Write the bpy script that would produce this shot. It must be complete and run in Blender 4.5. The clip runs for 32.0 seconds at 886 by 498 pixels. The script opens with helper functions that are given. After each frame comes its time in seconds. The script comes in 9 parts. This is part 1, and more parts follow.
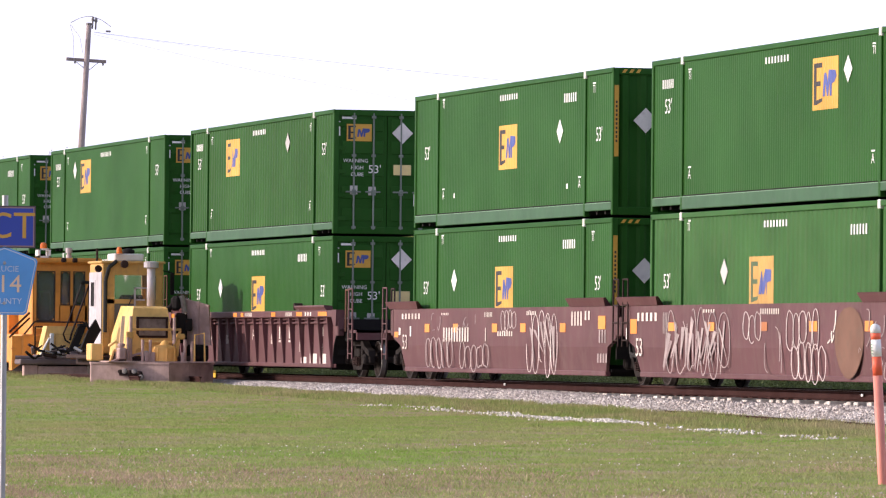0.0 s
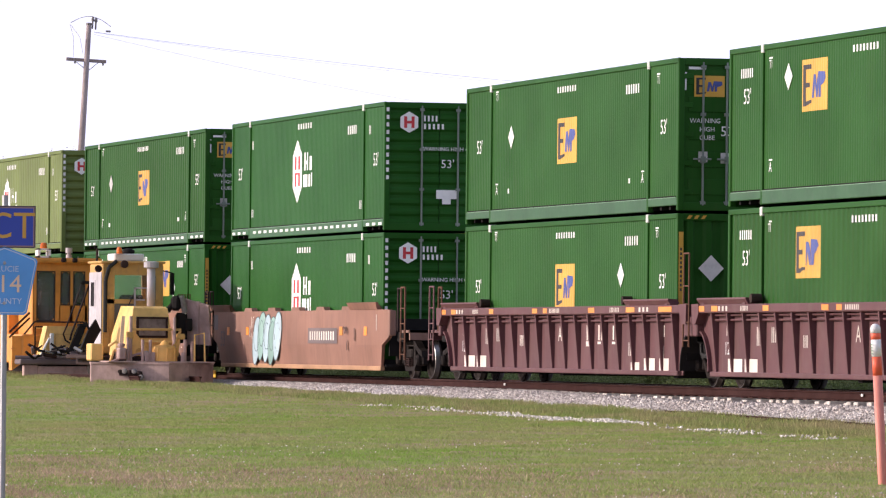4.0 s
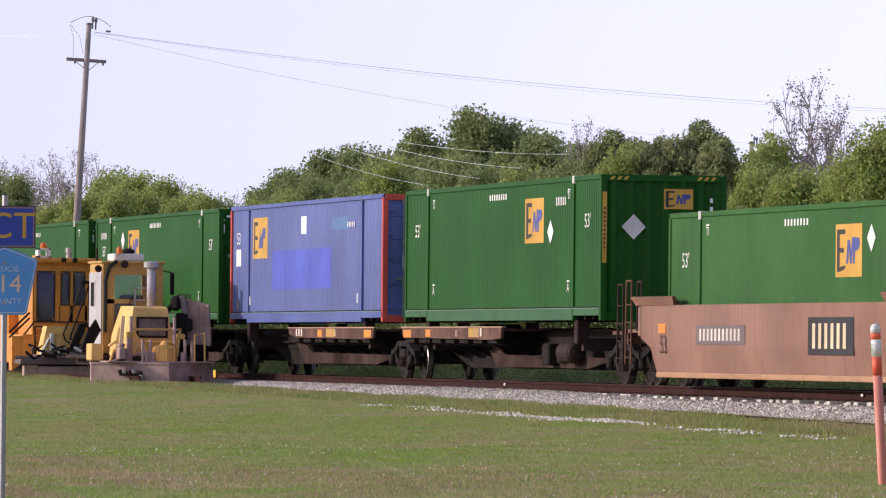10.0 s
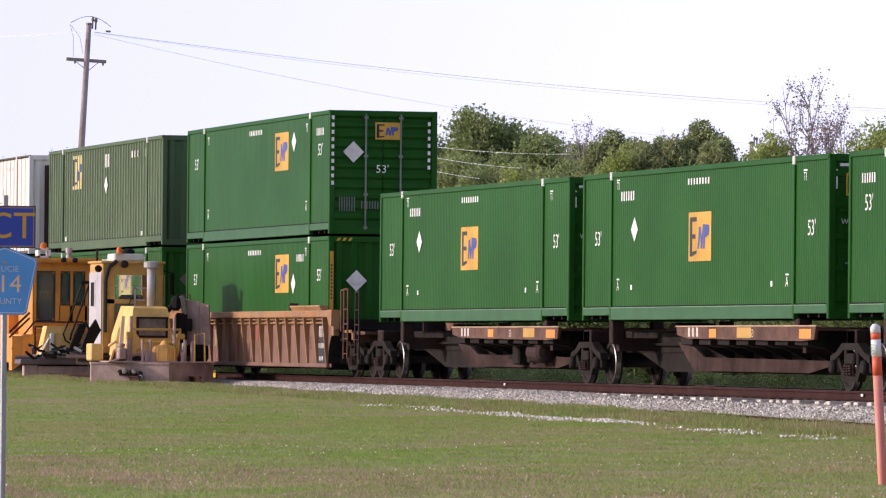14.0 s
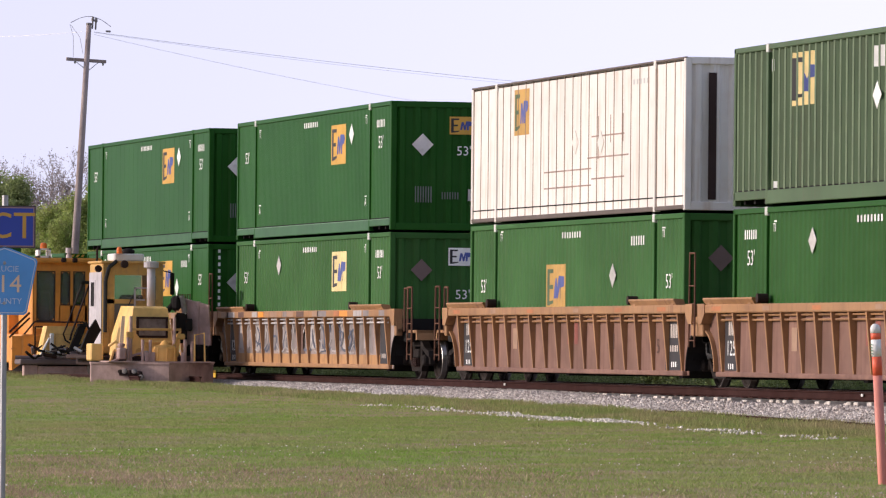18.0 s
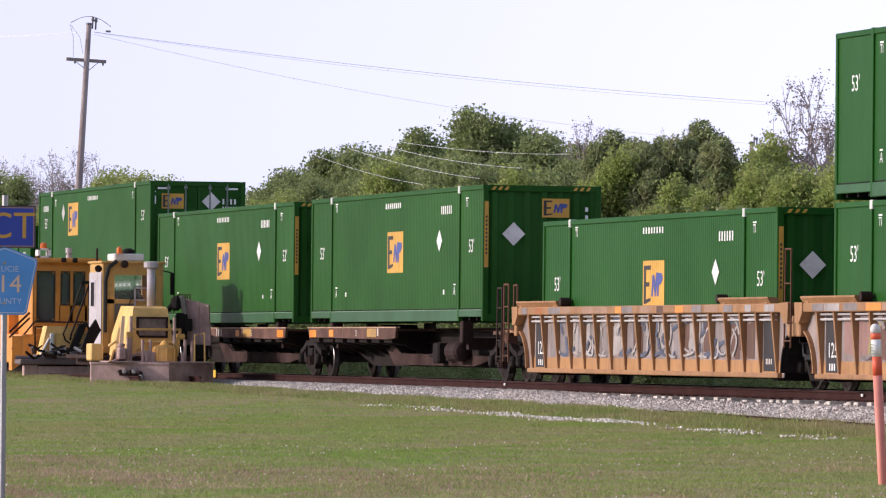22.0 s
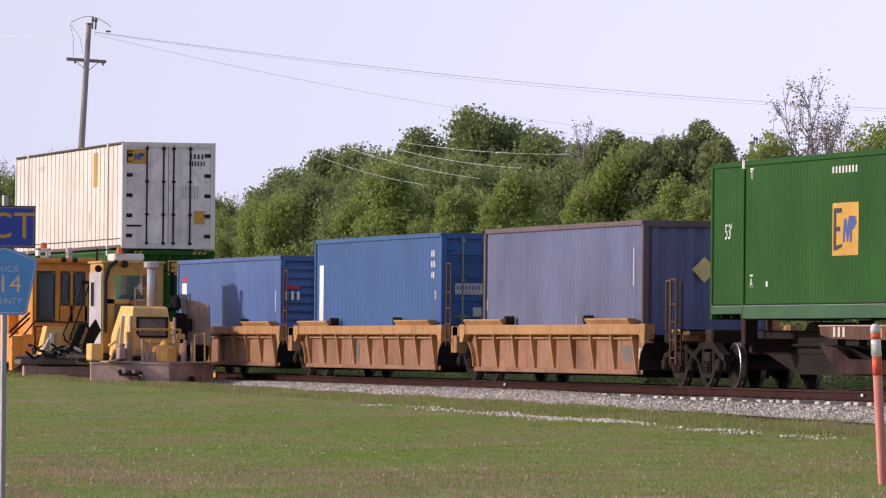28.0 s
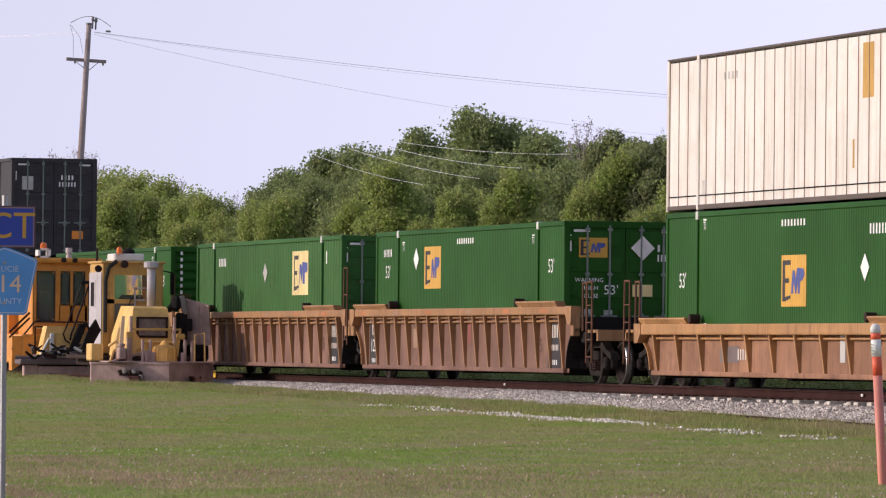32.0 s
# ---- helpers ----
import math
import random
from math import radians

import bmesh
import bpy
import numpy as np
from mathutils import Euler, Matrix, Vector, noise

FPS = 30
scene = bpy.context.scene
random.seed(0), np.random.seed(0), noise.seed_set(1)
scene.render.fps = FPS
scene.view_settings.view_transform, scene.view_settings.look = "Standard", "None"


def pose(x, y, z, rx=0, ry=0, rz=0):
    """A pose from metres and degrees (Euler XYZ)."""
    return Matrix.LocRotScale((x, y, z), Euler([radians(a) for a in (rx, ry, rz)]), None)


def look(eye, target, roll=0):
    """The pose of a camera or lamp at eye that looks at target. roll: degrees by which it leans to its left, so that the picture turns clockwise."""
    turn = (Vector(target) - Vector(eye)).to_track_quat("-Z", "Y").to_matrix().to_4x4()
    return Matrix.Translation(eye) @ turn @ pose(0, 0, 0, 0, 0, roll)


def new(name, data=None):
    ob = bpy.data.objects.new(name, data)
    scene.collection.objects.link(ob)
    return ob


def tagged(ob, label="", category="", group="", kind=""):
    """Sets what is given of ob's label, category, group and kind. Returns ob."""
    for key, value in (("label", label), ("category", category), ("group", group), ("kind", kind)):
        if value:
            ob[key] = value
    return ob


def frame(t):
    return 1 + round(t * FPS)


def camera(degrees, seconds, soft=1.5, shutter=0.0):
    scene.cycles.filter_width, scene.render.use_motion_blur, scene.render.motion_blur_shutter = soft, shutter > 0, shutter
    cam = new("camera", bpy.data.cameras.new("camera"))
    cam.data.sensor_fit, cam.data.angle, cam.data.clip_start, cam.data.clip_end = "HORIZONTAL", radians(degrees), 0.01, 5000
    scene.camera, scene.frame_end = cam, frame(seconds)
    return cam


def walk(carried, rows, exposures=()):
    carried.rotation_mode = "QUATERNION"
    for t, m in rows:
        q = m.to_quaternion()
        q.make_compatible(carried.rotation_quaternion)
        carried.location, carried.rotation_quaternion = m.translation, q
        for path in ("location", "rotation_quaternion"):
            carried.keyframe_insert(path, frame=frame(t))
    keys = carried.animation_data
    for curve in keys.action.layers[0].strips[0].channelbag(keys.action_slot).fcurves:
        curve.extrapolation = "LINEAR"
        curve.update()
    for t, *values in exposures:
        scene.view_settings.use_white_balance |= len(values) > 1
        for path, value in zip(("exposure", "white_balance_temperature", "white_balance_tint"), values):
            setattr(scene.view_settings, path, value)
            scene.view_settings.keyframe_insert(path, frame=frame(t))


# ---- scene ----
cam = camera(8.005, 32.0, soft=1.2)
EYE = Vector((0, 0, 0.68))
AIM = Vector((-math.cos(radians(14.186)) * math.cos(radians(0.9)), math.sin(radians(14.186)) * math.cos(radians(0.9)), math.sin(radians(0.9))))
walk(cam, [(0, look(EYE, EYE + AIM, 0.547)), (32, look(EYE, EYE + AIM, 0.547))], exposures=[(0, 0.46, 6100, 18), (1.5, 0.51, 6100, 18), (3.3, 0.45, 6100, 18), (5.6, 0.11, 6050, 18), (7, -0.01, 6000, 17), (9, -0.01, 6000, 16), (11, 0.01, 6000, 16), (12, 0.04, 6000, 17), (13.3, 0.12, 6000, 18), (15.8, 0.14, 6050, 17), (17, 0.00, 6100, 17), (19, 0.01, 6050, 16), (20.3, 0.14, 5850, 17), (22, 0.08, 5900, 17), (24, 0.14, 5900, 17), (25.5, 0.17, 5800, 17), (26.5, 0.08, 5800, 17), (28.5, -0.18, 6250, 16), (32, -0.18, 6150, 16)])

# ---- light: low warm sun behind the camera, hazy sky ----
SUN_TO = Vector((-0.30, -1.0, 0.34)).normalized()      # towards the sun
sun = new("sun", bpy.data.lights.new("sun", "SUN"))
sun.data.energy, sun.data.angle, sun.data.color = 3.15, radians(0.6), (1.0, 0.88, 0.74)
sun.matrix_world = look((0, 0, 60), Vector((0, 0, 60)) - SUN_TO)
world = bpy.data.worlds.new("world")
scene.world = world
world.use_nodes = True
wn, wl = world.node_tree.nodes, world.node_tree.links
sky = wn.new("ShaderNodeTexSky")
sky.sky_type, sky.sun_disc = "NISHITA", False
sky.sun_elevation, sky.sun_rotation = math.asin(SUN_TO.z), math.atan2(SUN_TO.x, SUN_TO.y)
sky.air_density, sky.dust_density, sky.ozone_density = 1.0, 3.0, 1.0
bg = wn["Background"]
# haze whitens the sky towards the horizon
wtc, wsep, wrng = wn.new("ShaderNodeTexCoord"), wn.new("ShaderNodeSeparateXYZ"), wn.new("ShaderNodeMapRange")
wl.new(wtc.outputs["Generated"], wsep.inputs[0])
wl.new(wsep.outputs[2], wrng.inputs[0])
wrng.interpolation_type = "SMOOTHSTEP"
wrng.inputs[1].default_value, wrng.inputs[2].default_value = 0.02, 0.32
wrng.inputs[3].default_value, wrng.inputs[4].default_value = 0.92, 0.25
haze = wn.new("ShaderNodeMix")
haze.data_type = "RGBA"
haze.inputs[7].default_value = (7.5, 7.45, 8.8, 1)
wl.new(wrng.outputs[0], haze.inputs[0])
wl.new(sky.outputs[0], haze.inputs[6])
# the haze is a little brighter on the northern side
nrng, nmul = wn.new("ShaderNodeMapRange"), wn.new("ShaderNodeVectorMath")
nrng.interpolation_type = "SMOOTHSTEP"
nrng.inputs[1].default_value, nrng.inputs[2].default_value = 0.14, 0.36
nrng.inputs[3].default_value, nrng.inputs[4].default_value = 0.93, 1.12
nmul.operation = "SCALE"
wl.new(wsep.outputs[1], nrng.inputs[0])
wl.new(haze.outputs[2], nmul.inputs[0])
wl.new(nrng.outputs[0], nmul.inputs["Scale"])
wl.new(nmul.outputs[0], bg.inputs[0])
bg.inputs[1].default_value = 0.126

# ---- materials ----
MATS = {}


def mat(name, rgb, rough=0.55, metal=0.0, dirt=0.3, dirt_rgb=(0.10, 0.075, 0.05), scale=0.8, streak=0.0, bump=0.0, bump_scale=30, vary=0.06, spec=0.4, fade=0.0):
    """Paint, steel, rubber: two scales of mottling, rain streaks, dirt, fine relief."""
    if name in MATS:
        return MATS[name]
    m = bpy.data.materials.new(name)
    m.use_nodes = True
    n, l = m.node_tree.nodes, m.node_tree.links
    b = n["Principled BSDF"]
    b.inputs["Roughness"].default_value, b.inputs["Metallic"].default_value = rough, metal
    b.inputs["Specular IOR Level"].default_value = spec
    tc, oi = n.new("ShaderNodeTexCoord"), n.new("ShaderNodeObjectInfo")
    off = n.new("ShaderNodeVectorMath")
    off.operation = "MULTIPLY_ADD"
    off.inputs[1].default_value = (37, 53, 19)
    l.new(oi.outputs["Random"], off.inputs[0])
    l.new(tc.outputs["Object"], off.inputs[2])

    def tex(sc, stretch=(1, 1, 1), detail=5.0):
        mp = n.new("ShaderNodeMapping")
        mp.inputs["Scale"].default_value = stretch
        l.new(off.outputs[0], mp.inputs[0])
        t = n.new("ShaderNodeTexNoise")
        t.inputs["Scale"].default_value, t.inputs["Detail"].default_value = sc, detail
        l.new(mp.outputs[0], t.inputs[0])
        return t.outputs[0]

    def ramp(src, a, z):
        r = n.new("ShaderNodeMapRange")
        r.inputs[1].default_value, r.inputs[2].default_value = a, z
        l.new(src, r.inputs[0])
        return r.outputs[0]

    def mix(f, a, c, k=1.0, mode="MIX"):
        x = n.new("ShaderNodeMix")
        x.data_type, x.blend_type = "RGBA", mode
        if k != 1.0:
            s = n.new("ShaderNodeMath")
            s.operation = "MULTIPLY"
            s.inputs[1].default_value = k
            l.new(f, s.inputs[0])
            f = s.outputs[0]
        l.new(f, x.inputs[0])
        for sock, v in ((x.inputs[6], a), (x.inputs[7], c)):
            if isinstance(v, tuple):
                sock.default_value = (*v, 1)
            else:
                l.new(v, sock)
        return x.outputs[2]
    light = tuple(min(1, c * (1 + vary * 3) + vary * 0.15) for c in rgb)
    dark = tuple(c * (1 - vary * 2.5) for c in rgb)
    col = mix(ramp(tex(scale), 0.3, 0.7), dark, light)
    if fade:
        col = mix(ramp(tex(0.25, (1, 1, 0.5), 3), 0.4, 0.7), col, tuple(c * 0.6 + 0.12 for c in rgb), fade)
    if streak:
        col = mix(ramp(tex(3.0, (2.2, 2.2, 0.14)), 0.52, 0.75), col, dirt_rgb, streak)
    if dirt:
        col = mix(ramp(tex(scale * 4.5, detail=9.0), 0.5, 0.78), col, dirt_rgb, dirt)
    l.new(col, b.inputs["Base Color"])
    if bump:
        bp = n.new("ShaderNodeBump")
        bp.inputs["Strength"].default_value, bp.inputs["Distance"].default_value = bump, 0.02
        l.new(tex(bump_scale), bp.inputs["Height"])
        l.new(bp.outputs[0], b.inputs["Normal"])
    MATS[name] = m
    return m


def natural(name, cols, rough=0.9, scales=(0.25, 3.0), island=0.0, translucent=0.0, bump=0.0, coord="Object"):
    """Ground, stone and leaf materials: three colours mixed by broad and fine noise, and by piece."""
    if name in MATS:
        return MATS[name]
    m = bpy.data.materials.new(name)
    m.use_nodes = True
    n, l = m.node_tree.nodes, m.node_tree.links
    b = n["Principled BSDF"]
    b.inputs["Roughness"].default_value, b.inputs["Specular IOR Level"].default_value = rough, 0.2
    tc = n.new("ShaderNodeTexCoord")
    src = tc.outputs[coord]

    def noise_out(sc, a, z):
        t, r = n.new("ShaderNodeTexNoise"), n.new("ShaderNodeMapRange")
        t.inputs["Scale"].default_value, t.inputs["Detail"].default_value = sc, 6
        r.inputs[1].default_value, r.inputs[2].default_value = a, z
        l.new(src, t.inputs[0])
        l.new(t.outputs[0], r.inputs[0])
        return r.outputs[0]

    def mix(f, a, c):
        x = n.new("ShaderNodeMix")
        x.data_type = "RGBA"
        l.new(f, x.inputs[0])
        for sock, v in ((x.inputs[6], a), (x.inputs[7], c)):
            if isinstance(v, tuple):
                sock.default_value = (*v, 1)
            else:
                l.new(v, sock)
        return x.outputs[2]
    col = mix(noise_out(scales[0], 0.40, 0.62), cols[0], cols[1])
    col = mix(noise_out(scales[1], 0.45, 0.75), col, cols[2])
    if island:
        g, hs = n.new("ShaderNodeNewGeometry"), n.new("ShaderNodeHueSaturation")
        r = n.new("ShaderNodeMapRange")
        r.inputs[3].default_value, r.inputs[4].default_value = 1 - island, 1 + island
        l.new(g.outputs["Random Per Island"], r.inputs[0])
        l.new(r.outputs[0], hs.inputs["Value"])
        l.new(col, hs.inputs["Color"])
        col = hs.outputs[0]
    l.new(col, b.inputs["Base Color"])
    if bump:
        bp, t = n.new("ShaderNodeBump"), n.new("ShaderNodeTexNoise")
        bp.inputs["Strength"].default_value, bp.inputs["Distance"].default_value = bump, 0.05
        t.inputs["Scale"].default_value, t.inputs["Detail"].default_value = 14, 8
        l.new(src, t.inputs[0])
        l.new(t.outputs[0], bp.inputs["Height"])
        l.new(bp.outputs[0], b.inputs["Normal"])
    if translucent:
        out = n["Material Output"]
        tr, ms = n.new("ShaderNodeBsdfTranslucent"), n.new("ShaderNodeMixShader")
        ms.inputs[0].default_value = translucent
        l.new(col, tr.inputs[0])
        l.new(b.outputs[0], ms.inputs[1])
        l.new(tr.outputs[0], ms.inputs[2])
        l.new(ms.outputs[0], out.inputs[0])
    MATS[name] = m
    return m


GREEN = mat("green_paint", (0.0150, 0.082, 0.0070), 0.5, dirt_rgb=(0.055, 0.085, 0.028), dirt=0.12, streak=0.16, scale=0.5, vary=0.05, spec=0.12)
GREEN_B = mat("bright_green_paint", (0.0120, 0.084, 0.0065), 0.45, dirt_rgb=(0.05, 0.09, 0.028), dirt=0.10, streak=0.12, scale=0.5, vary=0.04, spec=0.12)
GREEN_T = mat("weathered_green_paint", (0.030, 0.112, 0.020), 0.55, dirt_rgb=(0.09, 0.11, 0.05), dirt=0.16, streak=0.22, scale=0.5, vary=0.06, spec=0.15)
GREEN_Y = mat("sun_bleached_yellow_green_paint", (0.122, 0.168, 0.033), 0.6, dirt=0.14, streak=0.25, scale=0.5, vary=0.07)
GREEN_O = mat("dull_olive_green_paint", (0.060, 0.108, 0.045), 0.6, dirt=0.14, streak=0.3, scale=0.5, vary=0.07)
BLUE_E = mat("faded_violet_blue_paint", (0.085, 0.120, 0.340), 0.5, dirt=0.12, streak=0.25, scale=0.5, vary=0.06)
BLUE_A = mat("sky_blue_paint", (0.066, 0.128, 0.330), 0.5, dirt=0.10, streak=0.2, scale=0.5, vary=0.06)
BLUE_S = mat("strong_blue_paint", (0.024, 0.092, 0.270), 0.45, dirt=0.08, streak=0.15, scale=0.5)
BLUE_G = mat("chalky_grey_blue_paint", (0.105, 0.122, 0.240), 0.65, dirt=0.2, streak=0.3, dirt_rgb=(0.22, 0.21, 0.24), scale=0.5, vary=0.08)
CREAM = mat("rust_streaked_white_paint", (0.78, 0.74, 0.69), 0.5, dirt=0.22, dirt_rgb=(0.46, 0.29, 0.17), streak=0.42, scale=0.5, vary=0.03)
SEAM = mat("rust_and_shade_seam", (0.34, 0.24, 0.18), 0.7, dirt=0.4, streak=0.4)
GREYW = mat("grimy_white_aluminium", (0.55, 0.52, 0.52), 0.5, dirt=0.3, dirt_rgb=(0.16, 0.12, 0.11), streak=0.3)
BLACKC = mat("black_container_paint", (0.025, 0.022, 0.026), 0.5, dirt=0.2, streak=0.2)
MAROON = mat("maroon_car_paint", (0.105, 0.036, 0.040), 0.6, dirt=0.40, dirt_rgb=(0.15, 0.095, 0.08), streak=0.35, scale=0.6)
TTXOR = mat("faded_orange_car_paint", (0.255, 0.122, 0.082), 0.65, dirt=0.40, dirt_rgb=(0.17, 0.085, 0.062), streak=0.45, scale=0.45, fade=0.35, vary=0.10)
YELOR = mat("faded_yellow_car_paint", (0.345, 0.175, 0.070), 0.65, dirt=0.45, dirt_rgb=(0.14, 0.06, 0.04), streak=0.5, scale=0.6, fade=0.2)
YELL2 = mat("sunlit_yellow_car_paint", (0.43, 0.220, 0.080), 0.65, dirt=0.5, dirt_rgb=(0.16, 0.07, 0.04), streak=0.55, scale=0.6, fade=0.15)
RUST2 = mat("tan_side_sheet", (0.285, 0.138, 0.076), 0.75, dirt=0.6, dirt_rgb=(0.12, 0.055, 0.038), streak=0.65, scale=0.7, vary=0.1)
RUSTP = mat("rusty_side_sheet", (0.195, 0.100, 0.072), 0.75, dirt=0.5, dirt_rgb=(0.12, 0.052, 0.04), streak=0.6, scale=0.7, vary=0.1)
GRAFP = mat("overpainted_side_sheet", (0.27, 0.215, 0.20), 0.7, dirt=0.5, dirt_rgb=(0.13, 0.10, 0.11), streak=0.6, scale=1.1, vary=0.14)
SPINE = mat("dark_brown_car_steel", (0.032, 0.0165, 0.0145), 0.75, dirt=0.4, dirt_rgb=(0.060, 0.030, 0.024), streak=0.3, scale=1.0, vary=0.1, spec=0.15)
SILL = mat("rusty_sill_plate", (0.040, 0.018, 0.0145), 0.8, dirt=0.6, dirt_rgb=(0.020, 0.011, 0.009), streak=0.5, scale=1.0, vary=0.18, spec=0.1)
DECK = mat("rusty_brown_deck_plate", (0.105, 0.043, 0.026), 0.8, dirt=0.75, dirt_rgb=(0.038, 0.019, 0.016), streak=0.5, scale=1.2, vary=0.16)
TRUCK = mat("grimy_cast_steel", (0.0165, 0.0120, 0.0108), 0.8, dirt=0.4, dirt_rgb=(0.042, 0.028, 0.023), scale=2.0, bump=0.3, spec=0.12)
WHEEL = mat("dark_wheel_steel", (0.020, 0.014, 0.012), 0.75, metal=0.0, dirt=0.4, dirt_rgb=(0.05, 0.03, 0.022), scale=2.5, spec=0.12)
TREAD = mat("polished_wheel_tread", (0.30, 0.28, 0.27), 0.35, metal=0.9, dirt=0.1)
# DARK: black steel parts, and hollows whose shade is painted
DARK = mat("black_steel_and_shade", (0.014, 0.012, 0.012), 0.85, dirt=0.2, dirt_rgb=(0.04, 0.03, 0.025), spec=0.1)
STEEL = mat("weathered_galvanised_steel", (0.36, 0.36, 0.37), 0.5, metal=0.6, dirt=0.3)
WHITE = mat("white_marking_paint", (0.80, 0.79, 0.77), 0.5, dirt=0.12)
PLAC = mat("grey_placard_aluminium", (0.50, 0.475, 0.455), 0.45, metal=0.0, dirt=0.45)
BLACK = mat("black_marking_paint", (0.030, 0.028, 0.032), 0.6, dirt=0.1)
YELLOW = mat("amber_logo_paint", (0.62, 0.34, 0.045), 0.5, dirt=0.15)
YPALE = mat("pale_yellow_logo_paint", (0.78, 0.62, 0.28), 0.5, dirt=0.15)
ORLOGO = mat("faded_ochre_logo_paint", (0.52, 0.30, 0.07), 0.6, dirt=0.25)
LBLUE = mat("blue_logo_paint", (0.060, 0.085, 0.30), 0.5, dirt=0.1)
RED = mat("red_marking_paint", (0.55, 0.035, 0.04), 0.5, dirt=0.15)
REDOR = mat("worn_orange_red_paint", (0.60, 0.075, 0.055), 0.55, dirt=0.25)
TEAL = mat("teal_spray_paint", (0.25, 0.40, 0.36), 0.6, dirt=0.15, vary=0.1)
TEAL2 = mat("pale_blue_spray_paint", (0.36, 0.47, 0.52), 0.6, dirt=0.15, vary=0.1)
SPRAYW = mat("white_spray_paint", (0.66, 0.58, 0.52), 0.6, dirt=0.2, vary=0.1)
GHOST = mat("worn_pale_spray_paint", (0.36, 0.29, 0.28), 0.65, dirt=0.5, dirt_rgb=(0.14, 0.07, 0.07), scale=2.0, vary=0.12)
CREAMSP = mat("cream_spray_paint", (0.70, 0.55, 0.36), 0.6, dirt=0.2, vary=0.1)
GREYSP = mat("grey_panel_paint", (0.16, 0.12, 0.12), 0.6, dirt=0.3)
HIVIS = mat("safety_orange_reflector", (0.85, 0.28, 0.03), 0.4, dirt=0.15)
MYEL = mat("machine_yellow_paint", (0.86, 0.535, 0.175), 0.5, dirt=0.25, dirt_rgb=(0.30, 0.15, 0.07), scale=1.5, fade=0.08, streak=0.2)
MORA = mat("machine_orange_paint", (0.70, 0.285, 0.040), 0.5, dirt=0.25, dirt_rgb=(0.22, 0.09, 0.04), scale=1.5, fade=0.06, streak=0.2)
MGREY = mat("machine_grey_paint", (0.52, 0.475, 0.50), 0.55, dirt=0.25, scale=1.5, streak=0.2)
BLADE = mat("scoured_plow_steel", (0.44, 0.30, 0.27), 0.7, metal=0.0, dirt=0.4, dirt_rgb=(0.20, 0.13, 0.12), scale=2.0, vary=0.1, streak=0.25)
RUBBER = mat("black_rubber", (0.022, 0.021, 0.021), 0.85, dirt=0.3, dirt_rgb=(0.09, 0.08, 0.07))
POSTOR = mat("orange_red_plastic", (0.80, 0.13, 0.06), 0.5, dirt=0.1)
POSTPALE = mat("sun_faded_orange_plastic", (0.72, 0.25, 0.19), 0.55, dirt=0.15, fade=0.5)
SIGNB = mat("blue_sign_sheeting", (0.025, 0.055, 0.36), 0.4, dirt=0.08)
SIGNL = mat("light_blue_sign_sheeting", (0.10, 0.33, 0.72), 0.4, dirt=0.08)
SIGNY = mat("yellow_sign_sheeting", (0.80, 0.50, 0.05), 0.4, dirt=0.05)
WOODP = mat("weathered_pole_wood", (0.36, 0.29, 0.27), 0.9, dirt=0.3, streak=0.5, dirt_rgb=(0.15, 0.11, 0.10), scale=2.0, bump=0.4)
TIE = mat("pale_weathered_tie_wood", (0.56, 0.51, 0.45), 0.9, dirt=0.45, dirt_rgb=(0.16, 0.12, 0.09), scale=4.0, vary=0.15, bump=0.4)
RAILS = mat("rusty_rail_steel", (0.038, 0.013, 0.011), 0.8, metal=0.0, dirt=0.4, dirt_rgb=(0.075, 0.028, 0.02), scale=3.0, spec=0.1)
RAILT = mat("worn_rail_head", (0.22, 0.17, 0.15), 0.35, metal=0.9, dirt=0.2)
WIRE = mat("grey_wire", (0.72, 0.72, 0.78), 0.6, dirt=0.0)
PLACD = mat("dull_grey_rim", (0.26, 0.23, 0.22), 0.6, dirt=0.5, dirt_rgb=(0.06, 0.04, 0.03), scale=4.0)
CAPB = mat("pale_post_cap", (0.60, 0.60, 0.56), 0.5, dirt=0.35, dirt_rgb=(0.20, 0.26, 0.20))
RIMT = mat("pale_tan_rim", (0.50, 0.33, 0.22), 0.7, dirt=0.5, dirt_rgb=(0.22, 0.10, 0.06), scale=2.0)
LIPOR = mat("pale_orange_lower_edge", (0.42, 0.235, 0.125), 0.65, dirt=0.4, dirt_rgb=(0.2, 0.1, 0.06), scale=0.8)
LIP = mat("worn_highlit_green_edge", (0.22, 0.36, 0.24), 0.5, dirt=0.4, dirt_rgb=(0.02, 0.08, 0.02), scale=1.2)
WORN_O = mat("worn_sunlit_olive_rib", (0.115, 0.165, 0.085), 0.6, dirt=0.3, streak=0.3, dirt_rgb=(0.06, 0.09, 0.045), scale=1.2)
FAINT = mat("faint_grey_lettering", (0.15, 0.17, 0.15), 0.6, dirt=0.4)
ROD = mat("dull_lock_rod_steel", (0.19, 0.22, 0.19), 0.5, metal=0.0, dirt=0.4, dirt_rgb=(0.16, 0.17, 0.15))
LADR = mat("rusty_brown_grab_iron", (0.13, 0.060, 0.036), 0.75, dirt=0.4, dirt_rgb=(0.06, 0.03, 0.022), spec=0.15)
CABM = mat("grimy_tan_cab_paint", (0.62, 0.36, 0.10), 0.6, dirt=0.45, dirt_rgb=(0.26, 0.17, 0.11), scale=1.5, streak=0.3)
PANEL = mat("black_stencil_panel", (0.022, 0.019, 0.023), 0.6, dirt=0.3, dirt_rgb=(0.08, 0.05, 0.045))
LAMPG = mat("amber_beacon_lens", (0.75, 0.16, 0.02), 0.25, dirt=0.05)
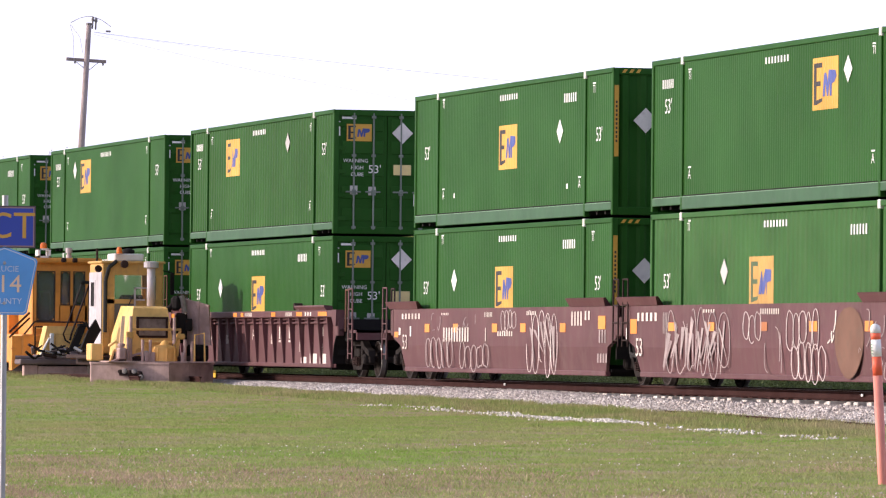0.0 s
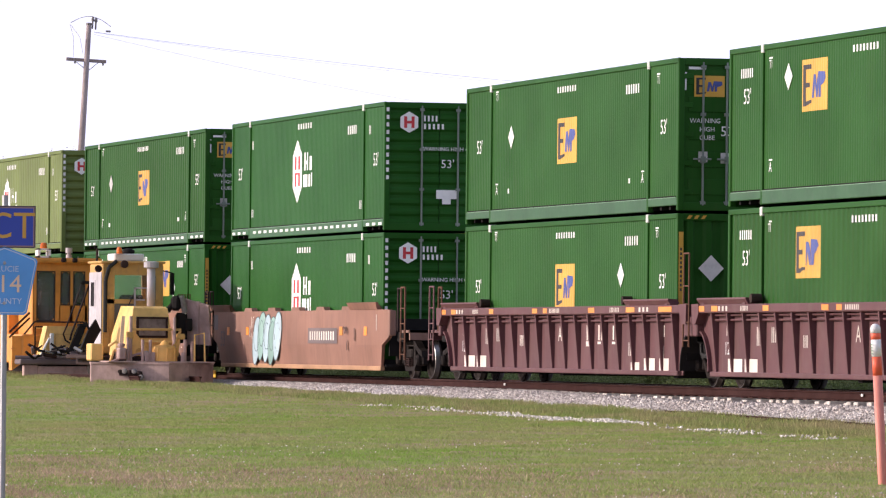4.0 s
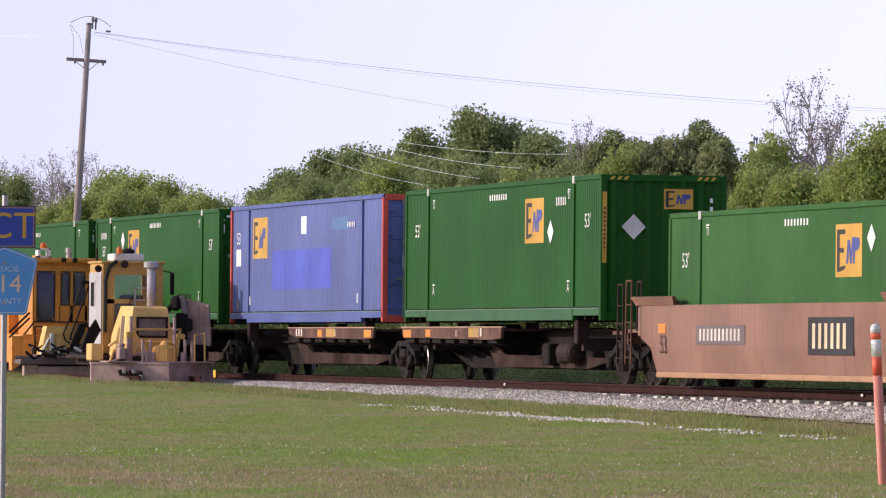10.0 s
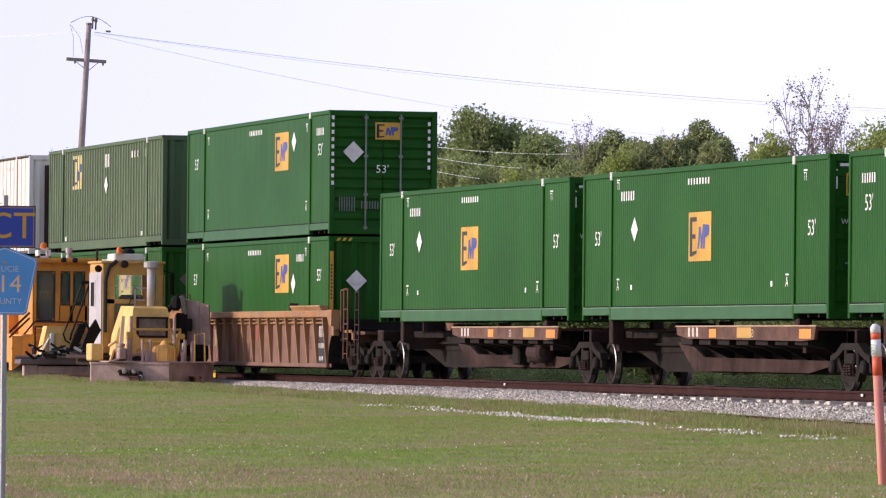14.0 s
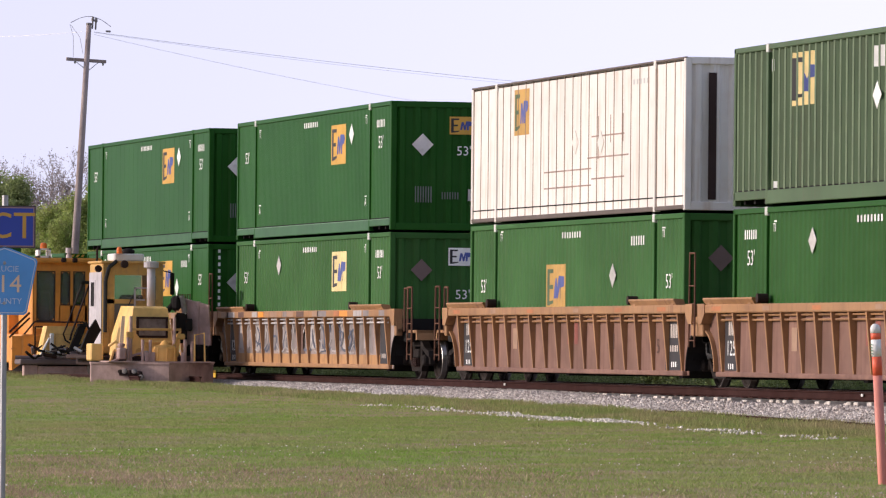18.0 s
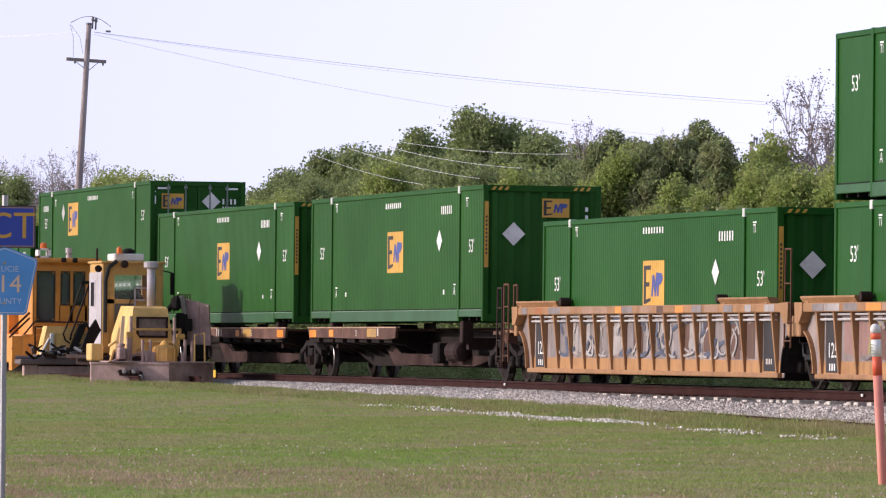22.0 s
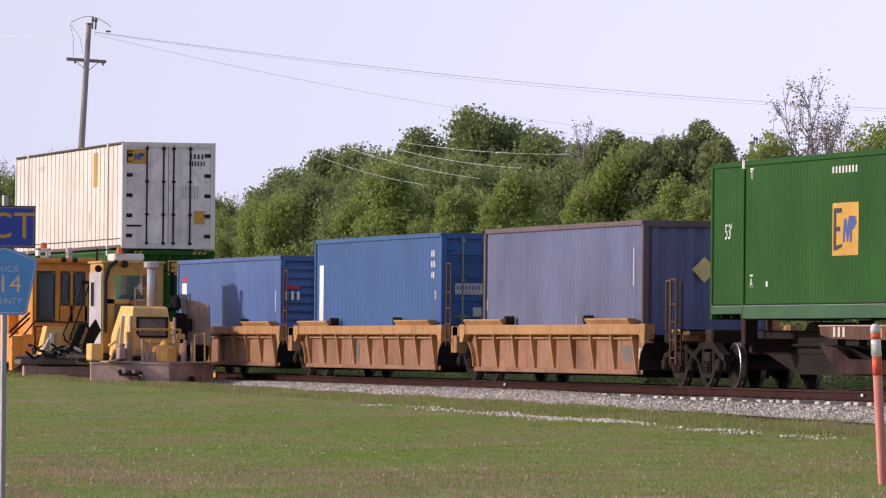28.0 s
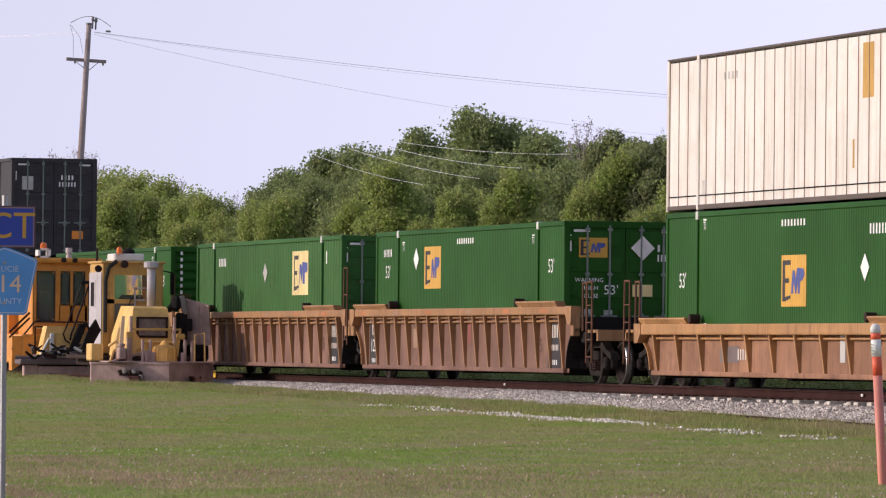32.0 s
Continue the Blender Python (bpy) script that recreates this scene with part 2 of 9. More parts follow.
GLASS = bpy.data.materials.new("cab_glass")
GLASS.use_nodes = True
gb = GLASS.node_tree.nodes["Principled BSDF"]
gb.inputs["Base Color"].default_value = (0.86, 0.88, 0.86, 1)
gb.inputs["Roughness"].default_value, gb.inputs["IOR"].default_value = 0.05, 1.45
gb.inputs["Transmission Weight"].default_value = 0.93

GRASS_G = natural("mown_lawn_soil", [(0.26, 0.285, 0.095), (0.345, 0.285, 0.15), (0.38, 0.265, 0.19)], 0.95, (0.16, 0.9), bump=0.6)
GRASS_B = natural("lawn_blades", [(0.262, 0.390, 0.079), (0.338, 0.388, 0.130), (0.43, 0.37, 0.20)], 0.8, (0.13, 0.8), island=0.22, translucent=0.35)
WEED_B = natural("tall_weed_blades", [(0.28, 0.35, 0.11), (0.40, 0.345, 0.19), (0.35, 0.32, 0.15)], 0.85, (0.5, 2.0), island=0.35, translucent=0.3)
DRY_B = natural("dry_straw_blades", [(0.46, 0.33, 0.24), (0.56, 0.41, 0.30), (0.36, 0.29, 0.19)], 0.9, (0.4, 2.0), island=0.3, translucent=0.2)
STONE = natural("grey_granite_ballast", [(0.47, 0.425, 0.395), (0.60, 0.55, 0.515), (0.24, 0.20, 0.185)], 0.9, (1.0, 9.0), island=0.5, bump=0.3)
CHALK = natural("white_limestone_chips", [(0.80, 0.75, 0.68), (0.72, 0.66, 0.60), (0.55, 0.48, 0.42)], 0.9, (1.0, 6.0), island=0.35)
LEAF_O = natural("oak_leaves", [(0.25, 0.31, 0.12), (0.285, 0.345, 0.135), (0.33, 0.345, 0.17)], 0.6, (0.35, 1.2), island=0.3, translucent=0.45)
LEAF_Y = natural("young_leaves", [(0.31, 0.41, 0.105), (0.38, 0.44, 0.13), (0.40, 0.39, 0.17)], 0.6, (0.35, 1.2), island=0.3, translucent=0.5)
LEAF_P = natural("pine_needles", [(0.29, 0.34, 0.15), (0.32, 0.36, 0.16), (0.34, 0.33, 0.18)], 0.7, (0.35, 1.2), island=0.3, translucent=0.4)
LEAF_B = natural("budding_twigs", [(0.33, 0.26, 0.25), (0.38, 0.31, 0.30), (0.28, 0.25, 0.17)], 0.8, (0.5, 1.5), island=0.35, translucent=0.1)
LEAF_S = natural("shrub_leaves", [(0.150, 0.195, 0.062), (0.20, 0.235, 0.075), (0.24, 0.235, 0.11)], 0.65, (0.5, 1.6), island=0.45, translucent=0.3)
PALM = natural("palmetto_fronds", [(0.085, 0.14, 0.035), (0.13, 0.17, 0.05), (0.2, 0.19, 0.09)], 0.5, (0.8, 2.0), island=0.3, translucent=0.25)
BARK_L = mat("pale_grey_bark", (0.38, 0.33, 0.32), 0.9, dirt=0.3, dirt_rgb=(0.2, 0.17, 0.15), scale=3.0)
BARK = mat("grey_brown_bark", (0.13, 0.105, 0.085), 0.9, dirt=0.4, dirt_rgb=(0.05, 0.04, 0.03), scale=3.0, bump=0.5)
WHITEDOOR = mat("grimy_white_doors", (0.84, 0.78, 0.76), 0.5, dirt=0.35, dirt_rgb=(0.22, 0.15, 0.13), streak=0.25)
# green rails: brighter light on the tilted face put into the paint; the cream's rail is grime
RAIL_TONES = {m.name: w for m, w in ((GREEN, mat("lit_green_rail", (0.024, 0.092, 0.030), 0.5, dirt=0.25, dirt_rgb=(0.10, 0.13, 0.09), scale=1.5)), (GREEN_B, mat("lit_bright_green_rail", (0.021, 0.100, 0.027), 0.5, dirt=0.2, dirt_rgb=(0.10, 0.14, 0.09), scale=1.5)), (GREEN_T, mat("lit_pale_green_rail", (0.045, 0.120, 0.060), 0.55, dirt=0.25, dirt_rgb=(0.12, 0.13, 0.10), scale=1.5)), (CREAM, mat("dark_grimy_rail", (0.11, 0.085, 0.075), 0.7, dirt=0.4)))}


# ---- mesh tools ----
class Shape:
    """Collects faces for one mesh."""

    def __init__(self):
        self.v, self.f = [], []

    def add(self, verts, faces):
        n = len(self.v)
        self.v.extend(tuple(p) for p in verts)
        self.f.extend(tuple(i + n for i in q) for q in faces)
        return self

    def box(self, x0, x1, y0, y1, z0, z1, c=0.0):
        """A box, its edges chamfered by c."""
        if c <= 0:
            return self.add([(x, y, z) for z in (z0, z1) for y in (y0, y1) for x in (x0, x1)],
                            [(0, 2, 3, 1), (4, 5, 7, 6), (0, 1, 5, 4), (2, 6, 7, 3), (0, 4, 6, 2), (1, 3, 7, 5)])
        c = min(c, (x1 - x0) * 0.45, (y1 - y0) * 0.45, (z1 - z0) * 0.45)

        def ring(z, d):
            a, b, e, g = x0 + d, x1 - d, y0 + d, y1 - d
            return [(a + c, e, z), (b - c, e, z), (b, e + c, z), (b, g - c, z), (b - c, g, z), (a + c, g, z), (a, g - c, z), (a, e + c, z)]
        rings = [ring(z0, c * 0.7), ring(z0 + c, 0), ring(z1 - c, 0), ring(z1, c * 0.7)]
        return self.loft(rings)

    def loft(self, rings, caps=True, closed=True):
        n = len(rings[0])
        vs = [p for r in rings for p in r]
        fs = []
        for k in range(len(rings) - 1):
            for i in range(n if closed else n - 1):
                j = (i + 1) % n
                fs.append((k * n + i, k * n + j, (k + 1) * n + j, (k + 1) * n + i))
        if caps:
            fs.append(tuple(reversed(range(n))))
            fs.append(tuple((len(rings) - 1) * n + i for i in range(n)))
        return self.add(vs, fs)

    def prism(self, outline, axis, a, b):
        """An outline in the plane across an axis, drawn from a to b."""
        def at(p, q):
            return {"x": (q, p[0], p[1]), "y": (p[0], q, p[1]), "z": (p[0], p[1], q)}[axis]
        return self.loft([[at(p, a) for p in outline], [at(p, b) for p in outline]])

    def rod(self, p, q, r, n=8, r2=None):
        p, q = Vector(p), Vector(q)
        d = (q - p).normalized()
        u = d.cross(Vector((0, 0, 1)) if abs(d.z) < 0.9 else Vector((1, 0, 0))).normalized()
        w = d.cross(u)
        r2 = r if r2 is None else r2
        return self.loft([[c + (u * math.cos(6.28319 * i / n) + w * math.sin(6.28319 * i / n)) * s for i in range(n)] for c, s in ((p, r), (q, r2))])

    def pipe(self, pts, r, n=6):
        for a, b in zip(pts, pts[1:]):
            self.rod(a, b, r, n)
        return self

    def tube(self, pts, r, n=6):
        """A bent bar, one piece from end to end."""
        pts = [Vector(p) for p in pts]
        rings = []
        for i, p in enumerate(pts):
            a = (p - pts[i - 1]).normalized() if i else (pts[1] - p).normalized()
            b = (pts[i + 1] - p).normalized() if i + 1 < len(pts) else a
            d = (a + b).normalized()
            k = 1 / max(0.5, d.dot(a))
            side = Vector((0, 1, 0)) if abs(d.y) < 0.9 else Vector((1, 0, 0))
            u = side - d * d.dot(side)
            u.normalize()
            w = d.cross(u)
            rings.append([p + (u * math.cos(6.28319 * j / n) + w * math.sin(6.28319 * j / n) * k) * r for j in range(n)])
        return self.loft(rings)

    def lathe(self, centre, axis, prof, n=20, caps=True):
        """Rings of (offset along the axis, radius)."""
        c = Vector(centre)
        rings = []
        for o, r in prof:
            ring = []
            for i in range(n):
                a = 6.28319 * i / n
                s, t = r * math.cos(a), r * math.sin(a)
                ring.append(c + Vector({"x": (o, s, t), "y": (t, o, s), "z": (s, t, o)}[axis]))
            rings.append(ring)
        return self.loft(rings, caps)

    def mesh(self, name, material, smooth=False):
        me = bpy.data.meshes.new(name)
        me.from_pydata(self.v, [], self.f)
        me.materials.append(material)
        bm = bmesh.new()
        bm.from_mesh(me)
        bmesh.ops.recalc_face_normals(bm, faces=bm.faces)
        bm.to_mesh(me)
        bm.free()
        if smooth:
            me.polygons.foreach_set("use_smooth", [True] * len(me.polygons))
        me.update()
        return me


CACHE = {}


def part(name, key, build, material, parent, at=(0, 0, 0), turn=(0, 0, 0), label="", smooth=False):
    """One mesh object under a thing or a part; alike pieces share the mesh of their key."""
    k = (key, material.name)
    if k not in CACHE:
        s = Shape()
        build(s)
        CACHE[k] = s.mesh(name, material, smooth)
    ob = new(name, CACHE[k])
    ob.parent = parent
    ob.location, ob.rotation_euler = at, [radians(a) for a in turn]
    return tagged(ob, label)


def thing(name, label, category, at=(0, 0, 0), group="", kind=""):
    e = new(name)
    e.empty_display_size = 0.2
    e.location = at
    return tagged(e, label, category, group, kind)


def raw_mesh(name, verts, faces, material):
    me = bpy.data.meshes.new(name)
    me.from_pydata(verts, [], faces)
    me.materials.append(material)
    return me


def fast_mesh(name, verts, quads, material):
    """Large meshes from arrays."""
    me = bpy.data.meshes.new(name)
    k = quads.shape[1]
    me.vertices.add(len(verts))
    me.vertices.foreach_set("co", np.ascontiguousarray(verts, dtype=np.float32).ravel())
    me.loops.add(quads.size)
    me.loops.foreach_set("vertex_index", np.ascontiguousarray(quads, dtype=np.int32).ravel())
    me.polygons.add(len(quads))
    me.polygons.foreach_set("loop_start", np.arange(0, quads.size, k, dtype=np.int32))
    me.materials.append(material)
    me.update(calc_edges=True)
    return me


def words(text, size):
    """A flat bmesh of text in the x-z plane, centred, facing -y."""
    cu = bpy.data.curves.new("words", "FONT")
    cu.body, cu.size, cu.resolution_u, cu.align_x, cu.align_y = text, size, 2, "CENTER", "CENTER"
    ob = new("words", cu)
    me = bpy.data.meshes.new_from_object(ob.evaluated_get(bpy.context.evaluated_depsgraph_get()))
    bm = bmesh.new()
    bm.from_mesh(me)
    bmesh.ops.rotate(bm, verts=bm.verts, matrix=Matrix.Rotation(radians(90), 3, "X"))
    bpy.data.objects.remove(ob)
    bpy.data.curves.remove(cu)
    bpy.data.meshes.remove(me)
    return bm


def polys(*outlines, step=0.0, lift=None):
    """A flat bmesh of outlines in the x-z plane, facing -y; each lies a coat of paint above the one before."""
    bm = bmesh.new()
    for i, o in enumerate(outlines):
        bm.faces.new([bm.verts.new((x, -(lift[i] if lift else step * i), z)) for x, z in o])
    return bm


def rect(x0, x1, z0, z1):
    return [(x0, z0), (x1, z0), (x1, z1), (x0, z1)]


def bars(w, h, n, duty=0.48):
    """A row of n upright bars that stands for small writing."""
    p = w / n
    return [rect(-w / 2 + i * p, -w / 2 + (i + duty) * p, -h / 2, h / 2) for i in range(n)]


# rib profiles: period, outer flat, slope, depth
RIB = {"ribbed": (0.28, 0.10, 0.055, 0.024), "fine": (0.135, 0.05, 0.03, 0.0060), "seamed": (0.61, 0.565, 0.012, 0.014), "deep": (0.36, 0.10, 0.06, 0.055),
       "sheet": (0.60, 0.58, 0.008, 0.004)}


def rib_breaks(kind, x0, x1):
    p, o, s, d = RIB[kind]
    out, k = [], math.floor(x0 / p)
    while k * p < x1:
        for dx, y in ((0, 0), (o, 0), (o + s, d), (p - s, d)):
            x = k * p + dx
            if x0 < x < x1:
                out.append((x, y))
        k += 1
    return [(x0, rib_depth(kind, x0))] + out + [(x1, rib_depth(kind, x1))]


def rib_depth(kind, x):
    p, o, s, d = RIB[kind]
    u = x % p
    if u <= o:
        return 0.0
    if u < o + s:
        return d * (u - o) / s
    if u <= p - s:
        return d
    return d * (p - u) / s


# writing and spray paint: strokes too small to pick apart
JOINED = ("marking", "lettering", "spray_paint", "hazard_stripe", "logo_bracket", "logo_figure")


def decal(name, key, bm_make, material, parent, face, x, y, z, rib=None, label="", deep=0.0):
    """Paint or a plate on a side (face -y) or an end (face +x); on a ribbed side it follows the ribs."""
    k = ("decal", key, material.name, rib, round(x, 2) if rib else 0)
    if k not in CACHE:
        bm = bm_make()
        if rib:
            lo, hi = min(v.co.x for v in bm.verts) + x, max(v.co.x for v in bm.verts) + x
            for bx, _ in rib_breaks(rib, lo, hi)[1:-1]:
                bmesh.ops.bisect_plane(bm, geom=bm.verts[:] + bm.edges[:] + bm.faces[:], plane_co=(bx - x, 0, 0), plane_no=(1, 0, 0), dist=1e-5)
            for v in bm.verts:
                v.co.y = rib_depth(rib, v.co.x + x)
        elif deep:
            r = bmesh.ops.extrude_face_region(bm, geom=bm.faces[:])
            bmesh.ops.translate(bm, verts=[g for g in r["geom"] if isinstance(g, bmesh.types.BMVert)], vec=(0, -deep, 0))
        me = bpy.data.meshes.new(name)
        bm.to_mesh(me)
        bm.free()
        me.materials.append(material)
        CACHE[k] = me
    ob = new(name, CACHE[k])
    ob.parent = parent
    if face == "side":
        ob.location = (x, y, z)
    else:
        ob.location, ob.rotation_euler = (x, y, z), (0, 0, radians(90))
    return tagged(ob, label, kind="stuff" if name in JOINED else "")


# ---- the train's timetable ----
TRACK_Y = 34.93           # centre line of the main track; rail heads at z = 0
MOVERS = []


def run(t):
    """Metres that the train has gone after t seconds."""
    return 16.8575 * t + 2.446e-3 * t ** 2 + 8.93e-5 * t ** 3 + 1.8e-7 * t ** 4


def rides(ob, x, z=0.0):
    ob.location = (x, TRACK_Y, z)
    MOVERS.append((ob, x, z))
    return ob


# ---- containers ----
HW = 1.295                # half the width of a container


def logo(parent, kind, face, x, y, z, w, h, rib):
    """The carrier's panel: a coloured field with a dark bracket and a blue figure."""
    field, ink, blue = {"amber": (YELLOW, BLACK, LBLUE), "pale": (YPALE, BLACK, LBLUE), "ochre": (ORLOGO, MATS["dull_olive_green_paint"], LBLUE), "white": (WHITE, BLACK, LBLUE)}[kind]
    pre = (kind, round(w, 2), round(h, 2))

    def put(key, name, shape, m, k):
        if face == "side":
            decal(name, (key, *pre), shape, m, parent, face, x, y - 0.004 * k, z, rib)
        else:
            decal(name, (key, *pre), shape, m, parent, face, x + 0.004 * k, y, z)
    put("lf", "logo_panel", lambda: polys(rect(-w / 2, w / 2, -h / 2, h / 2)), field, 1)
    put("lb", "logo_bracket", lambda: polys([(-w * .44, -h * .40), (-w * .34, -h * .40), (-w * .34, h * .40), (-w * .44, h * .40)], rect(-w * .34, -w * .13, h * .31, h * .40), rect(-w * .34, -w * .18, -h * .04, h * .05), [(-w * .34, -h * .40), (-w * .12, -h * .34), (-w * .12, -h * .28), (-w * .34, -h * .31)]), ink, 2)
    put("lm", "logo_figure", lambda: polys([(-w * .09, -h * .25), (-w * .02, -h * .25), (w * .02, h * .02), (w * .06, -h * .25), (w * .12, -h * .25), (w * .17, h * .08), (w * .17, -h * .25), (w * .24, -h * .25), (w * .25, -h * .03), (w * .38, h * .02), (w * .43, h * .12), (w * .40, h * .23), (w * .14, h * .25), (w * .09, -h * .02), (w * .04, h * .20), (-w * .04, h * .20)]), blue, 2)


def diamond(parent, face, x, y, z, s, m, rib=None):
    sh = lambda: polys([(-s, 0), (0, -s), (s, 0), (0, s)])
    if face == "side":
        decal("placard", ("dia", s), sh, m, parent, face, x, y - 0.005, z, None, "diamond placard holder", 0.008)
    else:
        decal("placard", ("dia", s), sh, m, parent, face, x + 0.006, y, z, None, "diamond placard holder", 0.008)


def container(label, paint, length=16.154, height=2.896, rib="fine", end="front", side=(), endart=(), posts=True, edge=None, dashes=False, capm=None, trailer=False, group="containers on the train"):
    """A box of corrugated steel: rails, posts, castings, walls, roof, floor, end doors and markings."""
    c = thing("semi_trailer" if trailer else "container", label, "semi trailer" if trailer else "shipping container", group=group)
    L, H = length / 2, height
    rail_paint = RAIL_TONES.get(paint.name, paint)
    em = edge or paint
    # black strip that paints the shade of the groove above the bottom rail
    part("rail_gap", ("rgap", length), lambda s: s.box(-L + 0.12, L - 0.12, -HW + 0.022, -HW + 0.026, 0.258, 0.282), DARK, c)
    px = 6.0 if posts else 6.096
    lp = (length, height, rib)
    # side walls between the posts, rails above and below
    for sgn, nm in ((-1, "n"), (1, "f")):
        def wall(s, sgn=sgn):
            br = rib_breaks(rib, -L + 0.06, L - 0.06)
            lo = [(x, sgn * (HW - 0.030 - d), 0.09 if rib == "seamed" else 0.24) for x, d in br]
            hi = [(x, sgn * (HW - 0.030 - d), H - 0.08) for x, d in br]
            s.loft([lo, hi], caps=False, closed=False)
        part("side_panel", ("side", nm, *lp), wall, paint, c)
        part("top_rail", ("toprail", nm, *lp), lambda s: s.box(-L, L, sgn * HW - 0.05 * (sgn > 0), sgn * HW + 0.05 * (sgn < 0), H - (0.045 if rib == "seamed" else 0.10), H, 0.012), rail_paint if rib == "seamed" else paint if edge is REDOR else em, c)
        if posts:
            part("bottom_rail", ("botrail", nm, *lp), lambda s: s.box(-px - 0.05, px + 0.05, min(sgn * (HW - 0.07), sgn * (HW + 0.002)), max(sgn * (HW - 0.07), sgn * (HW + 0.002)), 0.01, 0.10 if rib == "seamed" else 0.255, 0.012), rail_paint, c)
            for e2 in (-1, 1):
                part("bottom_rail", ("botrail2", nm, e2, *lp), lambda s: s.box(min(e2 * px, e2 * (L - 0.03)), max(e2 * px, e2 * (L - 0.03)), min(sgn * (HW - 0.07), sgn * HW), max(sgn * (HW - 0.07), sgn * HW), 0.02 if rib == "seamed" else 0.10, 0.10 if rib == "seamed" else 0.255, 0.012), rail_paint, c)
                pp = part("stacking_post", ("ipost", nm, *lp), lambda s: s.box(-0.055, 0.055, min(sgn * (HW - 0.12), sgn * (HW + 0.006)), max(sgn * (HW - 0.12), sgn * (HW + 0.006)), 0, H - 0.02, 0.01), paint, c, at=(e2 * px, 0, 0))
                part("corner_casting", ("icast", nm, H), lambda s: s.box(-0.075, 0.075, min(sgn * (HW - 0.14), sgn * (HW + 0.010)), max(sgn * (HW - 0.14), sgn * (HW + 0.010)), H - 0.15, H + 0.012, 0.012), capm or CAPB, c, at=(e2 * px, 0, 0))
        else:
            part("bottom_rail", ("botrail3", nm, *lp), lambda s: s.box(-L, L, min(sgn * (HW - 0.07), sgn * (HW + 0.002)), max(sgn * (HW - 0.07), sgn * (HW + 0.002)), 0.01, 0.10 if rib == "seamed" else 0.255, 0.012), rail_paint, c)
        for e2 in (-1, 1):
            part("corner_post", ("cpost", nm, e2, *lp), lambda s: s.box(min(e2 * L, e2 * (L - 0.11)), max(e2 * L, e2 * (L - 0.11)), min(sgn * HW, sgn * (HW - 0.13)), max(sgn * HW, sgn * (HW - 0.13)), 0.0, H - 0.006, 0.014), em, c)
    # paler caps: worn rib edges, and the light they catch put into the colour
    if rib == "deep":
        for i in range(int(length / 0.36)):
            x = (math.ceil((-L + 0.15) / 0.36) + i) * 0.36
            if x < L - 0.2 and abs(abs(x + 0.05) - px) > 0.15:
                part("rib", ("ribcap", H), lambda s: s.box(0.0, 0.10, -HW + 0.018, -HW + 0.031, 0.26, H - 0.10, 0.006), WORN_O, c, at=(x, 0, 0))
    # thin brown strips: rust stain, and the groove's shade painted with it
    if rib == "seamed":
        for i in range(int(length / 0.61) + 1):
            x = (math.ceil((-L + 0.1) / 0.61) + i) * 0.61 - 0.033
            if x < L - 0.1:
                part("seam", ("seam", H), lambda s: s.box(-0.012, 0.012, -HW + 0.024, -HW + 0.045, 0.10, H - 0.045), SEAM, c, at=(x, 0, 0))
    part("roof", ("roof", *lp), lambda s: s.box(-L + 0.03, L - 0.03, -HW + 0.04, HW - 0.04, H - 0.055, H - 0.015), paint, c)
    # pale strip: worn rail edge with its highlight painted in
    part("rail_lip", ("rlip", length, rib), lambda s: s.box(-L + 0.14, L - 0.14, -HW - 0.006, -HW + 0.004, 0.243, 0.254), LIP, c) if rib in ("fine", "ribbed") and posts else None
    part("underframe", ("floor", *lp), lambda s: s.prism([(-L + 0.1, 0.22), (-L + 0.1, 0.14)] + [q for i in range(int((length - 0.6) / 0.62)) for q in ((-L + 0.4 + i * 0.62, 0.14), (-L + 0.4 + i * 0.62, 0.03), (-L + 0.5 + i * 0.62, 0.03), (-L + 0.5 + i * 0.62, 0.14))] + [(L - 0.1, 0.14), (L - 0.1, 0.22)], "y", -HW + 0.09, HW - 0.09), DARK, c)
    part("end_wall", ("rearwall", *lp), lambda s: s.box(-L + 0.02, -L + 0.06, -HW + 0.10, HW - 0.10, 0.0, H - 0.02), paint, c)
    # the end that leads
    part("end_header", ("hdr", *lp), lambda s: s.box(L - 0.10, L - 0.004, -HW + 0.12, HW - 0.12, H - 0.14, H - 0.004, 0.012), em, c)
    part("end_sill", ("sill", *lp), lambda s: s.box(L - 0.10, L - 0.004, -HW + 0.12, HW - 0.12, 0.0, 0.16, 0.012), em, c)
    if end == "front":
        def ew(s):
            br = rib_breaks("deep", -HW + 0.12, HW - 0.12)
            s.loft([[(L - 0.03 - d, y, z) for y, d in br] for z in (0.14, H - 0.12)], caps=False, closed=False)
        part("end_wall", ("endv", *lp), ew, paint, c)
    elif end in ("door", "hdoor", "plain"):
        for sgn in (-1, 1):
            def leaf(s, sgn=sgn):
                y0, y1 = (-HW + 0.13, -0.008) if sgn < 0 else (0.008, HW - 0.13)
                if end == "door":
                    s.box(L - 0.075, L - 0.045, y0, y1, 0.14, H - 0.13)
                elif end == "plain":
                    s.box(L - 0.075, L - 0.03, y0, y1, 0.14, H - 0.13, 0.01)
                if end == "hdoor":
                    n = 11
                    zz = [0.14 + i * (H - 0.27) / (4 * n) for i in range(4 * n + 1)]
                    s.loft([[(L - 0.045 - (0.0, 0.0, 0.04, 0.04)[i % 4], y, z) for y in (y0, y1)] for i, z in enumerate(zz)], caps=False, closed=False)
            lf = part("door", ("leaf", end, sgn, *lp), leaf, WHITEDOOR if end == "plain" else paint, c)
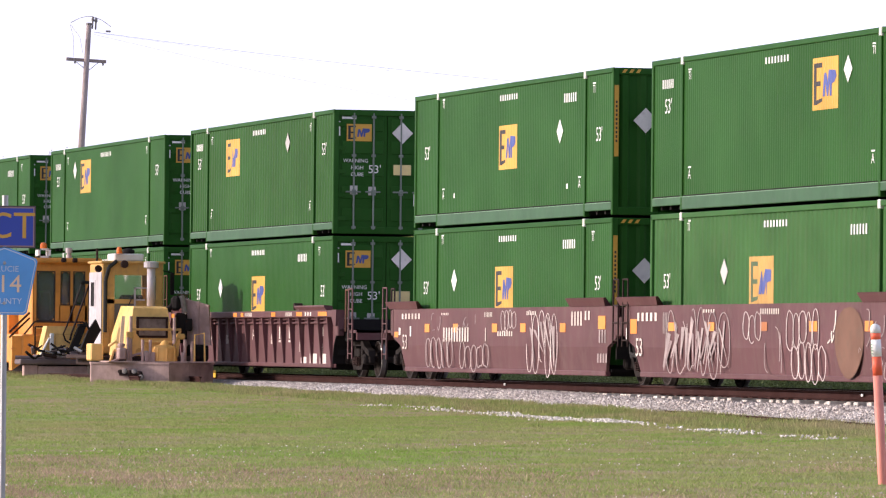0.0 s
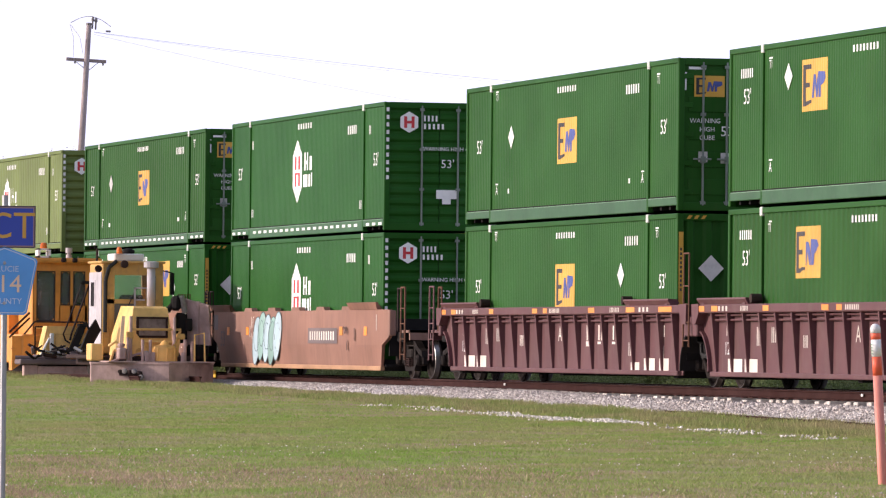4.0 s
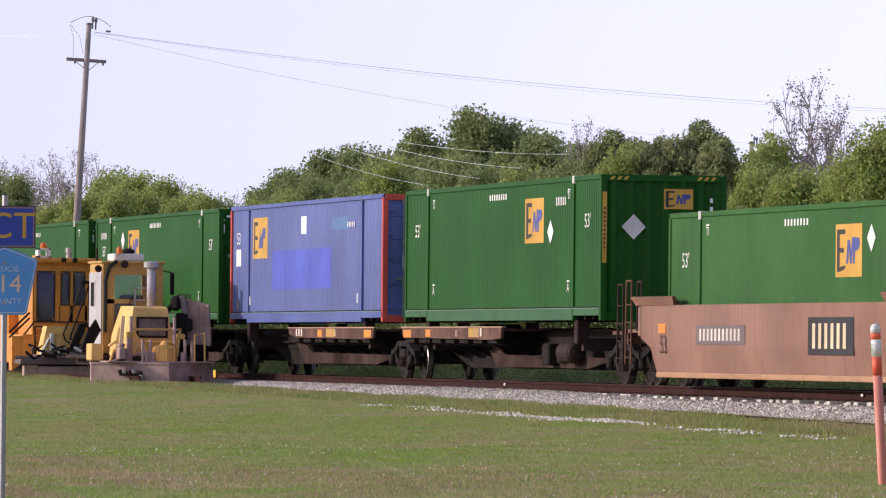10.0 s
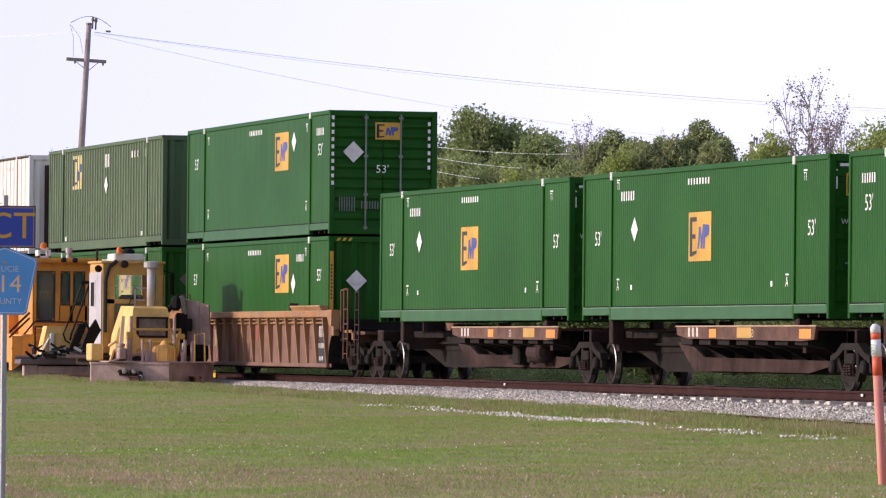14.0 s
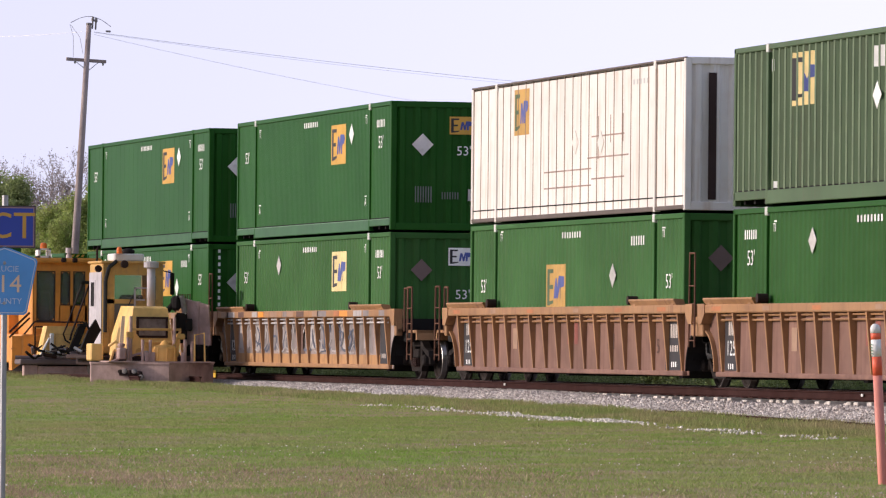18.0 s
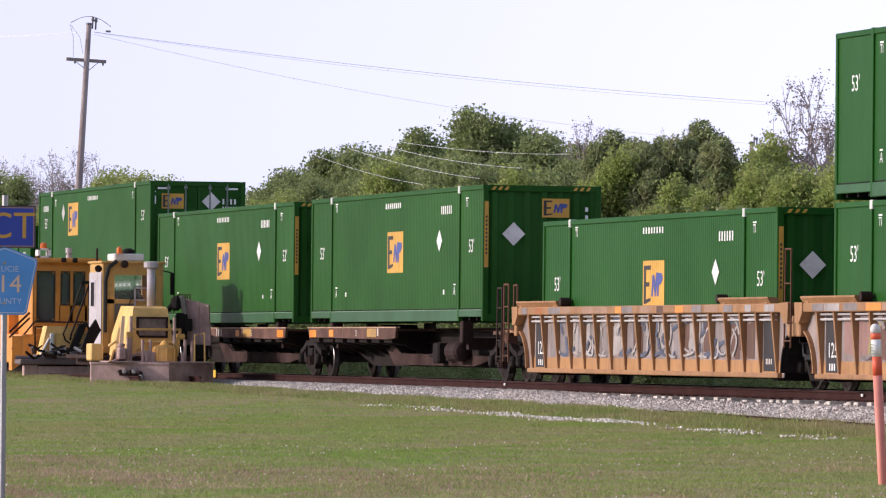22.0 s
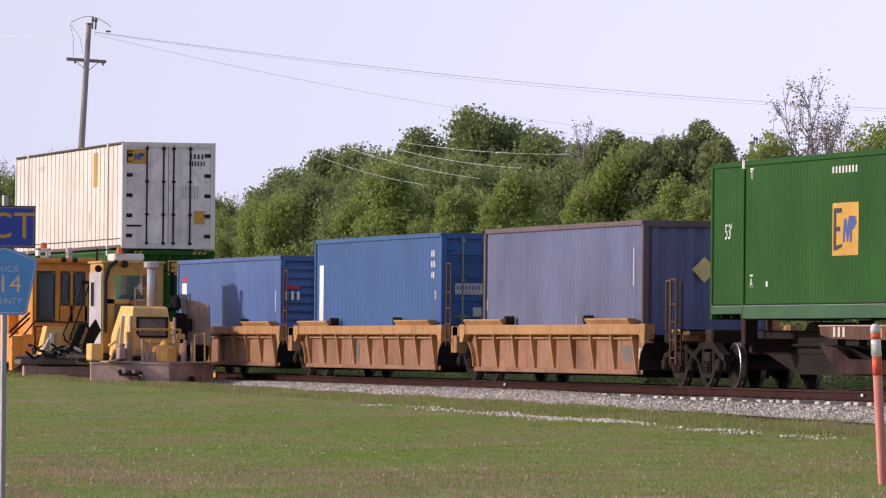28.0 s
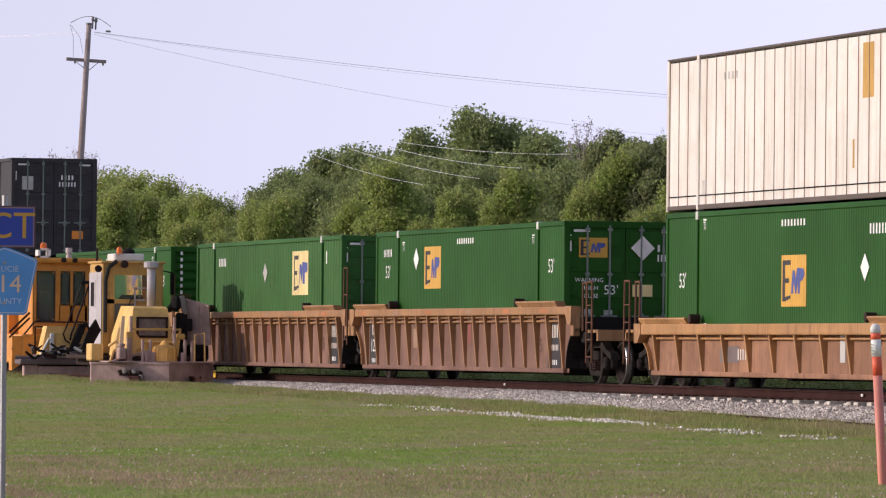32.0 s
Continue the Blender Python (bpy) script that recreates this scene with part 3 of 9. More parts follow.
            if end == "door":
                for k in range(5):
                    part("door_panel", ("dpan",), lambda s: s.box(-0.022, 0.0, -0.50, 0.50, 0.0, 0.30, 0.018), paint, lf, at=(L - 0.028, sgn * 0.587, 0.30 + k * (H - 0.6) / 4.4))
            for k, yy in enumerate((0.42,) if end == "hdoor" else (0.14, 0.60) if end == "plain" else (0.33, 0.80)):
                part("lock_rod", ("rod", H), lambda s: [s.rod((0, 0, 0.10), (0, 0, H - 0.08), 0.023, 8)] + [s.box(-0.02, 0.03, -0.05, 0.05, z, z + 0.06) for z in (0.12, 0.9, H * 0.62, H - 0.2)], SPINE if end == "plain" else ROD, lf, at=(L - 0.018, sgn * yy, 0))
            if end == "door":
                for yy in (0.33, 0.80):
                    part("lock_handle", ("lhand",), lambda s: [s.box(0.012, 0.03, -0.20, 0.16, -0.02, 0.015, 0.006), s.box(0.0, 0.03, -0.05, 0.05, -0.05, 0.05, 0.01)], ROD, lf, at=(L - 0.005, sgn * yy, 0.98))
            if end != "hdoor":
                for k in range(5):
                    part("hinge", ("hinge",), lambda s: s.box(-0.02, 0.012, -0.10, 0.10, -0.05, 0.05, 0.008), SPINE if end == "plain" else paint, lf, at=(L - 0.022, sgn * (HW - 0.20), 0.35 + k * (H - 0.7) / 4))
    yy = -HW + 0.030
    for m in side:
        k = m[0]
        if k == "logo":
            logo(c, m[1], "side", m[2], yy, m[3], m[4], m[5], rib)
        elif k == "dia":
            diamond(c, "side", m[1], yy, m[2], 0.24, m[3])
        elif k == "text":
            decal("marking", ("t", m[1], m[4]), lambda: words(m[1], m[4]), m[5], c, "side", m[2], yy - 0.004, m[3], None, "painted length figure")
        elif k == "bars":
            decal("marking", ("b", m[3], m[4], m[5]), lambda: polys(*bars(m[3], m[4], m[5])), m[6], c, "side", m[1], yy - 0.004, m[2], None)
        elif k == "rect":
            decal("painted_panel", ("r", m[3], m[4]), lambda: polys(rect(-m[3] / 2, m[3] / 2, -m[4] / 2, m[4] / 2)), m[5], c, "side", m[1], yy - 0.003, m[2], rib)
        elif k == "hub":
            x, z, s = m[1], m[2], m[3]
            decal("logo_panel", ("hubw", s), lambda: polys([(-0.62 * s, -0.5 * s), (-0.32 * s, -0.72 * s), (0, -0.98 * s), (0.32 * s, -0.72 * s), (0.62 * s, -0.5 * s), (0.62 * s, 0.5 * s), (0.32 * s, 0.72 * s), (0, 0.98 * s), (-0.32 * s, 0.72 * s), (-0.62 * s, 0.5 * s)]), WHITE, c, "side", x, yy - 0.004, z, rib)
            decal("logo_figure", ("hubr", s), lambda: polys(rect(-0.36 * s, -0.12 * s, -0.46 * s, -0.05 * s), rect(-0.36 * s, -0.12 * s, 0.05 * s, 0.46 * s), rect(0.12 * s, 0.36 * s, -0.46 * s, -0.05 * s), rect(0.12 * s, 0.36 * s, 0.05 * s, 0.46 * s), rect(-0.12 * s, 0.12 * s, -0.10 * s, -0.05 * s)), RED, c, "side", x, yy - 0.008, z, rib)
            if m[4]:
                decal("marking", ("hubt", s), lambda: polys(rect(0.95 * s, 1.12 * s, 0.0, 0.55 * s), rect(1.30 * s, 1.45 * s, 0.0, 0.55 * s), rect(1.12 * s, 1.30 * s, 0.2 * s, 0.3 * s), rect(1.65 * s, 1.95 * s, 0.0, 0.42 * s), rect(0.8 * s, 1.35 * s, -0.5 * s, -0.12 * s), rect(1.5 * s, 1.75 * s, -0.5 * s, -0.12 * s), rect(1.85 * s, 2.0 * s, -0.5 * s, -0.08 * s)), WHITE, c, "side", x, yy - 0.004, z, rib)
    if dashes:
        for i in range(27):
            x = -L + 0.35 + i * (length - 0.7) / 26
            if abs(abs(x) - px) > 0.12:
                decal("reflective_tape", ("dash",), lambda: polys(rect(-0.16, 0.16, -0.032, 0.032)), WHITE, c, "side", x, -HW - 0.006, 0.15)
    for m in endart:
        k = m[0]
        if k == "logo":
            logo(c, m[1], "end", L - 0.022, m[2], m[3], 0.60, 0.40, None)
        elif k == "dia":
            diamond(c, "end", L - 0.022, m[1], m[2], 0.25, m[3])
        elif k == "text":
            decal("marking", ("t", m[1], m[4]), lambda: words(m[1], m[4]), WHITE, c, "end", L - 0.016, m[2], m[3], None, "painted lettering")
        elif k == "etext":
            decal("marking", ("t", m[1], m[4]), lambda: words(m[1], m[4]), m[5], c, "end", L - 0.010, m[2], m[3], None, "painted lettering")
        elif k == "bars":
            decal("marking", ("b", m[3], m[4], m[5]), lambda: polys(*bars(m[3], m[4], m[5])), m[6], c, "end", L - 0.016, m[1], m[2])
        elif k == "rect":
            decal("label_plate", ("r", m[3], m[4]), lambda: polys(rect(-m[3] / 2, m[3] / 2, -m[4] / 2, m[4] / 2)), m[5], c, "end", L - 0.017, m[1], m[2])
        elif k == "stripe":
            decal("warning_stripe", ("ws",), lambda: polys(rect(-0.045, 0.045, -0.70, 0.70)), YELLOW, c, "end", L + 0.003, -HW + 0.075, H - 1.05)
            decal("marking", ("wsb",), lambda: polys(*[rect(-0.018, 0.018, -0.42 + i * 0.085, -0.37 + i * 0.085) for i in range(10)]), BLACK, c, "end", L + 0.006, -HW + 0.075, H - 1.05)
            for s2 in (-1, 1):
                decal("hazard_stripe", ("hz",), lambda: polys(*[[(-0.22 + i * 0.14, -0.035), (-0.15 + i * 0.14, -0.035), (-0.10 + i * 0.14, 0.035), (-0.17 + i * 0.14, 0.035)] for i in range(3)]), YELLOW, c, "end", L - 0.001, s2 * (HW - 0.40), H - 0.07)
        elif k == "vert":
            decal("marking", ("v", m[3]), lambda: polys(*[rect(-0.032, 0.032, -i * 0.17 - 0.045, -i * 0.17 + 0.045) for i in range(m[3])]), WHITE, c, "end", L + 0.003 if abs(m[1]) > 1.15 else L - 0.016, m[1], m[2])
        elif k == "hub":
            y, z = m[1], m[2]
            decal("logo_panel", ("hexw",), lambda: polys([(0.24 * math.cos(a * 1.0472 + 0.5236), 0.24 * math.sin(a * 1.0472 + 0.5236)) for a in range(6)]), WHITE, c, "end", L - 0.018, y, z)
            decal("logo_figure", ("hexr",), lambda: polys(rect(-0.12, -0.05, -0.13, 0.13), rect(0.05, 0.12, -0.13, 0.13), rect(-0.05, 0.05, -0.03, 0.03)), RED, c, "end", L - 0.014, y, z)
            decal("marking", ("hext",), lambda: polys(*bars(0.36, 0.13, 4), ), WHITE, c, "end", L - 0.016, y + 0.52, z + 0.09)
            decal("marking", ("hext2",), lambda: polys(*bars(0.52, 0.12, 5), ), WHITE, c, "end", L - 0.016, y + 0.60, z - 0.09)
    return c


# ---- rail cars ----
WHEELSETS = []


def truck(parent, x):
    """A two-axle truck: open cast side frames with coil springs, bolster, and two wheelsets that turn."""
    t = part("truck", ("bolster",), lambda s: s.box(-0.20, 0.20, -1.08, 1.08, 0.46, 0.66, 0.03), TRUCK, parent, at=(x, 0, 0))
    for sg in (-1, 1):
        def sf(s):
            top = [(-1.14, 0.48), (-0.95, 0.52), (-0.62, 0.62), (-0.38, 0.72), (0.38, 0.72), (0.62, 0.62), (0.95, 0.52), (1.14, 0.48), (1.10, 0.62), (0.80, 0.68), (0.46, 0.84), (-0.46, 0.84), (-0.80, 0.68), (-1.10, 0.62)]
            s.prism(top, "y", -0.09, 0.07)
            s.prism([(-0.72, 0.52), (-0.40, 0.17), (0.40, 0.17), (0.72, 0.52), (0.60, 0.54), (0.34, 0.27), (-0.34, 0.27), (-0.60, 0.54)], "y", -0.08, 0.06)
            for e in (-1, 1):
                s.box(*sorted((e * 0.27, e * 0.40)), -0.07, 0.07, 0.24, 0.74, 0.02)
                s.box(*sorted((e * 0.70, e * 0.78)), -0.07, 0.07, 0.32, 0.62, 0.02)
                s.box(*sorted((e * 1.02, e * 1.12)), -0.07, 0.07, 0.32, 0.56, 0.02)
                s.lathe((e * 0.89, 0, 0.42), "y", [(-0.17, 0.03), (-0.165, 0.10), (-0.13, 0.125), (0.08, 0.13), (0.1, 0.05)], 12)
        part("side_frame", ("sideframe",), sf, TRUCK, t, at=(0, sg * 0.98, 0))
        for xx in (-0.15, 0.0, 0.15):
            part("coil_spring", ("coil",), lambda s: s.tube([(0.055 * math.cos(k * 0.785), 0.055 * math.sin(k * 0.785), 0.27 + 0.2 * k / 36) for k in range(37)], 0.016, 5), SILL, t, at=(xx, sg * 1.08, 0))
        part("brake_shoe", ("bshoe",), lambda s: [s.box(e * 0.40 - 0.05, e * 0.40 + 0.05, -0.07, 0.07, 0.34, 0.58, 0.02) for e in (-1, 1)], SPINE, t, at=(0, sg * 0.745, 0))
    for xx in (-0.89, 0.89):
        def ws_shape(s):
            s.lathe((0, 0, 0), "y", [(-1.0, 0.07), (-0.82, 0.075), (-0.80, 0.11), (-0.66, 0.11), (-0.6, 0.085), (0.6, 0.085), (0.66, 0.11), (0.80, 0.11), (0.82, 0.075), (1.0, 0.07)], 12)
            for sg in (-1, 1):
                s.lathe((0, sg * 0.745, 0), "y", [(-sg * o, r) for o, r in ((-0.06, 0.10), (-0.055, 0.13), (-0.02, 0.16), (-0.02, 0.33), (-0.055, 0.36), (-0.06, 0.405), (-0.052, 0.4185), (0.052, 0.42), (0.056, 0.448), (0.085, 0.448), (0.09, 0.36), (0.03, 0.33), (0.03, 0.16), (0.1, 0.13), (0.11, 0.08))], 28)
        ws = part("wheelset", ("wheelset",), ws_shape, WHEEL, t, at=(xx, 0, 0.42), label="pair of dark wheels with bright worn treads")
        WHEELSETS.append((ws, xx))
        if len(ws.data.materials) < 2:
            ws.data.materials.append(TREAD)
            for f in ws.data.polygons:
                if all(0.40 < math.hypot(*ws.data.vertices[i].co.xz) < 0.43 for i in f.vertices):
                    f.material_index = 1
    return t


def coupler(parent, x, sg):
    part("coupler", ("coupler",), lambda s: [s.box(-0.2, 0.75, -0.09, 0.09, 0.74, 0.96, 0.02), s.box(0.70, 1.05, -0.16, 0.16, 0.70, 1.0, 0.05)], TRUCK, parent, at=(x, 0, 0), turn=(0, 0, 0 if sg > 0 else 180))


def ladder(parent, x, y, z0, z1, m, w=0.4, r=0.022):
    """A bent grab rail with rungs."""
    g = part("grab_rail", ("ladder", round(z0, 2), round(z1, 2), w), lambda s: s.tube([(0, 0, z0), (0.04, 0, z1), (w, 0, z1), (w, 0, z0)], r), m, parent, at=(x - w / 2, y, 0))
    for k in range(int((z1 - z0) / 0.36)):
        part("rung", ("rung", w), lambda s: s.rod((0.01, 0, 0), (w, 0, 0), 0.014), m, g, at=(0, 0, z0 + 0.12 + 0.34 * k))


def well_car(style, paint, sheet, half, ends, label, art=(), top=1.54, dark_lower=None, stakes=13, guards=False, trucks=(True, True)):
    """One unit of a double-stack car. half: metres from its middle to the trucks; ends: which ends carry a coupler."""
    c = thing("well_car", label, "rail car", group="cars of the freight train")
    W, b = (half - 0.95 if half > 9 else half - 1.55), 0.22
    hb = W + 0.95
    for sg in (-1, 1):
        y = sg * 1.46
        ya, yb = sorted((sg * 1.30, sg * 1.50))
        k = (style, half, sg, top)
        crest = min(1.10, top - 0.28)
        arc = [(hb - 0.12 + 0.82 * math.cos(a), 0.30 + (crest - 0.30) * math.sin(a)) for a in [math.pi * (1 - i / 14) for i in range(7)]] + [(hb - 0.2, crest)]
        if style == "ribbed":
            part("top_chord", ("chord", *k), lambda s: s.box(-hb + 0.25, hb - 0.25, *sorted((sg * 1.31, sg * 1.53)), top - (0.16 if top > 1.3 else 0.2), top, 0.02), paint, c)
            part("side_sheet", ("sheet", *k), lambda s: s.prism([(-W + 0.02, b), (W - 0.02, b)] + arc + [(hb - 0.2, top - 0.15), (-hb + 0.2, top - 0.15)] + [(-x, z) for x, z in reversed(arc)], "y", *sorted((sg * 1.34, sg * 1.36))), sheet, c)
            part("bottom_chord", ("bchord", *k), lambda s: s.box(-W + 0.12, W - 0.12, *sorted((sg * 1.30, sg * 1.45)), b - 0.01, b + 0.08, 0.015), paint if sheet is GRAFP else sheet, c)
            if sheet is GRAFP:
                part("lower_sheet", ("lsheet", *k), lambda s: s.box(-W + 0.10, W - 0.10, *sorted((sg * 1.34, sg * 1.367)), b + 0.02, b + 0.30), YELL2, c, label="bright unpainted yellow lower band")
            for i in range(stakes):
                x = -W + 0.35 + i * (2 * W - 0.7) / (stakes - 1)
                part("stake", ("stake", sg, top), lambda s: s.add([(-0.035, sg * 1.36, b + 0.06), (0.035, sg * 1.36, b + 0.06), (0.05, sg * 1.36, top - 0.12), (-0.05, sg * 1.36, top - 0.12), (-0.028, sg * 1.40, b + 0.06), (0.028, sg * 1.40, b + 0.06), (0.04, sg * 1.51, top - 0.12), (-0.04, sg * 1.51, top - 0.12)], [(0, 1, 5, 4), (4, 5, 6, 7), (1, 2, 6, 5), (0, 4, 7, 3), (2, 3, 7, 6), (0, 3, 2, 1)]), paint, c, at=(x, 0, 0))
            for z in ((top - 0.20, top - 0.29) if top > 1.3 else (top - 0.27,)):
                part("pipe_run", ("pipes", sg, hb, round(z, 2)), lambda s: s.rod((-W + 0.3, sg * 1.42, z), (W - 0.3, sg * 1.42, z), 0.022, 6), GREYW if sheet is GRAFP else paint, c)
        else:
            fold = b + 0.52
            part("side_sheet", ("sheet", *k), lambda s: s.loft([[(-hb + 0.32, sg * 1.48, top), (hb - 0.32, sg * 1.48, top), (hb - 0.32, sg * 1.40, top), (-hb + 0.32, sg * 1.40, top)],
                                                               [(-hb + 0.32, sg * 1.48, 0.92), (hb - 0.32, sg * 1.48, 0.92), (hb - 0.32, sg * 1.40, 0.92), (-hb + 0.32, sg * 1.40, 0.92)],
                                                               [(-W + 0.02, sg * 1.475, fold), (W - 0.02, sg * 1.475, fold), (W - 0.02, sg * 1.40, fold), (-W + 0.02, sg * 1.40, fold)],
                                                               [(-W + 0.32, sg * 1.415, b), (W - 0.32, sg * 1.415, b), (W - 0.32, sg * 1.36, b), (-W + 0.32, sg * 1.36, b)]]), paint, c)
            part("bottom_chord", ("bchord", *k), lambda s: s.box(-W + 0.30, W - 0.30, *sorted((sg * 1.33, sg * 1.44)), b - 0.05, b + 0.05, 0.015), LIPOR if paint is TTXOR else paint, c)
            for i in range(5 if guards else 0):
                x = -5.2 + i * 2.6
                part("top_guard", ("guard", sg), lambda s: s.prism([(-0.45, 0.0), (0.45, 0.0), (0.36, 0.085), (-0.36, 0.085)], "y", *sorted((sg * 1.33, sg * 1.47))), paint, c, at=(x, 0, top))
        gw, gz = 1.3, 0.16
        for e in (-1, 1):
            if style == "ribbed":
                gx = -(hb - 2.1) if e < 0 else hb - 2.9
                gd = part("container_guide", ("guide", sg, top, style), lambda s: [s.prism([(sg * 1.33, top + 0.02), (sg * 1.50, top + 0.0), (sg * 1.56, top + 0.09), (sg * 1.55, top + 0.12), (sg * 1.36, top + 0.11)], "x", -1.55, 1.55), s.box(-1.4, -1.2, *sorted((sg * 1.34, sg * 1.52)), top, top + 0.05), s.box(1.2, 1.4, *sorted((sg * 1.34, sg * 1.52)), top, top + 0.05)], paint, c, at=(gx, 0, 0))
                part("guide_roller", ("groll", sg, top), lambda s: s.lathe((0, sg * 1.42, top + 0.10), "y", [(-0.11, 0.03), (-0.10, 0.085), (0.10, 0.085), (0.11, 0.03)], 12), SPINE, gd, at=(1.75 if e < 0 else -1.75, 0, 0))
                part("end_casting", ("ecast", sg, e, top, half), lambda s: s.prism([(e * (hb - 0.62), top - 0.17), (e * (hb - 0.42), top - 0.36), (e * (hb - 0.20), top - 0.36), (e * (hb - 0.16), top + 0.012), (e * (hb - 0.62), top + 0.012)], "y", *sorted((sg * 1.36, sg * 1.545))), paint, c)
            else:
                part("container_guide", ("guide", sg, top, style), lambda s: s.add([(-gw, sg * 1.50, top), (gw, sg * 1.50, top), (gw - 0.1, sg * 1.34, top), (0.1 - gw, sg * 1.34, top), (-gw - 0.12, sg * 1.57, top + gz), (gw + 0.12, sg * 1.57, top + gz), (gw + 0.1, sg * 1.51, top + gz + 0.01), (-gw - 0.1, sg * 1.51, top + gz + 0.01)], [(0, 1, 5, 4), (4, 5, 6, 7), (2, 3, 7, 6), (0, 4, 7, 3), (1, 2, 6, 5), (0, 3, 2, 1)]), paint, c, at=(-8.4 * W / 8.77 if e < 0 else 7.05, 0, 0))
    part("floor", ("wfloor", half), lambda s: [s.box(-W + 0.2, W - 0.2, -1.33, 1.33, b + 0.03, b + 0.09)] + [s.box(x - 0.12, x + 0.12, -1.33, 1.33, b - 0.06, b + 0.2) for x in (-W + 0.6, 0, W - 0.6)] + [s.box(-W + 0.2, W - 0.2, yy - 0.08, yy + 0.08, b - 0.03, b + 0.05) for yy in (-0.6, 0.6)], DARK, c)
    for e in (-1, 1):
        # bulkhead coloured black to stand for the shade in the end hollow
        part("end_bulkhead", ("bulk", half, e, top), lambda s: [s.box(*sorted((e * (W + 0.05), e * (W + 0.13))), -1.33, 1.33, 0.5, top - 0.2), s.box(*sorted((e * (W + 0.05), e * (half + 0.35))), -0.55, 0.55, 0.70, 1.02, 0.03), s.box(*sorted((e * (half - 0.3), e * (half + 0.3))), -1.30, 1.30, 0.82, 1.04, 0.03)], DARK, c)
        for sg in (-1, 1):
            part("end_post", ("epost", sg, e, half, top), lambda s: s.box(*sorted((e * (hb - 0.36), e * (hb - 0.18))), *sorted((sg * 1.34, sg * 1.50)), 0.95, top - 0.02, 0.02), paint, c)
        if style == "ribbed":
            for sg in (-1, 1):
                # leading arch is black instead of car paint, as painted shade
                part("wheel_arch", ("arch", sg, e, half, top), lambda s: s.loft([[(e * (hb - 0.12 - 0.82 * math.cos(a) * q), yq, 0.30 + (min(1.10, top - 0.28) - 0.30) * math.sin(a) * q) for a in [math.pi * i / 20 for i in range(11)]] for q, yq in ((1.0, sg * 1.44), (1.0, sg * 1.0), (0.95, sg * 1.0), (0.95, sg * 1.44), (1.0, sg * 1.44))], caps=False, closed=False), paint if e < 0 else DARK, c)
        if trucks[0 if e < 0 else 1]:
            truck(c, e * half)
        if e in ends:
            coupler(c, e * (half + 0.9), e)
            part("end_platform", ("plat", half, e), lambda s: [s.box(*sorted((e * (half + 0.3), e * (half + 1.15))), -1.35, 1.35, 1.02, 1.08), s.box(*sorted((e * (half + 1.05), e * (half + 1.15))), -1.35, 1.35, 0.86, 1.08)], paint, c)
            for sg in (-1, 1):
                ladder(c, e * (half + 0.75), sg * 1.42, 0.42, 2.02, LADR if sheet is not MAROON else sheet)
                part("grab_rail", ("loop",), lambda s: s.tube([(0, 0, 0), (0, 0, 0.95), (0.28, 0, 0.95), (0.28, 0, 0)], 0.022), LADR if style == "ribbed" else SPINE, c, at=(e * (half + 0.2), sg * 1.40, 1.05))
            part("brake_wheel", ("brakew",), lambda s: [s.lathe((0, 0, 0), "x", [(-0.02, 0.22), (0.0, 0.26), (0.02, 0.22)], 14), s.box(-0.28, 0.0, -0.10, 0.10, -0.25, 0.25, 0.03), s.box(-0.2, -0.1, -0.05, 0.05, -0.95, -0.2)], SPINE, c, at=(e * (half + 0.95), 0.45, 1.85))
        else:
            for sg in (-1, 1):
                if style == "smooth" or e > 0:
                    lh = 1.3 if style == "smooth" else 1.75
                    ladder(c, e * (half - 0.35) + 0.1, sg * 1.52, 0.75, 0.75 + lh, SPINE if style == "smooth" else LADR, 0.38, 0.018)
                part("end_bracket", ("ebr", sg, e), lambda s: [s.box(*sorted((0, e * 0.55)), *sorted((sg * 1.05, sg * 1.44)), 0.0, 0.22, 0.02), s.box(*sorted((e * 0.1, e * 0.3)), *sorted((sg * 1.2, sg * 1.47)), -0.35, 0.02, 0.02)], paint, c, at=(e * (half - 0.3), 0, top - 0.24))
            part("connector", ("conn", e), lambda s: [s.box(*sorted((-e * 0.2, e * 0.42)), -0.75, 0.75, 0.36, 0.82, 0.05), s.box(*sorted((-e * 0.1, e * 0.3)), -1.18, -0.7, 0.55, 0.95, 0.04)], DARK, c, at=(e * half, 0, 0))
            part("brake_hose", ("bhose", e), lambda s: s.tube([(e * -0.5, -1.15, 1.0), (e * -0.2, -1.22, 0.62), (e * 0.2, -1.2, 0.55), (e * 0.45, -1.1, 0.8)], 0.035), RUBBER, c, at=(e * half, 0, 0))
            part("hose_rack", ("hoses", e), lambda s: s.pipe([(e * 0.1, -0.7, 1.1), (e * 0.3, -0.8, 0.8), (e * 0.5, -0.7, 1.05)], 0.03), RUBBER, c, at=(e * (half - 0.5), 0, 0))
    for m in art:
        if m[0] == "chord":
            spot(c, (m[1], m[2], top - 0.08 if top > 1.3 else top - 0.10, *m[3:]), -1.532)
        else:
            spot(c, m, -1.488 if style == "smooth" else -1.366)
    return c


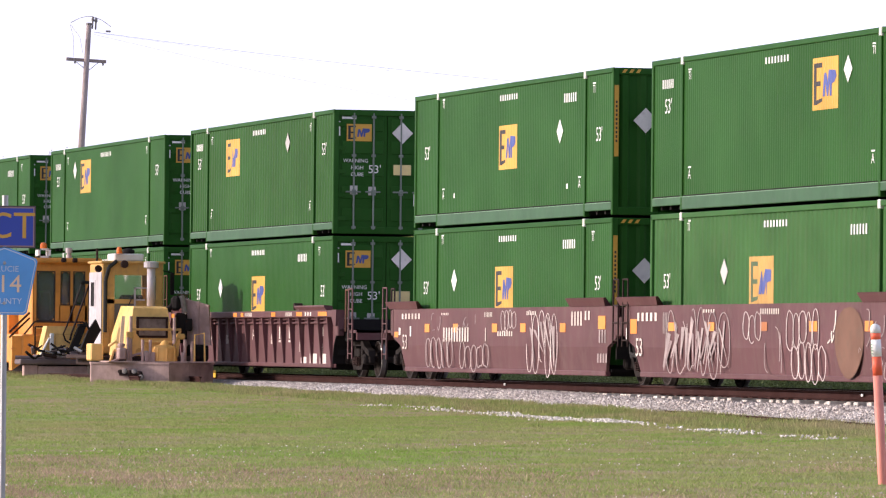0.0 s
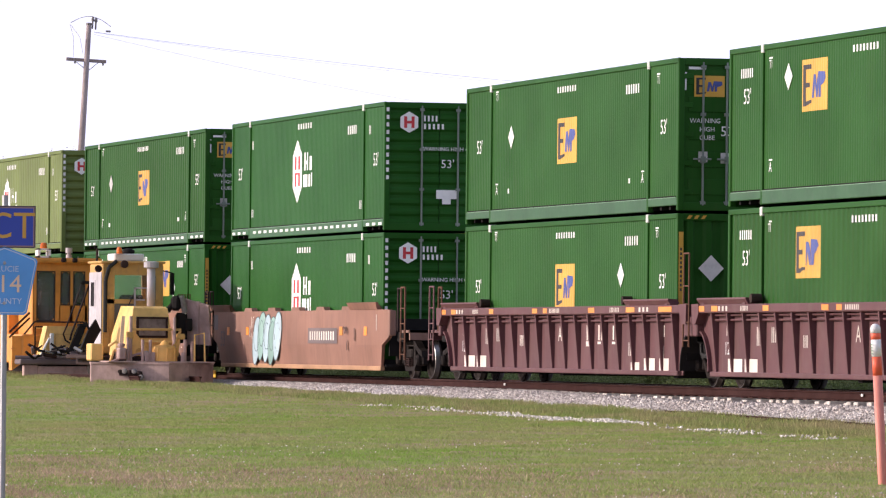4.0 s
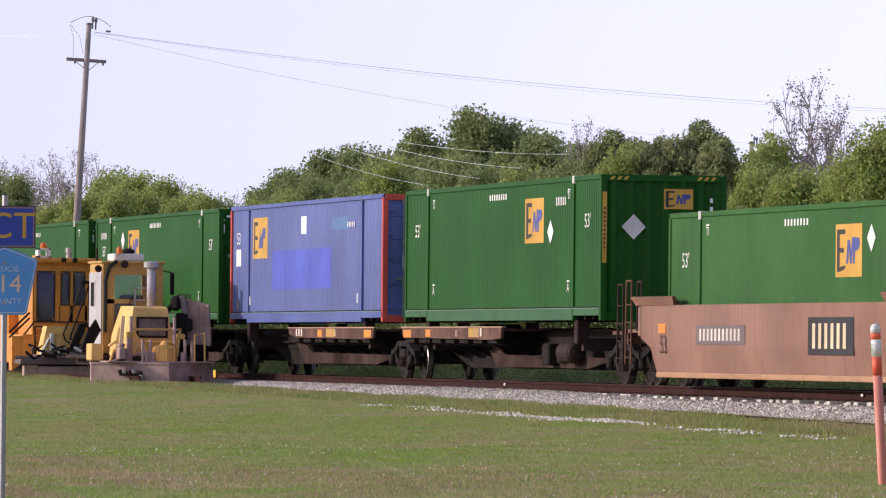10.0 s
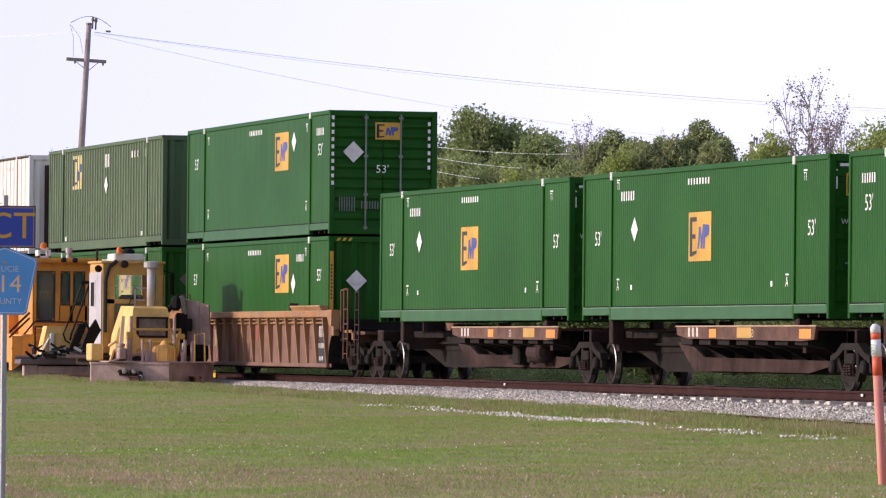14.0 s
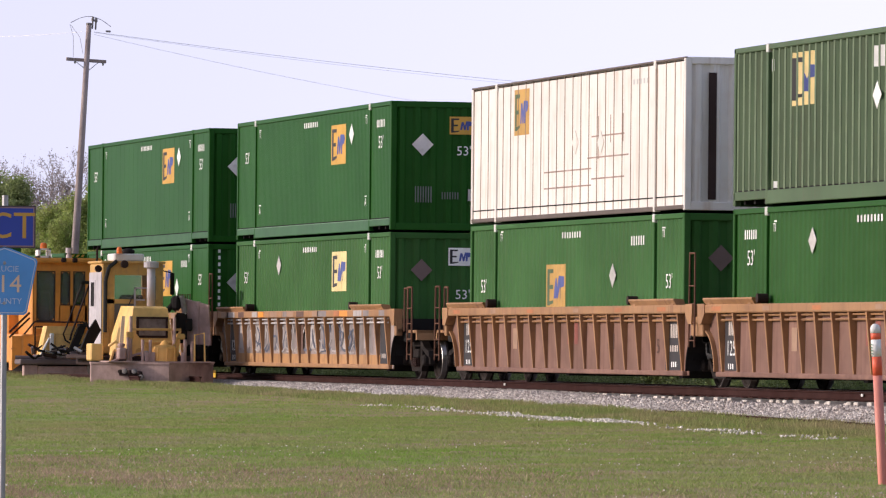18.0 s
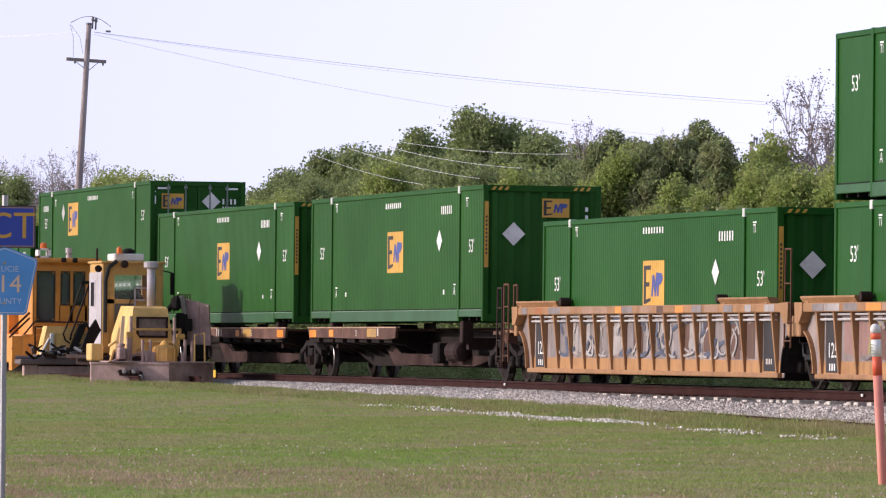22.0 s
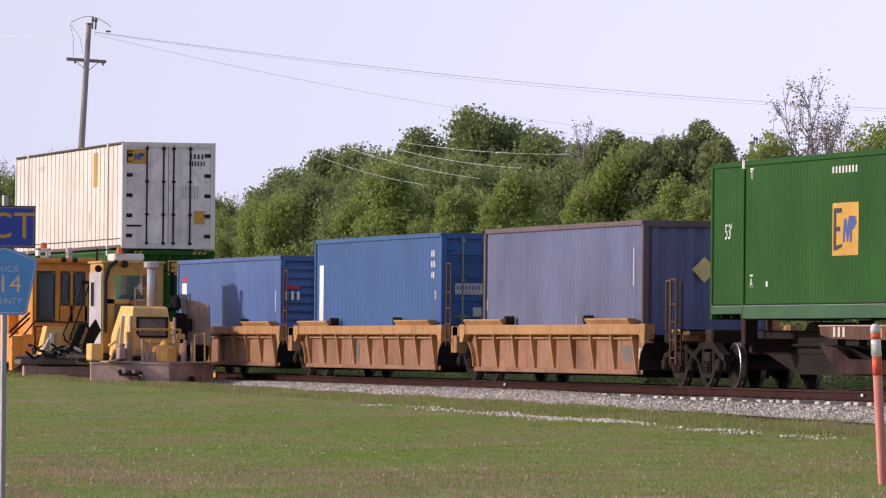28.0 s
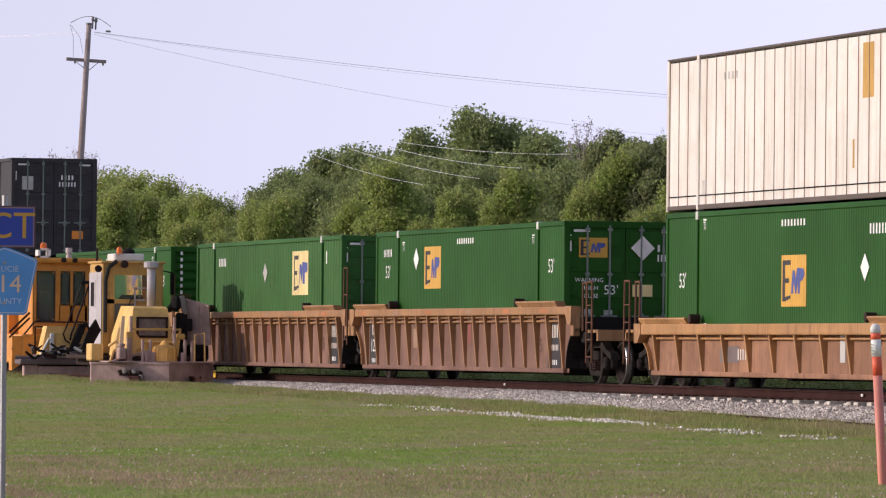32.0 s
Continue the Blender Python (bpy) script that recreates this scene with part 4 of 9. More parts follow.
def spot(c, m, y):
    """Markings and spray paint on a car's side: small panels, bars for lettering, leaf shapes, tags."""
    k, x, z = m[0], m[1], m[2]
    if k == "bars":
        decal("marking", ("b", m[3], m[4], m[5]), lambda: polys(*bars(m[3], m[4], m[5])), m[6], c, "side", x, y - 0.004, z)
    elif k == "rect":
        decal("painted_panel", ("r", m[3], m[4]), lambda: polys(rect(-m[3] / 2, m[3] / 2, -m[4] / 2, m[4] / 2)), m[5], c, "side", x, y - 0.003, z)
    elif k == "text":
        decal("marking", ("t", m[1], m[4]), lambda: words(m[1], m[4]), m[5], c, "side", m[2], y - 0.008, m[3], None, "painted figures")
    elif k == "patch":
        w, h, q = m[3], m[4], random.Random(m[6])
        jag = [(-w / 2 + w * t, -h / 2 + q.uniform(-0.08, 0.08)) for t in (0, 0.3, 0.6, 1.0)] + [(w / 2 - w * t + q.uniform(-0.05, 0.05), h / 2 + q.uniform(-0.12, 0.12)) for t in (0, 0.35, 0.7, 1.0)]
        decal("spray_paint", ("patch", round(w, 2), round(h, 2), m[6]), lambda: polys(jag), m[5], c, "side", x, y - 0.003 - 0.0004 * (int(x * 10) % 5), z)
    elif k == "leaf":
        n, w, h, lean = m[3], m[4], m[5], m[9]

        def blade(i, g, lo=0.0):
            cx, rx, off = (i - (n - 1) / 2) * w / n, w / n * 0.70 + g, 0.05 * h * ((i * 5) % 3 - 1)
            ts = [6.2832 * j / 20 for j in range(20)]
            return [(cx + rx * math.sin(a) * (1 + 0.15 * math.cos(a)) + lean * math.cos(a), off + (h / 2 + g * 0.6) * math.cos(a)) for a in ts]

        def shine(i):
            cx, rx, off = (i - (n - 1) / 2) * w / n, w / n * 0.70, 0.05 * h * ((i * 5) % 3 - 1)
            ts = [0.5 + 1.7 * j / 8 for j in range(9)]
            rim = [(cx + k2 * rx * math.sin(a) + lean * math.cos(a), off + h / 2 * 0.97 * math.cos(a)) for k2, seq in ((0.95, ts), (0.84, ts[::-1])) for a in seq]
            return rim
        for i in range(n):
            decal("spray_paint", ("lo", i, n, w, h), lambda: polys(blade(i, 0.04)), m[7], c, "side", x, y - 0.003 - 0.0015 * i, z)
            decal("spray_paint", ("li", i, n, w, h), lambda: polys(blade(i, 0.0)), m[6] if i % 2 else m[8], c, "side", x, y - 0.0035 - 0.0015 * i, z)
            if n > 1:
                decal("spray_paint", ("ls", i, n, w, h), lambda: polys(shine(i)), SPRAYW, c, "side", x, y - 0.0040 - 0.0015 * i, z)
    elif k == "loops":
        rng, n, w, h, half_w = random.Random(m[6]), m[3], m[4], m[5], m[8]

        def loops():
            out, lift = [], []
            for i in range(n):
                cx, rx, lean = -w / 2 + w * (i + 0.5) / n, w / n * rng.uniform(0.42, 0.56), rng.uniform(-0.10, 0.02) * w / n
                ry, up, turn, frac = h / 2 * rng.uniform(0.82, 1.08), h * rng.uniform(-0.08, 0.08), rng.uniform(0, 6.28), rng.choice((1.0, 1.0, 0.8))
                dent = rng.uniform(0.0, 0.30)
                pts = []
                for j in range(27):
                    a = turn + 6.2832 * frac * j / 26
                    r = 1 - dent * max(0, math.cos(2 * a + turn)) ** 2
                    pts.append(Vector((cx + rx * r * math.cos(a) + lean * math.sin(a), up + ry * r * math.copysign(abs(math.sin(a)) ** 0.8, math.sin(a)))))
                for a, b2 in zip(pts, pts[1:]):
                    d = b2 - a
                    if d.length > 1e-4:
                        nn = Vector((-d.y * 2.4, d.x)) / d.length * half_w
                        out.append([a - nn, b2 - nn, b2 + nn, a + nn])
                        lift.append(0.0008 * (i % 5) + 0.0002 * (len(out) % 3))
            return polys(*out, lift=lift)
        decal("spray_paint", ("loops", *m[3:7], half_w), loops, m[7], c, "side", x, y - 0.006, z)
    elif k == "shards":
        rng, n, w, h = random.Random(m[6]), m[3], m[4], m[5]

        def shards():
            out, lift = [], []
            for i in range(n):
                cx, bw = -w / 2 + w * (i + rng.uniform(0.2, 0.8)) / n, w / n * rng.uniform(0.25, 0.8)
                t, b2, sl = h / 2 * rng.uniform(0.3, 1.0), -h / 2 * rng.uniform(0.3, 1.0), rng.uniform(-0.5, 0.8)
                out.append([(cx - bw * 0.5, t), (cx + bw * 0.5, t * rng.uniform(0.8, 1.0)), (cx + sl + bw * 0.12, b2), (cx + sl - bw * 0.1, b2 * 0.9)])
                lift.append(0.0006 * i)
            return polys(*out, lift=lift)
        decal("spray_paint", ("shards", *m[3:7]), shards, m[7], c, "side", x, y - 0.003, z)
    elif k == "plume":
        q, n, w, h = random.Random(m[6]), m[3], m[4], m[5]

        def plumes():
            out = []
            for i in range(n):
                cx, r = -w / 2 + w * (i + 0.5) / n + q.uniform(-0.04, 0.04), w / n * q.uniform(0.42, 0.55)
                t, b2 = h / 2 * q.uniform(0.85, 1.05), -h / 2 * q.uniform(0.8, 1.1)
                out.append([(cx, t), (cx - r * 0.25, t * 0.6), (cx - r, t * 0.15), (cx - r * 0.9, b2 * 0.3), (cx - r * 0.35, b2 * 0.6), (cx + r * 0.1, b2), (cx + r * 0.3, b2 * 0.55), (cx + r * 0.95, b2 * 0.25), (cx + r * 0.9, t * 0.2), (cx + r * 0.3, t * 0.55)])
            return polys(*out, step=0.0004)
        decal("spray_paint", ("plume", *m[3:7]), plumes, m[7], c, "side", x, y - 0.005, z)
    elif k == "tag":
        rng, w, h, n = random.Random(m[5]), m[3], m[4], m[6]

        def strokes():
            out, lift, half_w = [], [], 0.65 * (m[8] if len(m) > 8 else 0.02)
            for i in range(n):
                q = [Vector((-w / 2 + w * (i + rng.random()) / n, (rng.random() - 0.5) * h * 0.6))]
                turn = rng.uniform(0, 6.28)
                for _ in range(4):
                    turn += rng.uniform(0.5, 2.2)
                    d = Vector((math.cos(turn) * w / n * 0.9, math.sin(turn) * h * 0.55))
                    p = q[-1] + d
                    q.append(Vector((max(-w / 2, min(w / 2, p.x)), max(-h / 2, min(h / 2, p.y)))))
                line = []
                for j in range(1, len(q) - 2):
                    for t in (0, 0.25, 0.5, 0.75):
                        p0, p1, p2, p3 = q[j - 1:j + 3]
                        line.append(0.5 * (2 * p1 + (p2 - p0) * t + (2 * p0 - 5 * p1 + 4 * p2 - p3) * t * t + (3 * p1 - p0 - 3 * p2 + p3) * t ** 3))
                for a, b2 in zip(line, line[1:]):
                    d = b2 - a
                    if d.length < 0.02:
                        continue
                    nn = Vector((-d.y * 2.2, d.x)) / d.length * half_w
                    out.append([a - nn, b2 - nn, b2 + nn, a + nn])
                    lift.append(0.0009 * (i % 6) + 0.0003 * (len(out) % 3))
            return polys(*out, lift=lift)
        decal("spray_paint", ("tag", m[5], w, h, n), strokes, m[7], c, "side", x, y - 0.005 - 0.006 * (m[5] % 4), z)


def spine_car(half_front, half_rear, ends, label, trucks, seed, flip=False):
    """One unit of a spine car: a deep centre sill, wheel decks on brackets, container pedestals, hitch."""
    c = thing("spine_car", label, "rail car", group="cars of the freight train")
    f, r = half_front, half_rear
    part("centre_sill", ("sill", f, r), lambda s: [s.box(-r + 0.2, f - 0.2, -0.32, 0.32, 0.62, 1.06, 0.03), s.prism([(-r + 1.3, 0.64), (-r + 3.2, 0.27), (f - 2.6, 0.27), (f - 1.4, 0.64)], "y", -0.30, 0.30)], TRUCK, c)
    part("sill_flange", ("sflange",), lambda s: s.prism([(-3.4, 0.84), (-2.3, 0.30), (5.0, 0.30), (6.6, 0.46), (6.6, 0.52), (3.0, 0.54), (-1.6, 0.56), (-2.6, 0.84)], "y", -0.66, -0.62), SILL, c)
    dx, ds = (0.0, 1) if not flip else (-6.9, 1)
    for sg in (-1, 1):
        d = part("wheel_deck", ("deck", sg), lambda s: [s.box(-1.1, 7.4, *sorted((sg * 0.42, sg * 1.33)), 1.06, 1.11), s.prism([(-1.2, 1.13), (7.5, 1.13), (7.42, 0.90), (6.6, 0.87), (-0.4, 0.91), (-1.15, 0.98)], "y", *sorted((sg * 1.28, sg * 1.34)))], DECK, c, at=(dx, 0, 0))
        part("deck_rim", ("drim", sg), lambda s: s.box(-1.24, 7.54, *sorted((sg * 1.25, sg * 1.352)), 1.128, 1.152, 0.006), RIMT, d)
        # brackets with added wide dark blocks that stand for greasy shade under the deck
        for x in (-0.7, 0.5, 1.7, 2.9, 4.1, 5.3, 6.5):
            part("bracket", ("dbr", sg), lambda s: [s.prism([(sg * 0.34, 0.50), (sg * 1.24, 0.90), (sg * 1.24, 1.06), (sg * 0.34, 1.06)], "x", -0.04, 0.04), s.prism([(sg * 0.9, 0.74), (sg * 1.26, 0.80), (sg * 1.26, 1.06), (sg * 0.9, 1.06)], "x", -0.45, 0.30)], TRUCK, c, at=(x + dx, 0, 0))
        decal("reflector", ("r", 0.45, 0.16), lambda: polys(rect(-0.225, 0.225, -0.08, 0.08)), HIVIS, c, "side", dx + 1.2 + (seed % 3) * 0.9, -1.346, 1.01) if sg < 0 else None
        decal("reflector", ("r", 0.9, 0.19), lambda: polys(rect(-0.45, 0.45, -0.095, 0.095)), ORLOGO, c, "side", dx + (3.2 if seed % 2 else 5.2), -1.346, 1.02) if sg < 0 else None
        decal("reflector", ("r", 0.7, 0.17), lambda: polys(rect(-0.35, 0.35, -0.085, 0.085)), HIVIS, c, "side", dx + (6.9 if not flip else -0.7), -1.346, 1.0) if sg < 0 else None
        decal("marking", ("b", 0.8, 0.17, 3), lambda: polys(*bars(0.8, 0.17, 3)), SPRAYW, c, "side", dx + (0.0 if not flip else 5.6), -1.346, 1.03) if sg < 0 else None
        decal("marking", ("t", "53", 0.20), lambda: words("53", 0.20), SPRAYW, c, "side", dx + 3.7, -1.346, 1.0, None, "painted figures") if sg < 0 else None
        for x in (-6.1, 6.1):
            part("pedestal", ("ped", sg), lambda s: [s.box(-0.12, 0.12, *sorted((sg * 1.0, sg * 1.25)), 0.80, 1.27, 0.02), s.box(-0.10, 0.10, *sorted((sg * 0.25, sg * 1.1)), 0.66, 0.92)], SPINE, c, at=(x, 0, 0))
    part("hitch", ("hitch",), lambda s: [s.prism([(-0.5, 1.06), (0.5, 1.06), (0.12, 1.22), (-0.12, 1.22)], "y", -0.4, 0.4)], SPINE, c, at=(-4.6, 0, 0))
    part("air_pipe", ("airp", f, r), lambda s: s.rod((-r + 1.0, -0.40, 0.80), (f - 1.0, -0.40, 0.80), 0.03, 6), TRUCK, c)
    for e, h, on in ((1, f, trucks[1]), (-1, r, trucks[0])):
        part("body_bolster", ("bb", e, h), lambda s: s.box(*sorted((e * (h - 0.25), e * (h + 0.25))), -1.05, 1.05, 0.80, 1.08, 0.03), SPINE, c)
        if on:
            truck(c, e * h)
        if e in ends:
            coupler(c, e * (h + 0.9), e)
            part("end_platform", ("splat", h, e), lambda s: [s.box(*sorted((e * (h + 0.2), e * (h + 1.3))), -1.35, 1.35, 0.98, 1.05), s.box(*sorted((e * (h + 1.2), e * (h + 1.32))), -1.35, 1.35, 0.80, 1.05)], DECK, c)
            for sg in (-1, 1):
                ladder(c, e * (h + 0.85), sg * 1.38, 0.4, 1.95, SPINE)
    if seed % 4 == 0:
        part("air_reservoir", ("tank",), lambda s: s.lathe((0, 0, 0), "x", [(-0.5, 0.05), (-0.46, 0.16), (-0.38, 0.22), (0.38, 0.22), (0.46, 0.16), (0.5, 0.05)], 16), SPINE, c, at=(4.3, -0.85, 0.62))
        part("brake_gear", ("bgear",), lambda s: [s.box(0, 0.5, -0.9, -0.5, 0.35, 0.8, 0.04), s.rod((-1.5, -0.6, 0.5), (0, -0.7, 0.55), 0.05), s.box(0.8, 1.1, -0.8, -0.5, 0.4, 0.7, 0.03)], TRUCK, c, at=(2.2, 0, 0))
    return c


def trailer_gear(c):
    """Landing gear, rails, axles and tyres under a road trailer that rides on a spine car."""
    part("frame_rail", ("tfr",), lambda s: [s.box(-7.6, 7.9, yy - 0.06, yy + 0.06, -0.28, -0.02) for yy in (-0.5, 0.5)] + [s.box(x, x + 0.1, -1.2, 1.2, -0.16, -0.02) for x in [-7 + i * 1.0 for i in range(15)]], SPINE, c)
    for sg in (-1, 1):
        part("landing_leg", ("tleg", sg), lambda s: [s.box(-0.09, 0.09, sg * 0.85 - 0.08, sg * 0.85 + 0.08, -0.95, -0.1, 0.02), s.box(-0.16, 0.16, sg * 0.85 - 0.14, sg * 0.85 + 0.14, -1.0, -0.95), s.rod((0, sg * 0.85, -0.2), (1.1, sg * 0.5, -0.15), 0.04)], SPINE, c, at=(-3.4, 0, 0))
        for x in (6.75, 7.9):
            ty = part("tyre", ("tyre",), lambda s: s.lathe((0, 0, 0), "y", [(-0.28, 0.28), (-0.29, 0.36), (-0.27, 0.47), (-0.22, 0.51), (-0.03, 0.51), (0.0, 0.47), (0.03, 0.51), (0.22, 0.51), (0.27, 0.47), (0.29, 0.36), (0.28, 0.28)], 28, False), RUBBER, c, at=(x, sg * 1.02, -0.60))
            part("rim", ("rim",), lambda s: s.lathe((0, 0, 0), "y", [(-0.24, 0.285), (-0.275, 0.28), (-0.27, 0.235), (-0.14, 0.2), (-0.14, 0.10), (-0.25, 0.09), (-0.25, 0.0)], 20, False), RIMT, ty, turn=(0, 0, 0 if sg < 0 else 180), label="dull tan steel wheel rim")
    red = mat("rust_red_hitch_steel", (0.16, 0.045, 0.03), 0.8, dirt=0.4)
    st = part("support_stand", ("tstand",), lambda s: s.box(-0.1, 0.4, -0.4, 0.4, -0.12, -0.04), red, c, at=(-4.7, 0, 0))
    for yy in (-0.30, 0.30):
        part("strut", ("tstrut",), lambda s: s.prism([(-0.55, -1.05), (-0.35, -1.05), (0.25, -0.1), (0.05, -0.1)], "y", -0.05, 0.05), red, st, at=(0, yy, 0))
        part("strut", ("tstrut2",), lambda s: s.prism([(0.6, -1.05), (0.75, -1.05), (0.25, -0.1), (0.12, -0.1)], "y", -0.04, 0.04), red, st, at=(0, yy, 0))
    part("axle", ("taxle",), lambda s: [s.rod((6.75, -1, -0.53), (6.75, 1, -0.53), 0.07), s.rod((7.9, -1, -0.53), (7.9, 1, -0.53), 0.07), s.box(6.0, 8.0, -0.6, 0.6, -0.42, -0.28)], TRUCK, c)
    part("side_marker_rail", ("tmark",), lambda s: s.box(-2.6, 4.6, -1.0, -0.95, -0.30, -0.22), SPINE, c)
    for yy in (-0.95, 0.95):
        part("mudflap", ("flap",), lambda s: s.box(6.05, 6.07, -0.3, 0.3, -0.9, -0.25), RUBBER, c, at=(0, yy, 0))
    return c


# ---- markings ----
def marks(kind, lx, dx, field="amber", num=None, dm=None, fn="hi"):
    """The usual markings of one of these 53-foot boxes; kind: height of the panel."""
    zc = 2.06 if kind == "hi" else 1.56
    s = [("logo", field, lx, zc, 1.48, 0.92), ("dia", dx, zc + (-0.25 if num == 5.0 else 0.20), dm or WHITE), ("bars", 0.0, 2.60, 1.5, 0.12, 8, WHITE)]
    for x in (-7.0, 7.0):
        s.append(("text", "53'", x, 1.98 if kind == "hi" else 1.60, 0.40, WHITE))
    for x in (-5.57, 5.57 if kind == "hi" else 6.6):
        z = 2.52 if kind == "hi" or x > 0 else 2.62
        s += [("text", "TI", x, z, 0.22, WHITE), ("rect", x, z + 0.12, 0.20, 0.03, WHITE)]
    for x in (-5.55, 5.55):
        s += [("text", "A", x, 0.66, 0.26, WHITE), ("rect", x, 0.80, 0.18, 0.03, WHITE)]
    if kind == "hi":
        s.append(("bars", num if num else -7.0, 2.42, 0.8, 0.17, 6, WHITE))
    else:
        s += [("bars", num if num else 4.85, 2.42, 1.0, 0.18, 6, WHITE), ("rect", -4.6, 0.64, 0.12, 0.10, WHITE), ("rect", 4.6, 0.64, 0.12, 0.10, WHITE)]
    return s


PLACW = mat("pale_placard_sheet", (0.74, 0.69, 0.67), 0.5, dirt=0.4, dirt_rgb=(0.40, 0.34, 0.32), scale=2.0)
FRONT = [("logo", "amber", 0.36, 2.36), ("dia", -0.56, 1.92, PLACW), ("text", "53'", 0.40, 1.78, 0.30), ("vert", 0.98, 2.1, 8), ("bars", -0.52, 0.80, 0.42, 0.36, 7, FAINT), ("bars", 0.10, 0.78, 0.42, 0.16, 7, FAINT), ("rect", 0.76, 0.80, 0.52, 0.26, PLAC), ("etext", "24,000 lbs", 0.76, 0.76, 0.095, BLACK), ("bars", 0.76, 0.87, 0.40, 0.05, 8, FAINT)]
STRIPE = [("stripe",), ("logo", "amber", 0.30, 2.42), ("dia", -0.62, 1.86, PLACW), ("text", "53'", 0.38, 1.42, 0.30), ("vert", 0.98, 2.4, 7), ("rect", 0.35, 0.80, 0.45, 0.22, PLAC)]
FRONTP = [("logo", "pale", 0.36, 2.36), ("dia", -0.56, 2.05, mat("dull_brown_placard", (0.16, 0.11, 0.10), 0.6)), ("text", "53'", 0.40, 1.50, 0.30), ("vert", 0.98, 2.3, 6)]
FRONTW = [("logo", "white", 0.36, 2.36)] + FRONTP[1:] + [("vert", 1.16, 2.7, 10)]
DOOR = [("logo", "amber", -0.68, 2.36), ("text", "WARNING", -0.76, 1.70, 0.125), ("text", "HIGH", -0.72, 1.54, 0.125), ("text", "CUBE", -0.72, 1.38, 0.125), ("text", "53'", -0.30, 1.50, 0.27), ("dia", 0.36, 2.36, PLACW), ("rect", 0.36, 1.50, 0.42, 0.24, YPALE), ("rect", -0.80, 1.02, 0.18, 0.20, PLAC), ("rect", -0.36, 1.00, 0.18, 0.20, PLAC), ("rect", 0.86, 0.80, 0.45, 0.28, WHITE), ("bars", 0.88, 2.36, 0.42, 0.14, 4, WHITE), ("bars", 0.88, 2.16, 0.42, 0.14, 6, WHITE), ("rect", -0.92, 2.70, 0.34, 0.05, WHITE), ("rect", 0.92, 2.70, 0.34, 0.05, WHITE), ("rect", -1.16, 2.45, 0.05, 0.34, WHITE), ("rect", -0.75, 0.10, 0.3, 0.06, RED), ("rect", -0.35, 0.10, 0.3, 0.06, WHITE), ("rect", 0.55, 0.10, 0.3, 0.06, RED)]
HUBE = [("hub", -0.72, 2.44), ("text", "WARNING HIGH CUBE", 0.25, 1.84, 0.125), ("text", "53'", 0.18, 1.50, 0.27), ("vert", -1.22, 2.72, 10), ("rect", 0.16, 0.82, 0.48, 0.20, WHITE), ("rect", 0.16, 0.66, 0.2, 0.12, WHITE)]
HEMP = [("logo", "amber", 0.10, 2.42), ("dia", -0.72, 1.92, PLACW), ("text", "53'", -0.02, 1.52, 0.27), ("vert", -1.22, 2.72, 10), ("vert", 1.10, 2.6, 7), ("bars", -0.85, 0.70, 0.42, 0.34, 7, FAINT), ("bars", -0.30, 0.68, 0.45, 0.18, 7, FAINT), ("rect", 0.22, 0.68, 0.24, 0.28, WHITE)]
WHITED = [("logo", "amber", -0.92, 2.50), ("bars", 0.80, 2.52, 0.42, 0.13, 4, BLACK), ("bars", 0.80, 2.33, 0.48, 0.13, 6, BLACK), ("bars", 0.62, 1.55, 0.5, 0.35, 6, PLAC), ("rect", 0.86, 0.86, 0.30, 0.36, YELLOW), ("rect", -0.95, 0.62, 0.42, 0.05, SPINE)]
OCEAN_D = [("bars", -0.95, 1.52, 0.42, 0.20, 3, WHITE), ("rect", -0.98, 1.72, 0.34, 0.07, RED)]
OCEAN_S = [("rect", -0.66, 1.58, 0.62, 0.24, PLAC), ("bars", -0.66, 1.60, 0.54, 0.10, 8, BLUE_S), ("bars", -0.66, 1.50, 0.5, 0.03, 6, BLUE_S), ("rect", -0.47, 1.08, 0.20, 0.20, PLAC)]
BLKD = [("rect", -0.80, 2.15, 0.34, 0.40, PLAC), ("bars", 0.42, 2.32, 0.42, 0.14, 4, WHITE), ("bars", 0.42, 2.12, 0.55, 0.14, 6, WHITE), ("rect", 0.72, 0.62, 0.34, 0.24, HIVIS), ("rect", -0.92, 2.70, 0.34, 0.05, WHITE), ("rect", 0.92, 2.70, 0.34, 0.05, WHITE), ("rect", -1.16, 2.4, 0.05, 0.34, WHITE)]
HUBS = [("hub", -0.83, 1.54, 0.78, True), ("text", "53'", -7.15, 1.60, 0.42, WHITE), ("text", "53'", 7.15, 1.60, 0.42, WHITE), ("bars", 0.0, 2.60, 1.55, 0.13, 6, WHITE), ("bars", 4.85, 2.36, 0.95, 0.20, 5, WHITE), ("bars", -5.72, 0.62, 0.24, 0.2, 2, WHITE), ("bars", 5.72, 0.62, 0.24, 0.2, 2, WHITE), ("bars", -5.72, 2.3, 0.2, 0.2, 2, WHITE), ("bars", 6.6, 2.3, 0.2, 0.2, 2, WHITE)]
G53 = "green 53-foot container with an amber panel, "
UP, LOW, SP, LW = 3.335, 0.385, 1.26, 0.40

SCRIB = mat("faded_brown_line_paint", (0.32, 0.22, 0.18), 0.7, dirt=0.5, dirt_rgb=(0.6, 0.55, 0.5))
